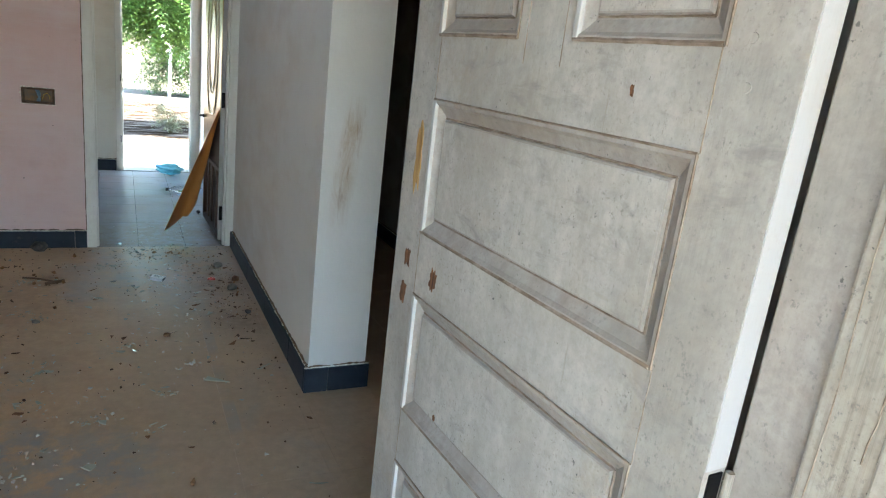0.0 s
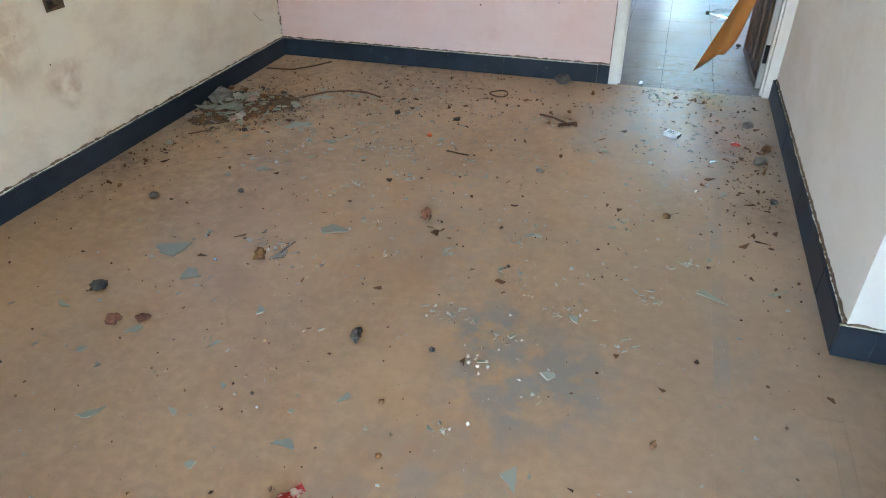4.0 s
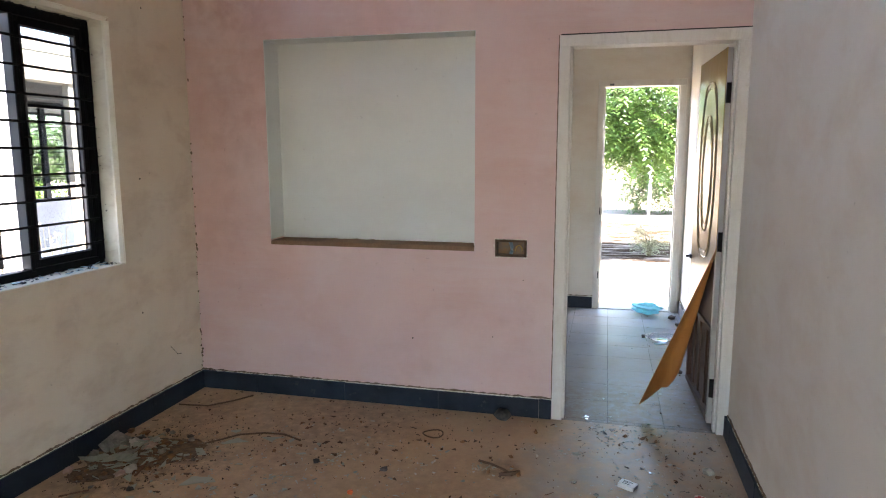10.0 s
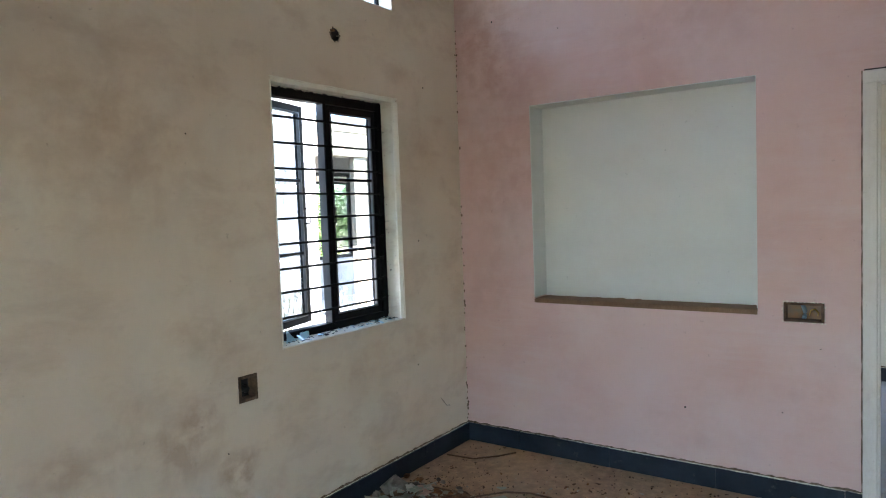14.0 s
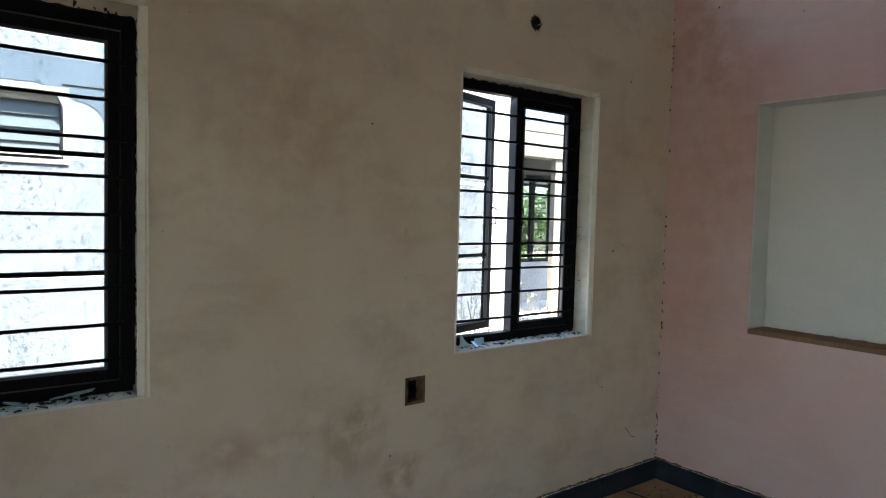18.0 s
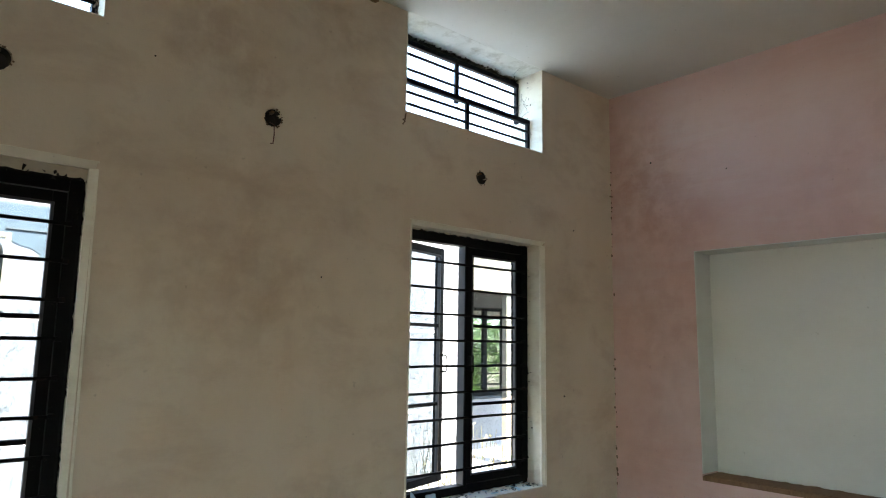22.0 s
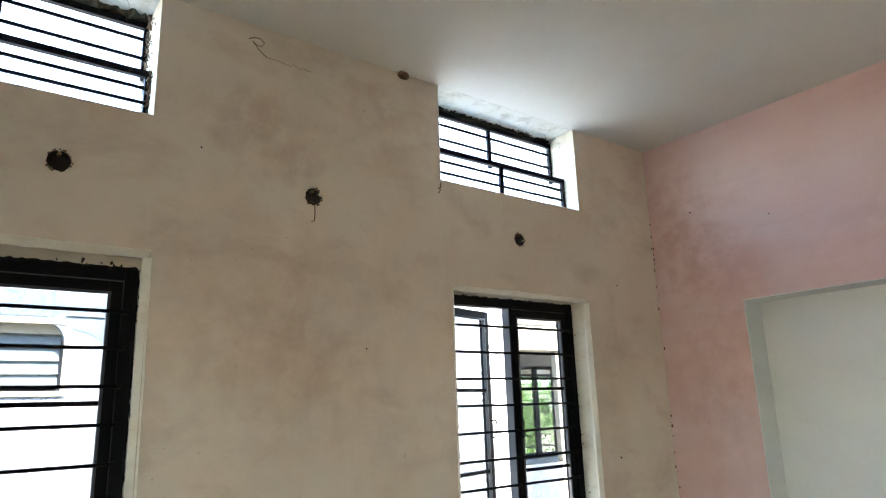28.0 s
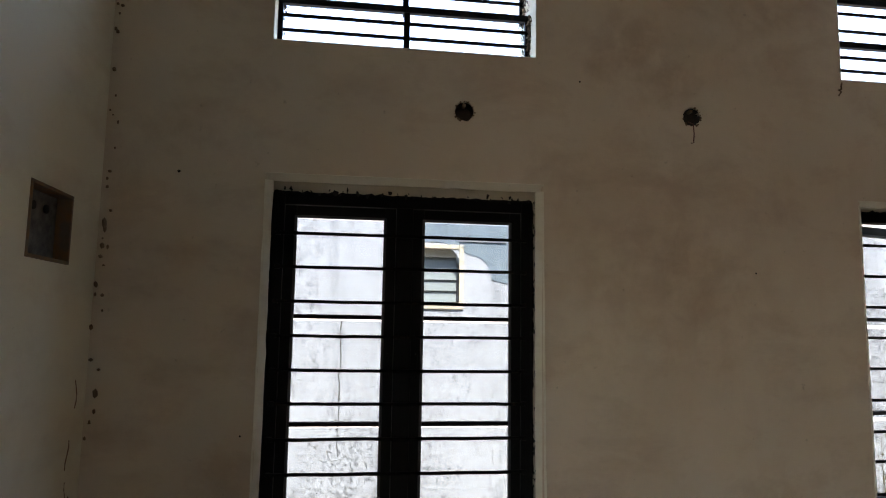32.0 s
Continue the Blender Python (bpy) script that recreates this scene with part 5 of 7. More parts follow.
    for _ in range(150 if y0 < 2 else 60):
        side = rr.choice("lrt")
        r = 0.003 + 0.010 * rr.random() ** 2
        along = rr.random()
        if side == "t":
            p, m = (xr + 0.004, y0 + 0.02 + (y1 - y0 - 0.04) * along, ftop + 0.006 + rr.uniform(-0.008, 0.012)), pose(0, 0, 0, 0, 90, 0)
            r *= 0.7
        elif side == "l":
            p, m = (xr + 0.026 * rr.random() ** 1.6, y0 + d + 0.001, z0 + 0.05 + (z1 - z0 - 0.07) * along), pose(0, 0, 0, -90, 0, 0)
        else:
            p, m = (xr + 0.030 * rr.random() ** 1.6, y1 - d - 0.0025, z0 + 0.05 + (z1 - z0 - 0.07) * along), pose(0, 0, 0, -90, 0, 0)
        add_flake(bm, rr, r * (1.6 if y0 < 2 else 0.9), 0.0012, 6, Matrix.Translation(p) @ m)
    tagged(part("paint_smears", bm, "smudge", f, "black paint smears on the reveal"), kind="stuff")
    return f


ZB1 = (2.008, 1.885, 1.760, 1.637, 1.515, 1.397, 1.274, 1.154, 1.036)
ZB2 = (2.039, 1.911, 1.785, 1.659, 1.535, 1.410, 1.286, 1.167, 1.043)
window("window_1", W1, (1.064, 2.036, 2.157), 0.095, (1.516, 1.578), ZB1, (1.707, 1.322), (((0.040, 0.345), (0.36, 0.73), (0.745, 1.105)), ((0.040, 0.345), (0.36, 0.73), (0.745, 1.105))), False, "black barred casement window with closed sashes and dusty glass", 0.010)
window("window_2", W2, (3.364, 4.276, 2.178), 0.115, (3.808, 3.828), ZB2, (1.735, 1.345), (((0.040, 0.345), (0.36, 0.73), (0.745, 1.125)), ((0.40, 0.76), (0.77, 1.125))), True, "black barred casement window, one sash pushed open, glass broken")


def vent(name, win, seed):
    y0, y1, z0, z1 = win
    f = empty(name)
    tagged(f, "black iron ventilator grille under the ceiling, mouldy and cobwebbed", "ventilator", kind="structure")
    ym = (y0 + y1) / 2
    for x, a, b, zs in ((XL - 0.10, z0 - 0.0, z0 + 0.215, (0.088, 0.147)), (XL - 0.185, z0 + 0.215, z1 - 0.03, (0.310, 0.391))):
        part("grille_frame", boxes(((x - 0.012, y0 + 0.002, b - 0.026), (x + 0.012, y1 - 0.002, b)), ((x - 0.010, y0 + 0.002, a), (x + 0.010, y0 + 0.022, b - 0.026)), ((x - 0.010, y1 - 0.022, a), (x + 0.010, y1 - 0.002, b - 0.026)), bevel=0.002), "iron", f)
        part("upright", boxes(((x - 0.008, ym - 0.012, a), (x + 0.008, ym + 0.012, b - 0.02)), bevel=0.002), "iron", f)
        for k in zs:
            part("bar", rod(bmesh.new(), (x, y0 + 0.003, z0 + k), (x, y1 - 0.003, z0 + k), 0.0076, 8), "iron", f)
    part("mortar_bed", boxes(((XL - 0.215, y0 + 0.004, z1 - 0.036), (XL - 0.196, y1 - 0.004, z1 - 0.001))), "mould", f)
    part("mould_strip", ragged_strip((XL - 0.20, y0 + 0.004, z1 - 0.004), (XL - 0.20, y1 - 0.004, z1 - 0.004), (0.055, 0, 0) if y0 < 2 else (0.03, 0, 0), -0.030 if y0 < 2 else -0.014, seed, 0.012), "mould", f, "black mould along the slab")
    bm = box(bmesh.new(), (XL - 0.228, y0 + 0.004, z1 - 0.007), (XL + 0.004, y1 - 0.004, z1 - 0.0003))
    for v in bm.verts:
        if v.co.x > XL and v.co.z < z1 - 0.003:
            v.co.z = z1 - 0.0008
    part("soffit", bm, "vent_soffit", f, "dirty mildewed plaster under the slab")
    for k in range(1):
        ys, xs = y0 + (y1 - y0) * 0.88, XL - 0.06
        part("soffit_crack", tube(bmesh.new(), [(xs - 0.010 * j, ys + 0.012 * noise.noise(Vector((j * 0.35, k * 5.1, seed))) + 0.004 * j, z1 - 0.0025 - 0.00025 * j) for j in range(10)], 0.0009, 4), "mould", f, "thin crack in the plaster")
    crust_rng = random.Random(seed + 60)
    bm = bmesh.new()
    for k in range(260 if y0 < 2 else 110):
        side = crust_rng.random()
        if side < 0.62:
            q = Vector((XL - crust_rng.uniform(0.15, 0.205), crust_rng.uniform(y0 + 0.01, y1 - 0.01), z1 - 0.010 - 0.028 * crust_rng.random() ** 1.5))
        else:
            q = Vector((XL - crust_rng.choice((0.10, 0.185)) + crust_rng.gauss(0, 0.011), y1 - 0.006 if side < 0.85 else y0 + 0.006, z0 + 0.02 + crust_rng.random() * (z1 - z0 - 0.04)))
        add_flake(bm, crust_rng, crust_rng.uniform(0.005, 0.014) * (1.0 if side < 0.62 else 0.55), 0.002, 5, Matrix.Translation(q) @ pose(0, 0, 0, crust_rng.uniform(0, 360), crust_rng.uniform(0, 360), 0))
    tagged(part("mould_crust", bm, "mould", f, "flaking black and brown mould crust"), kind="stuff")
    if y0 < 2:
        for material, lo, n in (("crust", 0.125, 150), ("mould", 0.15, 190)):
            bm = bmesh.new()
            for k in range(n):
                z = z0 + 0.006 + (z1 - z0 - 0.012) * k / n
                near = 0.07 if z < z0 + 0.215 else lo
                near += 0.022 * noise.noise(Vector((z * 21, seed, 0)))
                q = Vector((XL - crust_rng.uniform(near, 0.205 if z > z0 + 0.2 else 0.13), y1 - 0.003 - 0.012 * crust_rng.random() ** 2, z))
                add_flake(bm, crust_rng, crust_rng.uniform(0.006, 0.014), 0.003, 6, Matrix.Translation(q) @ pose(0, 0, 0, 90 + crust_rng.uniform(-40, 40), crust_rng.uniform(-40, 40), crust_rng.uniform(-30, 30)))
            tagged(part("jamb_crust", bm, material, f, "brown and black mould crust on the jamb"), kind="stuff")
    d = 0.004
    part("reveal", boxes(((XL - 0.228, y0, z0 + 0.004), (XL + 0.003, y0 + d, z1 - 0.001)), ((XL - 0.228, y1 - d, z0 + 0.004), (XL + 0.003, y1, z1 - 0.001)), ((XL - 0.228, y0, z0), (XL + 0.003, y1, z0 + 0.004)), bevel=0.001), "reveal", f, "white painted reveal")
    rr = random.Random(seed)
    bm = bmesh.new()
    for _ in range(60):
        yy = rr.choice((y0 + 0.01, y1 - 0.012))
        z = rr.uniform(z0 + 0.02, z0 + 0.40)
        p = Vector((XL - rr.uniform(0.09, 0.2), yy + rr.uniform(-0.006, 0.01), z))
        tube(bm, [p, p + Vector((rr.uniform(-0.02, 0.02), rr.uniform(-0.02, 0.02), rr.uniform(-0.03, 0.01))), p + Vector((rr.uniform(-0.03, 0.03), rr.uniform(-0.02, 0.02), rr.uniform(-0.05, 0.0)))], 0.0013, 3)
    tagged(part("cobweb", bm, "cobweb", f, "dusty cobweb threads"), kind="stuff")
    bm = bmesh.new()
    for k in range(110):
        along = rr.random() ** 2 * 0.26
        q = Vector((XL - rr.uniform(0.10, 0.16), y0 + 0.015 + along, z0 + 0.212 + rr.uniform(-0.012, 0.022) * (1.2 - along * 3)))
        if k > 75:
            q = Vector((XL - rr.uniform(0.09, 0.15), y0 + 0.012 + rr.random() * 0.02, z0 + rr.uniform(0.03, 0.20)))
        add_flake(bm, rr, rr.uniform(0.004, 0.011), 0.0015, rr.randint(4, 6), Matrix.Translation(q) @ pose(0, 0, 0, rr.uniform(0, 360), rr.uniform(0, 360), 0))
    tagged(part("dead_leaves", bm, "mould", f, "clump of black dead leaves caught on the grille"), kind="stuff")
    return f


vent("ventilator_1", V1, 3)
vent("ventilator_2", V2, 8)


# ---- fittings in the walls ----
def socket_box():
    """Open steel switch box in the pink wall: tray, lips, divider, wires."""
    x0, x1, z0, z1 = BOX_P
    s = empty("switch_box", pose((x0 + x1) / 2, YP, (z0 + z1) / 2))
    w, h = (x1 - x0) / 2 - 0.002, (z1 - z0) / 2 - 0.002
    part("back_plate", boxes(((-w, 0.045, -h), (w, 0.05, h))), "switch_box", s)
    part("rim", boxes(((-w, -0.004, -h), (-w + 0.012, 0.045, h)), ((w - 0.012, -0.004, -h), (w, 0.045, h)), ((-w + 0.012, -0.004, -h), (w - 0.012, 0.045, -h + 0.012)), ((-w + 0.012, -0.004, h - 0.012), (w - 0.012, 0.045, h)), bevel=0.002), "rust_dark", s, "dark brown rusted rim")
    part("conduit", tube(bmesh.new(), [(-0.004, 0.040, -h + 0.012), (0.004, 0.022, -h * 0.4), (0.006, 0.016, 0.0), (0.0, 0.022, h * 0.45), (-0.010, 0.040, h - 0.012)], 0.010, 10), "wire_blue", s, "bent blue grey conduit")
    bm = bmesh.new()
    edge = random.Random(52)
    for k in range(70):
        along, side_ = edge.uniform(-1, 1), edge.choice((-1, 1))
        q = (along * (w + 0.006), -0.001, side_ * (h + 0.004)) if edge.random() < 0.65 else (side_ * (w + 0.004), -0.001, along * h)
        add_flake(bm, edge, edge.uniform(0.003, 0.008), 0.0015, 5, Matrix.Translation(q) @ pose(0, 0, 0, 90, 0, 0))
    tagged(part("chipped_plaster", bm, "reveal", s, "whitish chipped plaster round the box"), kind="stuff")
    part("wire", tube(bmesh.new(), [(0.02, 0.044, -0.02), (0.03, 0.02, 0.01), (0.048, 0.012, 0.018), (0.062, 0.02, 0.0), (0.058, 0.044, -0.02)], 0.0022, 6), "wire_yellow", s, "loose yellow wire")
    tagged(s, "empty rusted steel switch box with loose wires in pink wall", "switch box")


socket_box()
y0, y1, z0, z1 = BOX_L
s = empty("switch_box", pose(XL, (y0 + y1) / 2, (z0 + z1) / 2))
hy, hz = (y1 - y0) / 2 - 0.001, (z1 - z0) / 2 - 0.001
part("rim", boxes(((-0.05, -hy, -hz), (0.003, -hy + 0.014, hz)), ((-0.05, hy - 0.014, -hz), (0.003, hy, hz)), ((-0.05, -hy + 0.014, -hz), (0.003, hy - 0.014, -hz + 0.014)), ((-0.05, -hy + 0.014, hz - 0.014), (0.003, hy - 0.014, hz)), bevel=0.003), "rust_dark", s, "dark brown rusted rim")
part("back_plate", boxes(((-0.06, -hy, -hz), (-0.05, hy, hz))), "smudge", s)
part("conduit_stub", rod(bmesh.new(), (-0.05, 0.005, -0.005), (-0.02, 0.008, -0.012), 0.016, 10), "cap", s)
tagged(s, "small empty square switch box sunk in beige wall", "switch box")

x0, x1, z0, z1 = DB
s = empty("meter_box", pose((x0 + x1) / 2, YS, (z0 + z1) / 2))
hx, hz = (x1 - x0) / 2 - 0.001, (z1 - z0) / 2 - 0.001
part("back_plate", boxes(((-hx, -0.045, -hz), (hx, -0.04, hz))), "grey_tin", s)
part("rim", boxes(((-hx, -0.07, -hz), (-hx + 0.010, 0.004, hz)), ((hx - 0.010, -0.07, -hz), (hx, 0.004, hz)), ((-hx + 0.010, -0.07, -hz), (hx - 0.010, 0.004, -hz + 0.010)), ((-hx + 0.010, -0.07, hz - 0.010), (hx - 0.010, 0.004, hz)), bevel=0.002), "switch_box", s)
for k in (-0.05, 0.03):
    part("knockout", rod(bmesh.new(), (k, -0.04, 0.05), (k, -0.034, 0.05), 0.013, 12), "smudge", s)
tagged(s, "empty grey steel meter box sunk in white wall", "meter box")

for k, (u, v, r) in enumerate(HOLES):
    s = empty("lamp_box", pose(XL, u, v))
    bm = bmesh.new()
    n = 20
    a = [bm.verts.new((-0.002, r * 0.97 * math.cos(2 * math.pi * i / n), r * 0.97 * math.sin(2 * math.pi * i / n))) for i in range(n)]
    b = [bm.verts.new((-0.046, r * 0.9 * math.cos(2 * math.pi * i / n), r * 0.9 * math.sin(2 * math.pi * i / n))) for i in range(n)]
    for i in range(n):
        j = (i + 1) % n
        bm.faces.new((a[i], a[j], b[j], b[i]))
    bm.faces.new(b)
    part("cup", bm, "pit", s, "dark round conduit cup")
    part("lug", boxes(((-0.03, -0.006, r * 0.55), (-0.004, 0.006, r * 0.85)), bevel=0.002), "switch_box", s)
    rr = random.Random(30 + k)
    bm = bmesh.new()
    for i in range(16):
        q = rr.uniform(0, 6.28)
        bmesh.ops.create_icosphere(bm, subdivisions=1, radius=rr.uniform(0.002, 0.0055), matrix=Matrix.Translation((0.0, r * rr.uniform(0.98, 1.12) * math.cos(q), r * rr.uniform(0.98, 1.12) * math.sin(q))))
    tagged(part("broken_rim", bm, "crust", s), kind="stuff")
    if k == 1:
        part("wire", tube(bmesh.new(), [(-0.03, 0.0, -0.01), (0.006, 0.002, -0.03), (0.008, 0.003, -0.07), (0.006, 0.001, -0.105), (0.010, -0.012, -0.108)], 0.0022, 6), "wire_red", s, "thin red brown wire hanging out")
    tagged(s, "round empty lamp box with a broken plaster rim" + (" and hanging wire" if k == 1 else ""), "lamp box", group="lamp boxes in the window wall")


def crack(name, pts, r, label, material="crust"):
    return tagged(part(name, tube(bmesh.new(), pts, r, 4), material), label, "crack")


def jitter(a, b, n, amp, seed):
    a, b = Vector(a), Vector(b)
    return [a.lerp(b, k / n) + amp * Vector((0, noise.noise(Vector((k * 0.9, seed, 0))), noise.noise(Vector((k * 0.9, seed, 7))))) for k in range(n + 1)]


crack("wall_crack", [(XL + 0.001, y, z) for y, z in ((4.62, 0.36), (4.65, 0.33), (4.68, 0.295), (4.72, 0.285))], 0.0016, "fine dark crack in beige plaster", "pit")
crack("root_trace", [(XL + 0.001, y, z) for y, z in ((2.36, 3.122), (2.385, 3.135), (2.41, 3.137), (2.427, 3.122), (2.412, 3.102), (2.39, 3.106), (2.376, 3.118), (2.405, 3.085), (2.437, 3.063))], 0.0022, "thin brown rootlet stuck on beige wall")
crack("root_trace", jitter((XL + 0.0004, 2.437, 3.063), (XL + 0.0004, 2.64, 3.058), 10, 0.02, 3), 0.0009, "thin brown rootlet stuck on beige wall")
crack("root_trace", jitter((XL + 0.001, 3.31, 2.69), (XL + 0.004, 3.295, 2.64), 6, 0.012, 8), 0.004, "thin brown rootlet stuck on beige wall")
nest = part("wasp_nest", lump(0.028, 4, (0.6, 1.1, 0.7), 0.3), "ledge")
nest.matrix_basis = pose(XL + 0.012, 3.10, 3.155)
tagged(nest, "small brown mud nest under the ceiling", "mud nest")
bm = bmesh.new()
rr = random.Random(77)
for y, z, r in ((4.45, 1.37, 0.006), (3.02, 0.52, 0.004), (4.40, 0.62, 0.005), (2.9, 1.9, 0.004), (4.55, 2.3, 0.005), (1.0, 1.3, 0.004), (0.75, 2.2, 0.006), (2.2, 2.62, 0.004)):
    bmesh.ops.create_icosphere(bm, subdivisions=1, radius=r, matrix=Matrix.Translation((XL, y, z)))
for x, z, r in ((-2.15, 2.72, 0.006), (-1.0, 0.42, 0.006), (-0.35, 0.80, 0.003), (-1.7, 2.6, 0.004), (-0.52, 0.46, 0.004)):
    bmesh.ops.create_icosphere(bm, subdivisions=1, radius=r, matrix=Matrix.Translation((x, YP, z)))
tagged(part("wall_specks", bm, "pit"), "dark nail marks and insect specks on the walls", "specks", kind="stuff")


# ---- things on the floor ----
def put(name, bm, material, x, y, rz, label, category, group="", z=0.0, rx=0, ry=0):
    ob = part(name, bm, material)
    ob.matrix_basis = pose(x, y, z, rx, ry, rz)
    return tagged(ob, label, category, group)


rr = random.Random(3)
ST = "stones and lumps on the floor"
put("stone", lump(0.024, 1, (1.2, 0.9, 0.75), 0.5, 3), "stone_dark", -1.69, 2.27, 20, "dark grey angular stone on the dusty floor", "stone", ST)
put("brick_fragment", lump(0.022, 2, (1.1, 0.85, 0.75), 0.6, 3), "stone_red", -1.51, 2.13, 60, "red brown brick fragment on the dusty floor", "brick fragment", ST)
put("brick_fragment", lump(0.019, 3, (1.2, 0.7, 0.6), 0.7, 3), "stone_red", -1.425, 2.17, 30, "red brown brick fragment on the dusty floor", "brick fragment", ST)
put("dung_lump", lump(0.024, 5, (0.8, 1.0, 0.9), 0.7, 3), "stone_rust", -1.23, 2.60, 0, "dry rust brown lump on the dusty floor", "lump", ST)
put("dung_lump", lump(0.021, 6, (0.8, 0.9, 1.2), 0.7, 3), "stone_red", -0.718, 3.06, 0, "dry rust brown lump on the dusty floor", "lump", ST)
put("stone", lump(0.019, 7, (0.8, 1.3, 0.9), 0.9, 3), "stone_dark", -0.69, 2.29, 10, "black charred lump on the dusty floor", "stone", ST)
put("stone", lump(0.009, 12, (1, 1.2, 0.8), 0.4), "stone_dark", -0.44, 2.31, 10, "small black stone on the dusty floor", "stone", ST)
put("stone", lump(0.040, 8, (1.2, 0.8, 0.8), 0.4), "stone_dark", -0.445, 4.845, 0, "grey mortar lump against the pink wall", "stone", ST)
put("dung_lump", lump(0.018, 9, (1, 1, 0.5), 0.4), "stone_rust", 0.23, 3.36, 0, "dry rust brown lump on the dusty floor", "lump", ST)
put("stone", lump(0.03, 10, (1, 1, 0.6), 0.3), "stone_grey", 0.63, 4.0, 0, "grey mortar lump beside the white wall", "stone", ST)
for x, y, r, s in ((-0.90, 4.10, 0.02, 31), (-1.25, 4.10, 0.018, 32), (-0.35, 3.62, 0.018, 33), (0.60, 4.42, 0.03, 34), (0.66, 3.6, 0.02, 35), (0.67, 4.15, 0.03, 36), (-1.95, 2.9, 0.02, 37), (-1.6, 3.05, 0.016, 38)):
    put("stone", lump(r, s, (1.1, 0.9, 0.7), 0.4, 1), rr.choice(("stone_dark", "stone_rust", "stone_grey")), x, y, rr.uniform(0, 360), "small dark lump on the dusty floor", "stone", ST)
SH = "glass shards on the floor"
for x, y, r, n, a, m, lb in ((-1.60, 2.575, 0.085, 5, 10, "shard", "dusty green"), (-1.19, 2.675, 0.075, 4, 60, "mirror_bit", "silvered"), (-1.06, 2.87, 0.075, 6, 20, "shard", "dusty green"), (-1.425, 2.43, 0.055, 5, 120, "shard", "dusty green"),
                            (-1.71, 3.79, 0.095, 4, 0, "shard", "dusty green"), (-1.33, 2.78, 0.022, 4, 70, "mirror_bit", "silvered"), (-1.12, 2.13, 0.04, 4, 10, "shard", "dusty green"), (-1.42, 2.12, 0.03, 4, 50, "shard", "dusty green"),
                            (-1.75, 3.2, 0.05, 5, 60, "shard", "dusty green"), (-1.62, 3.28, 0.045, 5, 160, "shard", "dusty green"), (-1.45, 3.66, 0.05, 6, 90, "shard", "dusty green"), (-1.52, 3.98, 0.045, 4, 90, "shard", "dusty green"),
                            (-1.62, 4.31, 0.08, 5, 20, "shard", "dusty green"), (-1.78, 4.22, 0.07, 4, 10, "shard", "dusty green"), (-0.70, 1.83, 0.04, 5, 10, "shard", "dusty green"), (0.40, 2.86, 0.07, 4, 130, "shard", "dusty green"),
                            (-0.1, 1.9, 0.05, 4, 80, "shard", "dusty green"), (-1.30, 1.78, 0.05, 5, 30, "shard", "dusty green"), (-0.62, 2.05, 0.03, 4, 40, "shard", "dusty green"), (0.43, 3.62, 0.045, 4, 10, "shard", "dusty green"), (0.62, 2.95, 0.05, 4, 60, "shard", "dusty green")):
    put("glass_shard", flake(rr, r, 0.004, n), m, x, y, a, lb + " glass shard lying on the dusty floor", "glass shard", SH, rr.uniform(0.001, 0.003), rr.uniform(-2, 2), rr.uniform(-2, 2))

bm = box(bmesh.new(), (-0.038, -0.026, 0), (0.038, 0.026, 0.021), 0.002)
bmesh.ops.subdivide_edges(bm, edges=[e for e in bm.edges if e.calc_length() > 0.03], cuts=5, use_grid_fill=True)
pk = put("paper_packet", bm, "paper", 0.225, 4.22, -25, "crushed white paper packet on the dusty floor", "packet", ry=3)
for y_, w_ in ((-0.012, 0.040), (0.0, 0.030), (0.010, 0.044)):
    part("print", boxes(((-0.022, y_ - 0.002, 0.0225), (-0.022 + w_, y_ + 0.002, 0.0235))), "louvre", pk, "grey printed line")
# Black plate paints the shadowed edge of the packet.
part("dark_edge", boxes(((0.0382, -0.022, 0.003), (0.0390, 0.022, 0.018))), "cap", pk, "packet's dark edge, its shadow put into colour")
for v in pk.data.vertices:
    v.co += Vector((0.004, 0.004, 0.003)) * noise.noise(v.co * 40)


def wrapper(x, y, rz):
    bm = bmesh.new()
    n = 10
    vs = [[bm.verts.new(((i / n - 0.5) * 0.10, (k / 5 - 0.5) * 0.042 * (1 - 0.5 * abs(i / n - 0.4)), 0.010 + 0.014 * noise.noise(Vector((i * 0.55, k * 0.8, x))))) for k in range(6)] for i in range(n + 1)]
    for i in range(n):
        for k in range(5):
            bm.faces.new((vs[i][k], vs[i + 1][k], vs[i + 1][k + 1], vs[i][k + 1]))
    bmesh.ops.solidify(bm, geom=bm.faces[:], thickness=0.0012)
    return put("snack_wrapper", bm, "red_foil", x, y, rz, "torn red foil wrapper on the dusty floor", "wrapper")


wrapper(-0.61, 1.69, 60)
put("bottle_cap", lump(0.016, 41, (1, 1, 0.7), 0.3, 1), "orange_bit", -0.98, 3.86, 0, "small orange plastic scrap on the dusty floor", "plastic scrap")
put("bottle_cap", lump(0.022, 42, (1.2, 0.8, 0.6), 0.3, 1), "red_foil", 0.53, 4.17, 0, "small red plastic scrap on the dusty floor", "plastic scrap")


def stick(pts, r, label, material="twig", name="twig"):
    return tagged(part(name, tube(bmesh.new(), pts, r, 6), material), label, "twig" if name == "twig" else "cable")


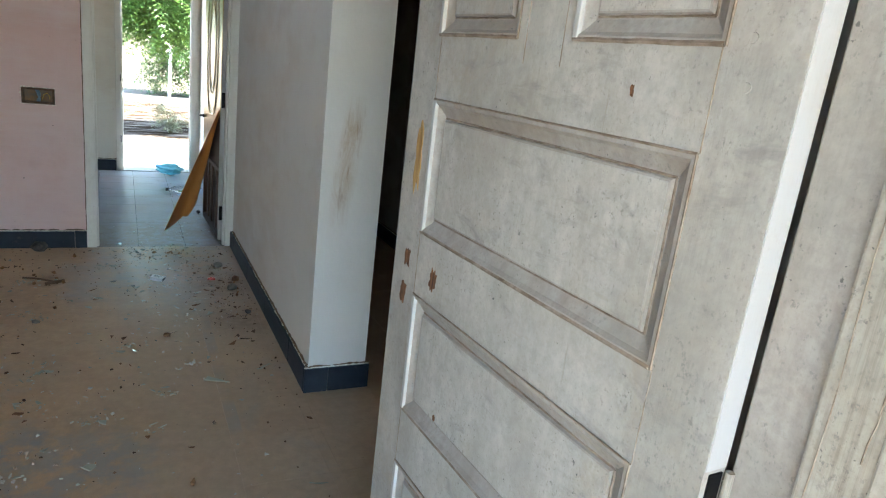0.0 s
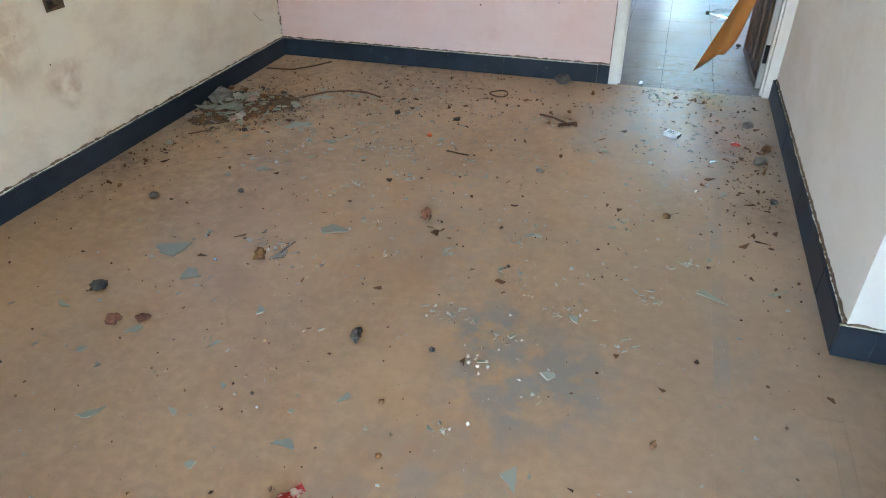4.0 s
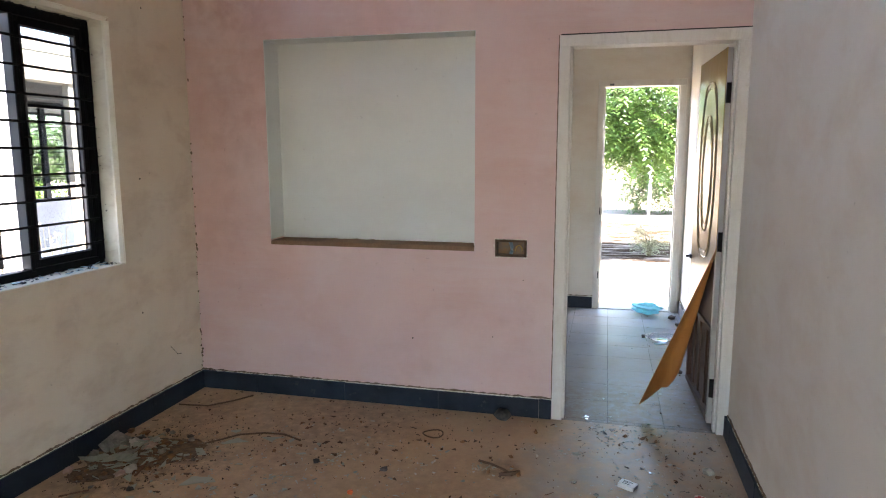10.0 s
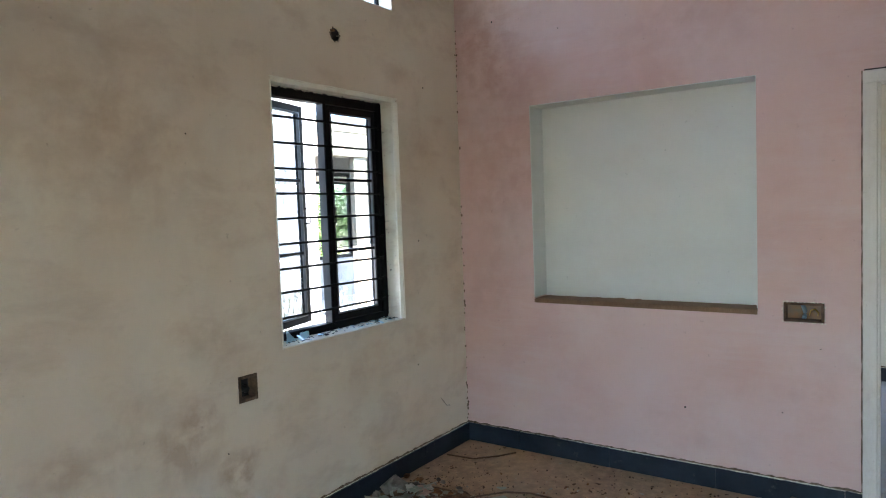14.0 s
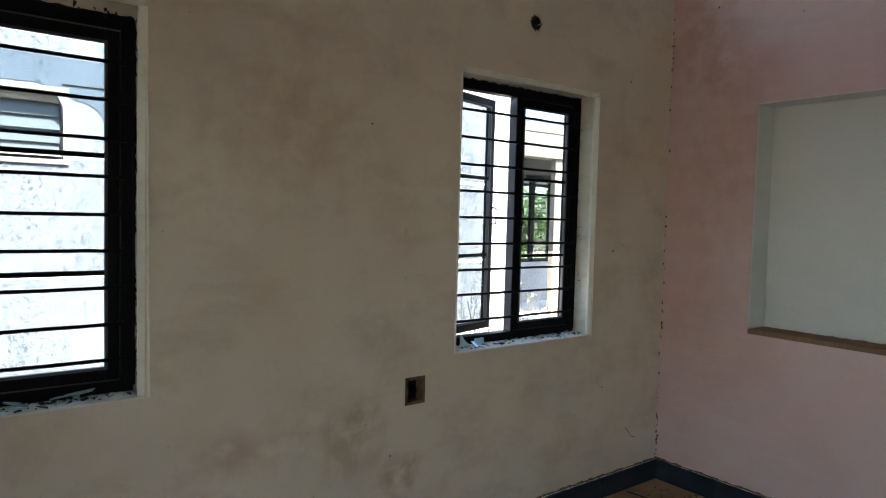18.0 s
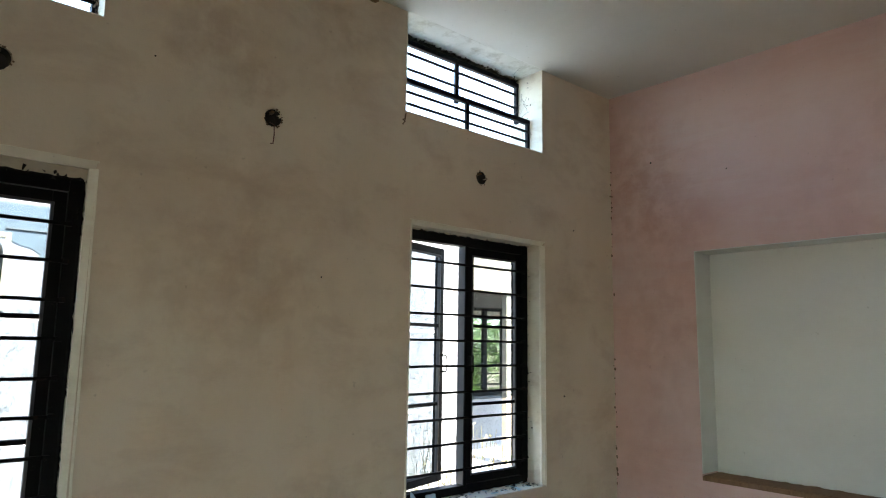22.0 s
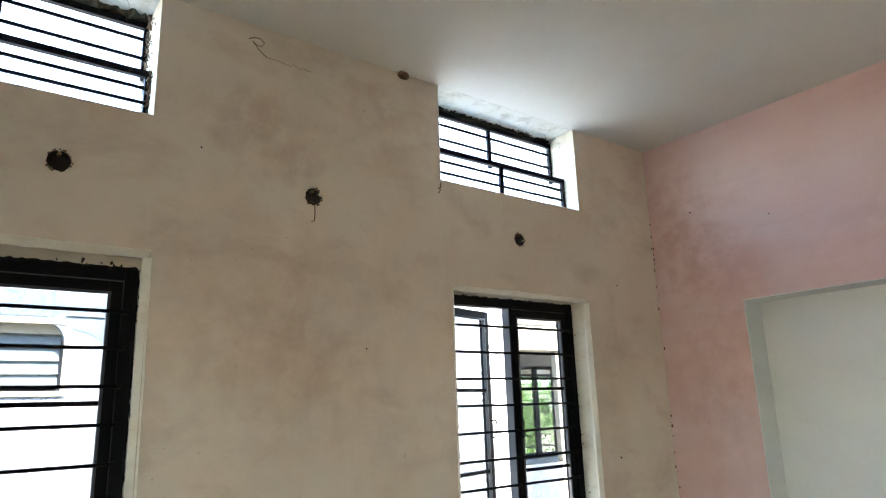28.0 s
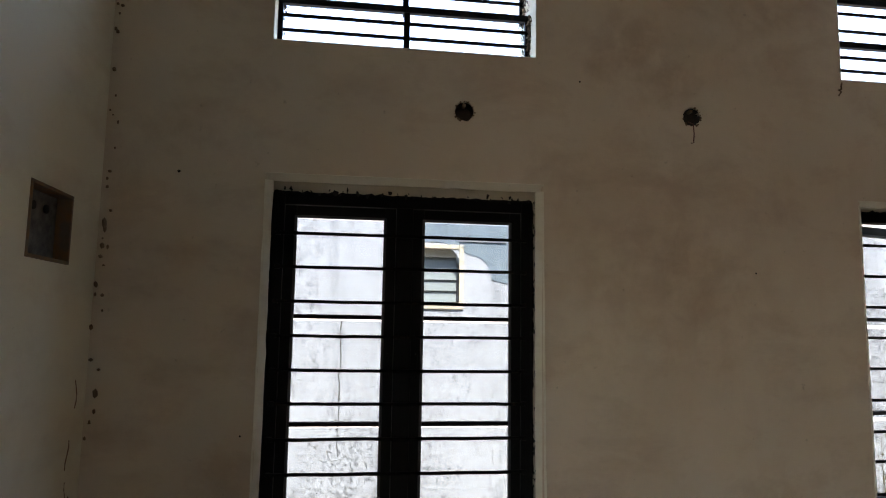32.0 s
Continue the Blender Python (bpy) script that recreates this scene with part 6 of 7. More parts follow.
stick([(-2.05, 3.93, 0.006), (-1.97, 4.06, 0.008), (-1.88, 4.18, 0.010), (-1.78, 4.29, 0.012), (-1.66, 4.34, 0.012), (-1.55, 4.35, 0.010), (-1.44, 4.31, 0.006)], 0.005, "long bent dark cable lying on the dusty floor", "twig", "cable")
stick([(-2.38, 4.60, 0.006), (-2.20, 4.62, 0.006), (-2.08, 4.72, 0.012), (-2.02, 4.84, 0.006)], 0.005, "bent dark twig in the corner", "twig")
stick([(-0.48, 4.31, 0.005), (-0.41, 4.28, 0.008), (-0.34, 4.24, 0.006), (-0.30, 4.20, 0.005)], 0.006, "short dry twig on the dusty floor")
stick([(-0.27, 4.24, 0.005), (-0.31, 4.20, 0.012), (-0.36, 4.19, 0.005)], 0.009, "short dry twig on the dusty floor")
stick([(-0.84, 3.72, 0.004), (-0.76, 3.70, 0.006), (-0.72, 3.70, 0.004)], 0.004, "short dry twig on the dusty floor")
stick([(-0.78 + 0.055 * math.cos(a), 4.56 + 0.05 * math.sin(a), 0.006 + 0.004 * math.sin(2 * a)) for a in [k * 0.45 for k in range(15)]], 0.004, "small coil of wire on the dusty floor", "twig", "cable")

PL = "rubble heap by the window wall"
rp = random.Random(12)
heap = ((-2.33, 4.03, 0.075, "stone_grey"), (-2.25, 4.07, 0.05, "stone_dark"), (-2.15, 4.02, 0.042, "mortar"), (-2.20, 3.94, 0.05, "stone_grey"), (-2.10, 4.10, 0.035, "stone_rust"), (-2.37, 3.90, 0.04, "stone_grey"), (-2.06, 4.01, 0.032, "mortar"), (-2.36, 3.73, 0.032, "stone_pink"), (-2.18, 3.74, 0.026, "stone_rust"), (-2.26, 3.68, 0.022, "stone_rust"), (-1.98, 3.98, 0.024, "stone_rust"), (-2.29, 4.18, 0.03, "stone_rust"), (-2.22, 4.12, 0.03, "mortar"), (-2.12, 3.88, 0.028, "stone_grey"), (-2.03, 4.12, 0.02, "stone_rust"), (-2.20, 4.25, 0.022, "stone_dark"))
for k, (x, y, r, m) in enumerate(heap):
    put("rubble", lump(r * 0.66, 50 + k, (1.3, 0.9, 0.6), 0.75), m, x, y, rp.uniform(0, 360), "broken mortar lump in the rubble heap", "rubble", PL)
for k in range(36):
    x, y = -2.13 + rp.gauss(0, 0.13), 3.92 + rp.gauss(0, 0.14)
    near = max(0.0, 1 - math.hypot(x + 2.24, y - 4.03) / 0.2)
    put("glass_shard", flake(rp, rp.uniform(0.025, 0.065), 0.004, rp.randint(4, 6)), "shard", max(x, -2.35), y, rp.uniform(0, 360), "dusty green glass shard in the rubble heap", "glass shard", PL, 0.004 + 0.03 * near, rp.uniform(-7, 7) * (1 + 2 * near), rp.uniform(-7, 7) * (1 + 2 * near))
for k in range(16):
    x, y = -2.19 + rp.gauss(0, 0.09), 3.97 + rp.gauss(0, 0.09)
    put("glass_shard", flake(rp, rp.uniform(0.05, 0.085), 0.004, rp.randint(4, 5)), "shard", max(x, -2.33), y, rp.uniform(0, 360), "dusty green glass shard in the rubble heap", "glass shard", PL, rp.uniform(0.012, 0.040), rp.uniform(-17, 17), rp.uniform(-17, 17))
for k in range(9):
    put("plaster_chunk", lump(rp.uniform(0.016, 0.032), 140 + k, (1.3, 0.9, 0.6), 0.8, 2), "crumb_pale" if k % 2 else "stone_pink", max(-2.36, -2.2 + rp.gauss(0, 0.1)), 3.92 + rp.gauss(0, 0.13), rp.uniform(0, 360), "whitish plaster chunk in the rubble heap", "rubble", PL, rp.uniform(0, 0.012))
for k in range(40):
    x, y = -2.12 + rp.gauss(0, 0.15), 3.95 + rp.gauss(0, 0.17)
    put("rubble", lump(rp.uniform(0.008, 0.021), 90 + k, (1.2, 0.9, 0.6), 0.6, 1), rp.choice(("stone_rust", "stone_dark", "mortar", "stone_grey", "stone_rust", "crust")), max(x, -2.38), min(y, 4.85), rp.uniform(0, 360), "small crumbled lump in the rubble heap", "rubble", PL)
slab_bit = put("mortar_slab", box(bmesh.new(), (-0.055, -0.075, 0), (0.055, 0.075, 0.022), 0.006), "stone_grey", -2.345, 4.0, 12, "broken grey mortar slab leaning on the skirting", "rubble", PL, 0.012, 4, 52)
for v in slab_bit.data.vertices:
    v.co += Vector((0.014, 0.016, 0.006)) * noise.noise(v.co * 17)
for k in range(9):
    put("wood_splinter", box(bmesh.new(), (-0.06, -0.006, 0), (0.06, 0.006, 0.006), 0.002), "torn_wood", max(-2.34, -2.15 + rp.gauss(0, 0.13)), 3.85 + rp.gauss(0, 0.13), rp.uniform(0, 360), "dirty wood splinter in the rubble heap", "splinter", PL, 0.01, rp.uniform(-8, 8), rp.uniform(-8, 8))


def scatter(name, material, spots, size, thick, seed, label, flat=True):
    """Countless small bits: spots are (x, y, spread x, spread y, number)."""
    r0 = random.Random(seed)
    bm = bmesh.new()
    for x, y, sx, sy, n in spots:
        for _ in range(n):
            px, py = r0.gauss(x, sx), r0.gauss(y, sy)
            if not (XL + 0.04 < px < XR - 0.04 and 0.7 < py < 7.6) or (px < -0.2 and py > YP - 0.03):
                continue
            r = size * (0.30 + r0.random() ** 3 * 1.5)
            m = pose(px, py, 0.001, r0.uniform(-14, 14) if flat else r0.uniform(0, 360), r0.uniform(-14, 14) if flat else r0.uniform(0, 360), r0.uniform(0, 360))
            if flat:
                add_flake(bm, r0, r, thick, r0.randint(3, 5), m)
            else:
                m.translation.z = r * 0.4
                vs = [bm.verts.new(m @ (Vector(c) * r * r0.uniform(0.6, 1.1))) for c in ((1, 0, 0), (-1, 0, 0), (0, 0.8, 0), (0, -0.8, 0), (0, 0, 0.7), (0, 0, -0.7))]
                for f in ((0, 2, 4), (2, 1, 4), (1, 3, 4), (3, 0, 4), (2, 0, 5), (1, 2, 5), (3, 1, 5), (0, 3, 5)):
                    bm.faces.new([vs[i] for i in f])
    bmesh.ops.recalc_face_normals(bm, faces=bm.faces)
    return tagged(part(name, bm, material), label, "debris", kind="stuff")


scatter("glass_chips", "chip", ((0.30, 4.15, 0.18, 0.40, 230), (-0.2, 3.6, 0.6, 0.7, 120), (-1.25, 3.75, 0.35, 0.3, 260), (-0.9, 4.1, 0.2, 0.15, 60), (-1.2, 2.5, 0.5, 0.4, 60), (0.3, 2.6, 0.25, 0.7, 60), (-0.9, 1.7, 0.7, 0.4, 45), (0.30, 4.85, 0.2, 0.10, 160), (0.45, 5.3, 0.15, 0.2, 40), (0.35, 5.6, 0.25, 0.5, 40)), 0.0105, 0.0025, 5, "small glass chips strewn over the dusty floor")
scatter("glass_splinters", "shard", ((-1.4, 3.8, 0.4, 0.35, 95), (-1.7, 3.9, 0.25, 0.25, 60), (-1.0, 2.6, 0.6, 0.6, 30), (-0.9, 1.8, 0.6, 0.3, 35)), 0.022, 0.003, 6, "dull green glass splinters strewn over the dusty floor")
scatter("mirror_chips", "mirror_bit", ((0.30, 3.95, 0.2, 0.5, 26), (0.20, 4.80, 0.14, 0.09, 40), (0.16, 4.72, 0.10, 0.13, 34), (0.33, 4.55, 0.12, 0.16, 26), (0.25, 4.25, 0.16, 0.2, 18), (0.35, 3.7, 0.14, 0.3, 9), (-0.9, 3.4, 0.6, 0.6, 12), (-1.2, 2.5, 0.4, 0.4, 8)), 0.015, 0.003, 15, "bright silvered glass chips strewn by the inner doorway")
scatter("brown_bits", "stone_rust", ((0.20, 4.74, 0.10, 0.10, 16), (0.58, 4.05, 0.08, 0.25, 26), (-1.9, 4.1, 0.2, 0.2, 30), (-1.2, 4.5, 0.6, 0.25, 34), (-0.36, 4.26, 0.05, 0.05, 14), (-2.3, 3.2, 0.05, 0.15, 18), (-1.0, 3.2, 0.7, 0.8, 34), (-0.6, 2.0, 0.5, 0.5, 14)), 0.011, 0.004, 16, "brown dry lumps strewn over the floor", False)
scatter("dirt_crumbs", "crumb", ((-1.2, 4.4, 0.6, 0.3, 330), (0.58, 4.0, 0.10, 0.6, 120), (0.5, 4.6, 0.15, 0.25, 60), (-1.0, 2.8, 0.8, 0.8, 90), (-2.28, 3.2, 0.07, 0.9, 180), (0.62, 3.2, 0.06, 0.5, 130), (-0.9, 1.8, 0.7, 0.4, 80), (-2.12, 3.95, 0.17, 0.17, 620), (0.55, 6.8, 0.12, 0.5, 40), (-1.1, 4.85, 0.7, 0.04, 130)), 0.0055, 0.004, 7, "dark crumbs of dirt strewn over the floor", False)
scatter("plaster_crumbs", "crumb_pale", ((-2.2, 3.9, 0.15, 0.2, 110), (-1.2, 3.7, 0.5, 0.5, 130), (0.5, 3.9, 0.2, 0.6, 130), (-0.8, 2.2, 0.7, 0.6, 70)), 0.006, 0.004, 8, "pale plaster crumbs strewn over the floor", False)
scatter("straw_bits", "twig", ((-1.3, 4.2, 0.6, 0.4, 110), (-0.8, 2.6, 0.8, 0.8, 55), (0.55, 3.9, 0.13, 0.6, 80), (-2.0, 4.0, 0.2, 0.25, 300), (-1.2, 4.5, 0.7, 0.25, 150)), 0.012, 0.003, 9, "dark dry leaf and bark bits on the floor")

rc = random.Random(23)
CLUSTERS = [(rc.uniform(-1.75, 0.1), rc.uniform(2.5, 4.6), rc.uniform(0.02, 0.05)) for _ in range(46)] + [(rc.uniform(-0.6, 0.45), rc.uniform(1.9, 3.2), rc.uniform(0.02, 0.04)) for _ in range(12)]
scatter("glass_clusters", "shard", [(x, y, q, q * 0.7, rc.randint(4, 12)) for x, y, q in CLUSTERS], 0.016, 0.003, 25, "heaplets of dull green glass bits on the dusty floor")
scatter("crumb_clusters", "crumb", [(x, y, q * 1.2, q, rc.randint(1, 4)) for x, y, q in CLUSTERS], 0.0055, 0.004, 26, "dark crumbs lying among the glass bits", False)
scatter("pale_clusters", "crumb_pale", [(x, y, q * 1.3, q, rc.randint(3, 10)) for x, y, q in CLUSTERS], 0.007, 0.004, 27, "pale plaster crumbs lying among the glass bits", False)
scatter("dry_leaf_bits", "leaf_litter", ((-1.3, 4.5, 0.6, 0.25, 90), (-1.0, 3.4, 0.7, 0.7, 110), (0.56, 3.9, 0.10, 0.5, 70), (-0.7, 2.2, 0.7, 0.5, 60), (-2.25, 3.3, 0.08, 0.6, 50)), 0.017, 0.003, 28, "curled brown dry leaf bits on the dusty floor")
bm = bmesh.new()
for cx_, cy_, rx_, ry_, hh in ((-2.20, 3.98, 0.24, 0.22, 0.030), (-2.02, 4.06, 0.16, 0.14, 0.014), (-2.24, 3.76, 0.12, 0.10, 0.009)):
    grid = []
    for i in range(15):
        row = []
        for k in range(28):
            a = 2 * math.pi * k / 28
            q = i / 14 * (1 + 0.30 * noise.noise(Vector((2.2 * math.cos(a), 2.2 * math.sin(a), cx_ * 7))))
            x, y = max(XL + 0.02, cx_ + rx_ * q * math.cos(a)), cy_ + ry_ * q * math.sin(a)
            z = hh * max(0.0, 1 - i / 14) ** 1.4 * (1 + 0.5 * noise.noise(Vector((x * 30, y * 30, 0)))) + 0.007 * abs(noise.noise(Vector((x * 75, y * 75, 4)))) * (i < 14)
            row.append(bm.verts.new((x, y, z if i < 14 else -0.0005)))
        grid.append(row)
    for r, t in zip(grid, grid[1:]):
        for k in range(28):
            l = (k + 1) % 28
            bm.faces.new((r[k], t[k], t[l], r[l]))
bmesh.ops.remove_doubles(bm, verts=bm.verts, dist=0.0004)
bmesh.ops.recalc_face_normals(bm, faces=bm.faces)
tagged(part("soil_heap", bm, "soil"), "low heap of dark brown soil and crumbs by the skirting", "soil", kind="stuff")


# ---- window sills ----
def sill_litter(win, depth, seed, plates):
    r0 = random.Random(seed)
    y0, y1, z0, z1 = win
    for x, y, r, rx, ry, rz, n in plates:
        put("glass_shard", flake(r0, r, 0.004, n), "sill_glass", x, y, rz, "pale blue broken pane piece on the window sill", "glass shard", "shards on the window sills", z0 + 0.012, rx, ry)
    bm = bmesh.new()
    for _ in range(70):
        add_flake(bm, r0, r0.uniform(0.006, 0.020), 0.003, r0.randint(3, 5), pose(XL - r0.uniform(0.005, depth), r0.uniform(y0 + 0.02, y1 - 0.03), z0 + 0.008 + r0.uniform(0, 0.006), r0.uniform(-20, 20), r0.uniform(-20, 20), r0.uniform(0, 360)))
    tagged(part("paint_flakes", bm, "smudge"), "black putty and paint flakes on the window sill", "flakes", kind="stuff")
    bm = bmesh.new()
    for _ in range(26):
        add_flake(bm, r0, r0.uniform(0.010, 0.028), 0.003, r0.randint(3, 5), pose(XL - r0.uniform(0.01, depth - 0.01), r0.uniform(y0 + 0.04, y1 - 0.04), z0 + 0.010 + r0.uniform(0, 0.006), r0.uniform(-15, 15), r0.uniform(-15, 15), r0.uniform(0, 360)))
    tagged(part("sill_chips", bm, "sill_glass"), "pale glass chips on the window sill", "glass chips", kind="stuff")


sill_litter(W1, 0.085, 4, ((-2.478, 1.86, 0.11, 10, -6, 85, 4), (-2.49, 1.70, 0.06, -8, 5, 20, 5), (-2.47, 1.55, 0.05, 8, 6, 60, 4)))
sill_litter(W2, 0.10, 6, ((-2.505, 3.47, 0.055, 0, 58, 4, 5), (-2.515, 3.585, 0.075, 0, 50, -6, 5), (-2.49, 3.54, 0.045, 10, 24, 40, 4)))

# ---- back room ----
def plastic_bottle():
    b = empty("plastic_bottle", pose(0.46, 6.74, 0.034, 0, 90, 12))
    bm = bmesh.new()
    prof = [(0.0, 0.0), (0.030, 0.004), (0.034, 0.015), (0.034, 0.05), (0.031, 0.06), (0.034, 0.07), (0.034, 0.15), (0.030, 0.175), (0.016, 0.205), (0.0125, 0.215), (0.0125, 0.235)]
    n = 20
    rings = [[bm.verts.new((r * math.cos(2 * math.pi * k / n), r * math.sin(2 * math.pi * k / n), z)) for k in range(n)] for r, z in prof[1:]]
    for p, q in zip(rings, rings[1:]):
        for k in range(n):
            l = (k + 1) % n
            bm.faces.new((p[k], p[l], q[l], q[k]))
    bm.faces.new(rings[0][::-1])
    body = part("body", bm, "bottle", b)
    for f in body.data.polygons:
        f.use_smooth = True
    part("cap", rod(bmesh.new(), (0, 0, -0.002 + 0.235), (0, 0, 0.258), 0.0155, 16), "cap", b, "black screw cap")
    b.matrix_basis = pose(0.66, 6.74, 0.034, 0, -90, 8)
    tagged(b, "clear plastic bottle with black cap lying on the floor", "bottle")


plastic_bottle()
bg = lump(0.105, 14, (1.28, 0.76, 0.50), 0.42, 4)
for v in bg.verts:
    v.co += v.co.normalized() * 0.012 * noise.noise(v.co * 48)
    v.co.z = max(v.co.z, 0.0)
bag = put("plastic_bag", bg, "bag", 0.48, 7.60, -12, "crumpled turquoise plastic bag by the back doorway", "plastic bag")
for p in bag.data.polygons:
    p.use_smooth = True
put("glass_shard", flake(rr, 0.07, 0.004, 4), "sill_glass", 0.55, 6.62, 10, "pale glass strip lying beside the bottle", "glass shard", SH, 0.002)
for x, y, r, s in ((0.70, 7.45, 0.035, 61), (0.73, 7.2, 0.03, 62), (0.72, 6.9, 0.02, 63), (0.62, 5.9, 0.02, 64)):
    put("stone", lump(r, s, (1, 1, 0.7), 0.4, 1), "stone_dark", x, y, 0, "small dark lump on the grey tiles", "stone", ST)

# ---- neighbour's house seen through the windows ----
XN = -5.2
nb = empty("neighbour_house", pose(XN, 2, GROUND))
tagged(nb, "weathered whitewashed house with a louvred window", "house")


def nw(lo, hi):
    return tuple(a - b for a, b in zip(lo, (XN, 2, GROUND))), tuple(a - b for a, b in zip(hi, (XN, 2, GROUND)))


LV = (1.72, 2.185, 1.84, 2.30)
part("wall", slab((-4, 6.32), (GROUND, 3.1), ((LV[0], LV[1], LV[2], LV[3]),), 0.2, lambda u, v, w: (-w, u - 2, v - GROUND)), "neighbour", nb)
bm = bmesh.new()
n = 16
curve = [(LV[1] + 0.10 + 0.16 * math.sin(k / n * math.pi / 2), LV[2] + 0.27 + 0.19 * math.cos(k / n * math.pi / 2)) for k in range(n + 1)]
shape = [(1.80, 2.52), (1.80, 2.335), (2.05, 2.34), *[(a, b - 0.06) for a, b in curve], (2.75, 1.98), (2.75, 2.52)]
fa = [bm.verts.new((0.004, u - 2, v - GROUND)) for u, v in shape]
fb = [bm.verts.new((0.0, u - 2, v - GROUND)) for u, v in shape]
bm.faces.new(fa)
for k in range(len(shape)):
    l = (k + 1) % len(shape)
    bm.faces.new((fa[k], fa[l], fb[l], fb[k]))
bmesh.ops.recalc_face_normals(bm, faces=bm.faces)
part("arch_band", bm, "neighbour_band", nb, "pale blue grey band curving over the window")
lw = empty("louvre_window", None, nb)
part("surround", bar_frame(bmesh.new(), -0.06, 0.012, LV[0] - 2 - 0.02, LV[1] - 2 + 0.035, LV[2] - GROUND - 0.03, LV[3] - GROUND + 0.02, 0.035, 0.006), "beige", lw)
for k in range(4):
    z = LV[2] + 0.045 + 0.088 * k - GROUND
    part("louvre_blade", box(bmesh.new(), (-0.048, LV[0] - 2 + 0.01, -0.002), (0.046, LV[1] - 2 - 0.01, 0.003), 0.0, Matrix.Translation((-0.08, 0, z + 0.03)) @ pose(0, 0, 0, 0, 79, 0)), "louvre", lw)
part("hood", boxes(((-0.14, LV[0] - 2, LV[3] - GROUND - 0.075), (-0.05, LV[1] - 2, LV[3] - GROUND))), "beige", lw, "beige panel under the arch")
bm = bmesh.new()
r_ = 0.13
arc = [(LV[1] - r_ + r_ * math.sin(k / 10 * math.pi / 2), LV[3] - r_ + r_ * math.cos(k / 10 * math.pi / 2)) for k in range(11)] + [(LV[1], LV[3])]
fa = [bm.verts.new((0.006, u - 2, v - GROUND)) for u, v in arc]
fb = [bm.verts.new((-0.05, u - 2, v - GROUND)) for u, v in arc]
bm.faces.new(fa)
for k in range(len(arc)):
    l = (k + 1) % len(arc)
    bm.faces.new((fa[k], fa[l], fb[l], fb[k]))
bmesh.ops.recalc_face_normals(bm, faces=bm.faces)
part("spandrel", bm, "neighbour", lw, "whitewashed rounded corner over the louvres")
# Thin raised strip draws a dark line across the wall.
part("dark_strip", boxes(nw((XN - 0.02, 2.18, 2.346), (XN + 0.012, 2.56, 2.354))), "far_shade_grey", nb, "thin dark strip on the wall")
part("wall_crack", tube(bmesh.new(), [(0.002, 1.28 - 2 + 0.025 * noise.noise(Vector((k * 0.6, 3, 0))), 1.75 - 0.05 * k - GROUND) for k in range(22)], 0.004, 4), "pit", nb, "dark crack in the whitewash")
# Dark plate stands in for the unlit room behind the louvres.
part("dark_backing", boxes(((-0.6, LV[0] - 2 - 0.2, LV[2] - GROUND - 0.2), (-0.58, LV[1] - 2 + 0.2, LV[3] - GROUND + 0.2))), "pit", lw)
part("verandah_beam", boxes(nw((-7.0, 6.32, 2.40), (-6.75, 12.5, 2.75)), bevel=0.01), "beige", nb, "beige verandah beam")
part("verandah_roof", boxes(nw((-9.3, 6.32, 2.75), (-6.74, 12.5, 2.88)), bevel=0.01), "beige", nb)
part("verandah_pillar", boxes(nw((-6.88, 8.66, GROUND), (-6.78, 8.95, 2.398)), bevel=0.01), "beige", nb, "beige verandah pillar")
part("verandah_floor", boxes(nw((-9.0, 6.32, GROUND), (-6.6, 12, GROUND + 0.3)), bevel=0.01), "neighbour", nb)
part("roof_slab", boxes(nw((-12, -4, 3.1), (XN + 0.12, 6.4, 3.2)), bevel=0.01), "neighbour", nb)
part("side_wall", boxes(nw((-12, 6.12, GROUND), (XN - 0.2, 6.32, 3.1))), "neighbour", nb)

b2 = empty("far_house", pose(-9, 10.4, GROUND))
tagged(b2, "far white house with black barred windows seen through", "house")
FW = (9.95, 11.05, 0.70, 2.35)
part("front_wall", slab((7.5, 13.5), (GROUND, 3.4), (FW,), 0.2, lambda u, v, w: (-w, u - 10.4, v - GROUND)), "far_shade_grey", b2)
part("back_wall", slab((7.5, 16), (GROUND, 3.4), ((12.2, 14.9, 0.5, 2.35),), 0.2, lambda u, v, w: (-2.4 - w, u - 10.4, v - GROUND)), "wall_white", b2)
part("room_ceiling", boxes(((-2.6, -3, 3.0 - GROUND), (-0.2, 5.6, 3.1 - GROUND))), "ceiling", b2)
for xx, (a, b, c, d) in ((-0.08, FW), (-2.48, (12.2, 14.9, 0.5, 2.35))):
    wv = empty("window", None, b2)
    part("window_frame", bar_frame(bmesh.new(), xx - 0.03, xx + 0.03, a - 10.4, b - 10.4, c - GROUND, d - GROUND, 0.06), "black", wv)
    part("mullion", boxes(((xx - 0.03, (a + b) / 2 - 10.4 - 0.05, c - GROUND), (xx + 0.03, (a + b) / 2 - 10.4 + 0.05, d - GROUND))), "black", wv)
    for k in range(1, 8):
        z = c + (d - c) * k / 8 - GROUND
        part("bar", rod(bmesh.new(), (xx + 0.02, a - 10.4, z), (xx + 0.02, b - 10.4, z), 0.009, 6), "iron", wv)


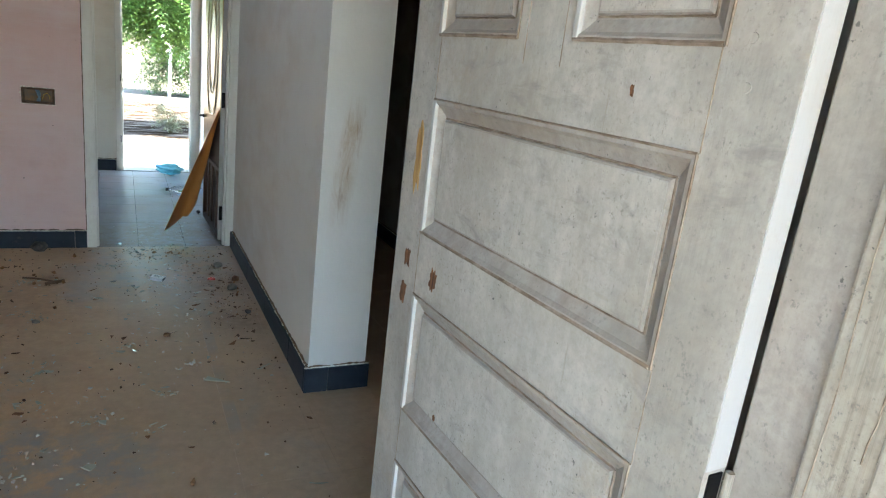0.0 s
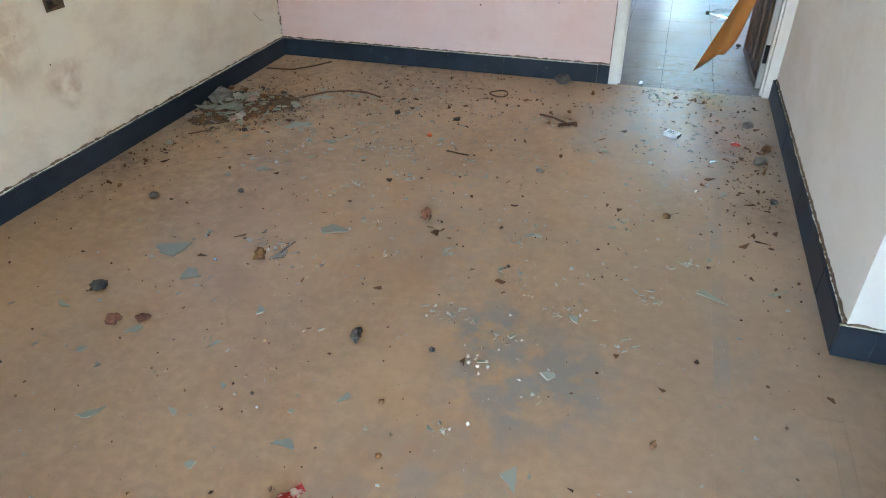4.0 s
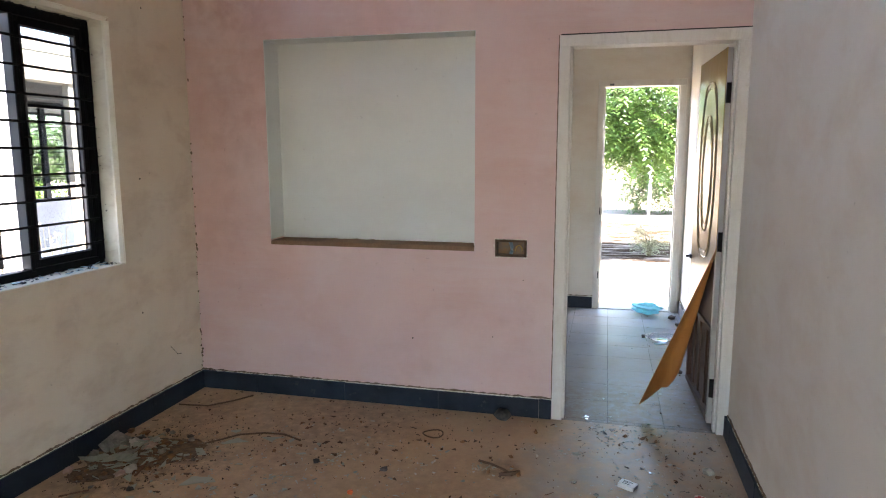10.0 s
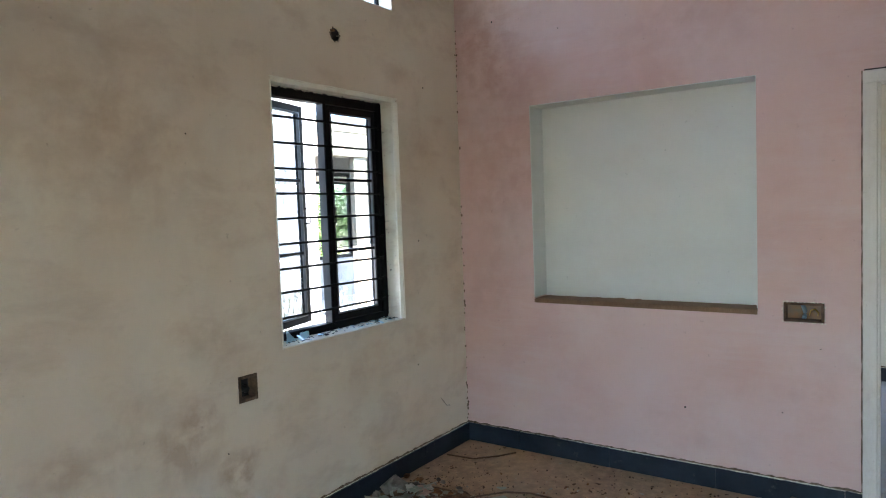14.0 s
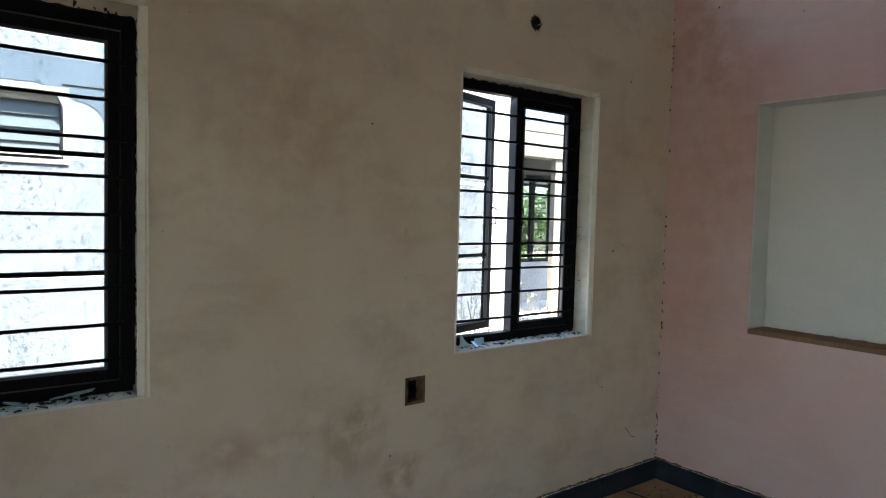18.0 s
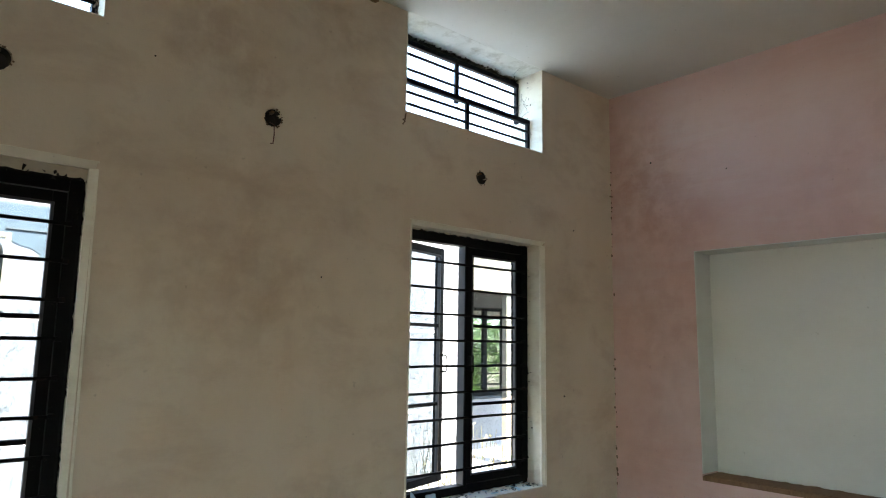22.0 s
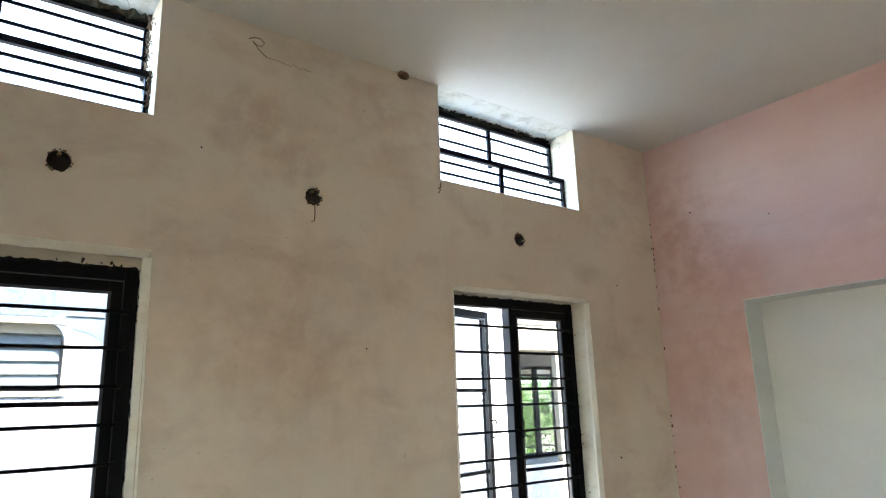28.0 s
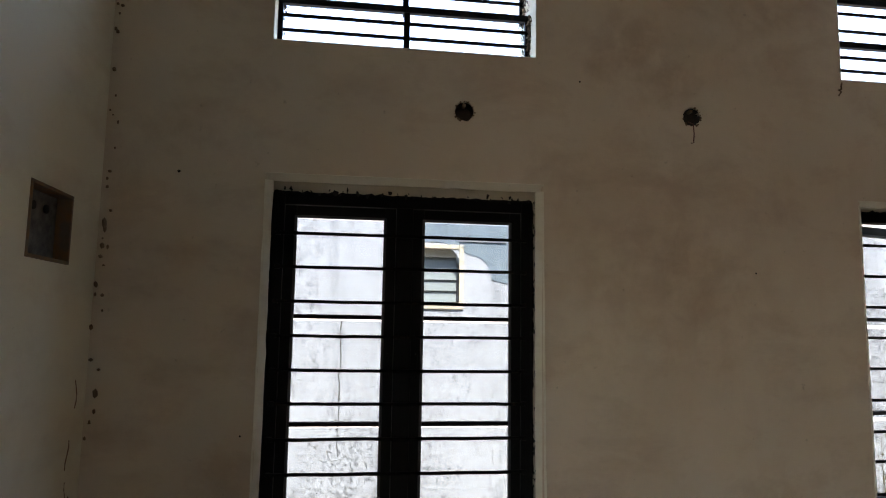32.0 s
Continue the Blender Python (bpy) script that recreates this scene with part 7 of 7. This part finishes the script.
# ---- plants ----
def spray_cloud(name, centres, per, leaf, seed, material, droop=0.35, parent=None):
    """A crown: many drooping sprays of leaflets round the given (x, y, z, rx, ry, rz, number) clumps."""
    r0 = np.random.RandomState(seed)
    verts, faces = [], []
    for cx_, cy_, cz_, rx, ry, rz, num in centres:
        for _ in range(num):
            d = r0.normal(size=3)
            d /= np.linalg.norm(d)
            q = r0.rand() ** 0.45
            p = np.array((cx_ + d[0] * rx * q, cy_ + d[1] * ry * q, cz_ + d[2] * rz * q))
            a = r0.rand() * 2 * math.pi
            out = np.array((math.cos(a), math.sin(a), -droop * r0.rand() * 2))
            side = np.array((-math.sin(a), math.cos(a), 0.0))
            length = leaf * per * 0.36 * r0.uniform(0.7, 1.3)
            for k in range(per):
                t = (k + 0.5) / per
                base = p + out * length * t + np.array((0, 0, -droop * length * t * t))
                sg = 1 if k % 2 else -1
                tip = base + side * sg * leaf * r0.uniform(0.7, 1.1) + out * leaf * 0.45 + np.array((0, 0, -leaf * r0.uniform(0.0, 0.5)))
                mid = (base + tip) / 2
                wv = out * leaf * 0.17 + np.array((0, 0, r0.uniform(-1, 1) * leaf * 0.08))
                i = len(verts)
                verts += [base, mid + wv, tip, mid - wv]
                faces.append((i, i + 1, i + 2, i + 3))
    me = bpy.data.meshes.new(name)
    me.from_pydata([tuple(v) for v in verts], [], faces)
    me.materials.append(M[material])
    ob = new(name, me)
    if parent is not None:
        ob.parent = parent
    return ob


def tree(x, y, clumps, trunk_h, seed, label, leaf, per, material):
    t = empty("tree", pose(x, y, GROUND))
    tagged(t, label, "tree")
    r0 = random.Random(seed)
    bm = bmesh.new()
    pts = [(0.05 * math.sin(k), 0.04 * math.cos(k * 1.3), trunk_h * k / 6) for k in range(7)]
    for k, (a, b) in enumerate(zip(pts, pts[1:])):
        rod(bm, a, b, 0.16 - 0.014 * k, 10, 0.16 - 0.014 * (k + 1))
    part("trunk", bm, "bark", t)
    for cx_, cy_, cz_, rx, ry, rz, num in clumps:
        bm = bmesh.new()
        a = Vector(pts[r0.randint(4, 6)])
        b = Vector((cx_, cy_, cz_))
        mid = a.lerp(b, 0.5) + Vector((r0.uniform(-0.2, 0.2), r0.uniform(-0.2, 0.2), 0.25))
        rod(bm, a, mid, 0.06, 7, 0.04)
        rod(bm, mid, b, 0.04, 7, 0.012)
        for _ in range(5):
            e = b + Vector((r0.uniform(-1, 1) * rx, r0.uniform(-1, 1) * ry, r0.uniform(-0.8, 0.6) * rz)) * 0.85
            rod(bm, mid.lerp(b, r0.uniform(0.2, 1)), e, 0.014, 5, 0.005)
        part("limb", bm, "bark", t)
    spray_cloud("crown", clumps, per, leaf, seed, material, 0.4, t)
    return t


tree(1.6, 14.2, ((-1.55, -0.3, 2.15, 0.45, 0.5, 0.40, 170), (-1.0, -0.5, 2.0, 0.40, 0.5, 0.35, 150), (-0.55, -0.3, 2.25, 0.5, 0.5, 0.45, 190), (-0.25, 0.1, 2.05, 0.45, 0.5, 0.40, 170), (-1.25, 0.2, 2.55, 0.6, 0.6, 0.45, 240), (-1.5, -0.4, 2.9, 0.9, 0.9, 0.55, 300), (-0.6, -0.6, 3.3, 1.0, 0.9, 0.7, 380), (0.5, 0.0, 3.2, 1.1, 1.0, 0.8, 400), (-1.9, 0.2, 3.9, 1.1, 1.0, 0.8, 380), (-0.4, 0.2, 4.4, 1.3, 1.1, 0.9, 480), (1.5, 0.2, 4.0, 1.2, 1.2, 1.1, 440), (-0.9, -0.9, 2.3, 0.7, 0.5, 0.4, 240), (0.2, -0.4, 2.4, 0.7, 0.6, 0.5, 260), (-2.2, -0.6, 2.7, 0.8, 0.6, 0.5, 260), (-2.8, 0.2, 3.6, 1.0, 0.9, 0.8, 340), (-1.2, 0.3, 5.2, 1.5, 1.2, 0.8, 200), (0.8, 0.3, 5.3, 1.5, 1.2, 0.9, 200)), 2.4, 5, "spreading tree with drooping fresh green leaflets over dry ground", 0.085, 18, "leaf")
tree(2.4, 22.5, ((-1.35, -0.2, 0.9, 0.6, 0.7, 0.8, 330), (-0.6, -0.2, 1.2, 0.8, 0.8, 1.1, 480), (-1.0, 0.1, 2.0, 0.8, 0.8, 0.9, 420), (0.3, 0, 1.5, 0.9, 0.8, 1.4, 420), (0.9, 0.2, 1.8, 1.0, 0.9, 1.7, 380), (-0.9, 0.3, 3.0, 1.2, 1.0, 1.1, 420), (0.6, 0.3, 3.6, 1.4, 1.0, 1.2, 400), (-0.2, 0.3, 4.8, 1.6, 1.0, 1.1, 380)), 1.2, 9, "pale green bushy tree behind a fence post", 0.10, 14, "leaf_pale")
tree(-3.2, 27.0, ((-1.5, 0, 3.4, 2.0, 1.2, 1.5, 420), (0.8, 0, 3.2, 1.9, 1.2, 1.3, 420), (2.8, 0.3, 3.4, 1.8, 1.2, 1.4, 420), (1.6, 0.3, 5.2, 2.6, 1.2, 1.5, 480), (4.6, 0.3, 5.2, 2.4, 1.2, 1.8, 480)), 2.0, 13, "pale tree in the distance", 0.15, 10, "leaf_pale")
tree(-14.5, 15.6, ((0, -2.6, 1.6, 0.9, 1.4, 1.4, 700), (0, -1.0, 1.8, 0.9, 1.5, 1.6, 800), (0, 0.8, 2.0, 0.9, 1.5, 1.8, 800), (0, 2.6, 2.2, 0.9, 1.5, 1.8, 700)), 1.2, 15, "green bush behind the far house", 0.12, 10, "leaf")
ps = part("fence_post", boxes(((-0.04, -0.04, 0), (0.04, 0.04, 2.1)), bevel=0.01), "post")
ps.matrix_basis = pose(1.30, 21.4, GROUND, 0, 1, 0)
tagged(ps, "white concrete fence post by the trees", "fence post")


def weeds(name, x0, x1, y0, y1, n, h, seed, material, label):
    r0 = random.Random(seed)
    bm = bmesh.new()
    for _ in range(n):
        x, y = r0.uniform(x0, x1), r0.uniform(y0, y1)
        hh = h * r0.uniform(0.5, 1.2)
        lean = Vector((r0.uniform(-0.18, 0.18), r0.uniform(-0.18, 0.18), 0)) * hh
        p = Vector((x, y, GROUND))
        pts = [p, p + lean * 0.3 + Vector((0, 0, hh * 0.5)), p + lean + Vector((0, 0, hh))]
        tube(bm, pts, 0.003, 3)
        for _ in range(7):
            q = pts[1].lerp(pts[2], r0.random())
            e = q + Vector((r0.uniform(-1, 1), r0.uniform(-1, 1), r0.uniform(-0.1, 0.7))) * 0.07
            s_ = Vector((r0.uniform(-1, 1), r0.uniform(-1, 1), 0)) * 0.012
            vs = [bm.verts.new(k) for k in (q, (q + e) / 2 + s_, e, (q + e) / 2 - s_)]
            bm.faces.new(vs)
    return tagged(part(name, bm, material), label, "weeds", kind="stuff")


weeds("weeds", -5.1, -4.2, 4.2, 6.2, 170, 1.05, 3, "weed", "dry straw-coloured weeds against the white house")
weeds("weeds", -6.0, -4.4, 6.4, 8.2, 110, 0.75, 4, "leaf_pale", "green weeds on the ground between the houses")
bush = empty("bush", pose(0.88, 13.6, GROUND))
tagged(bush, "small pale green bush on sandy ground", "bush")
bm = bmesh.new()
rb = random.Random(6)
for _ in range(12):
    a_, r_ = rb.uniform(0, 6.28), rb.uniform(0.05, 0.36)
    tube(bm, [(0.04 * math.cos(a_), 0.04 * math.sin(a_), 0), (r_ * 0.5 * math.cos(a_), r_ * 0.5 * math.sin(a_), 0.22), (r_ * math.cos(a_), r_ * math.sin(a_), rb.uniform(0.25, 0.42))], 0.004, 4)
part("stems", bm, "weed", bush)
spray_cloud("leaves", ((0, 0, 0.24, 0.34, 0.3, 0.2, 260), (-0.2, 0, 0.46, 0.14, 0.16, 0.14, 90)), 6, 0.05, 31, "bush_leaf", 0.2, bush)

# ---- floor tiles ----
lay_tiles(XL, XR - 0.02, YS - 0.23, YP, 0.10, 2.07, 0.30, "floor", fl)
setting(part("tile_bed", boxes(((XFL, YP + 0.001, -0.0014), (XFR, YF - 0.011, -0.0009))), "pit"), "dark joints between the grey floor tiles", "floor")
lay_tiles(XFL + 1.3, XFR, YP, YF - 0.01, 0.137, 5.28, 0.306, "floor_far", fl)
lay_tiles(XR - 0.02, XCOR, YS - 0.23, 6.2, 0.74, 2.07, 0.30, "floor", fl)
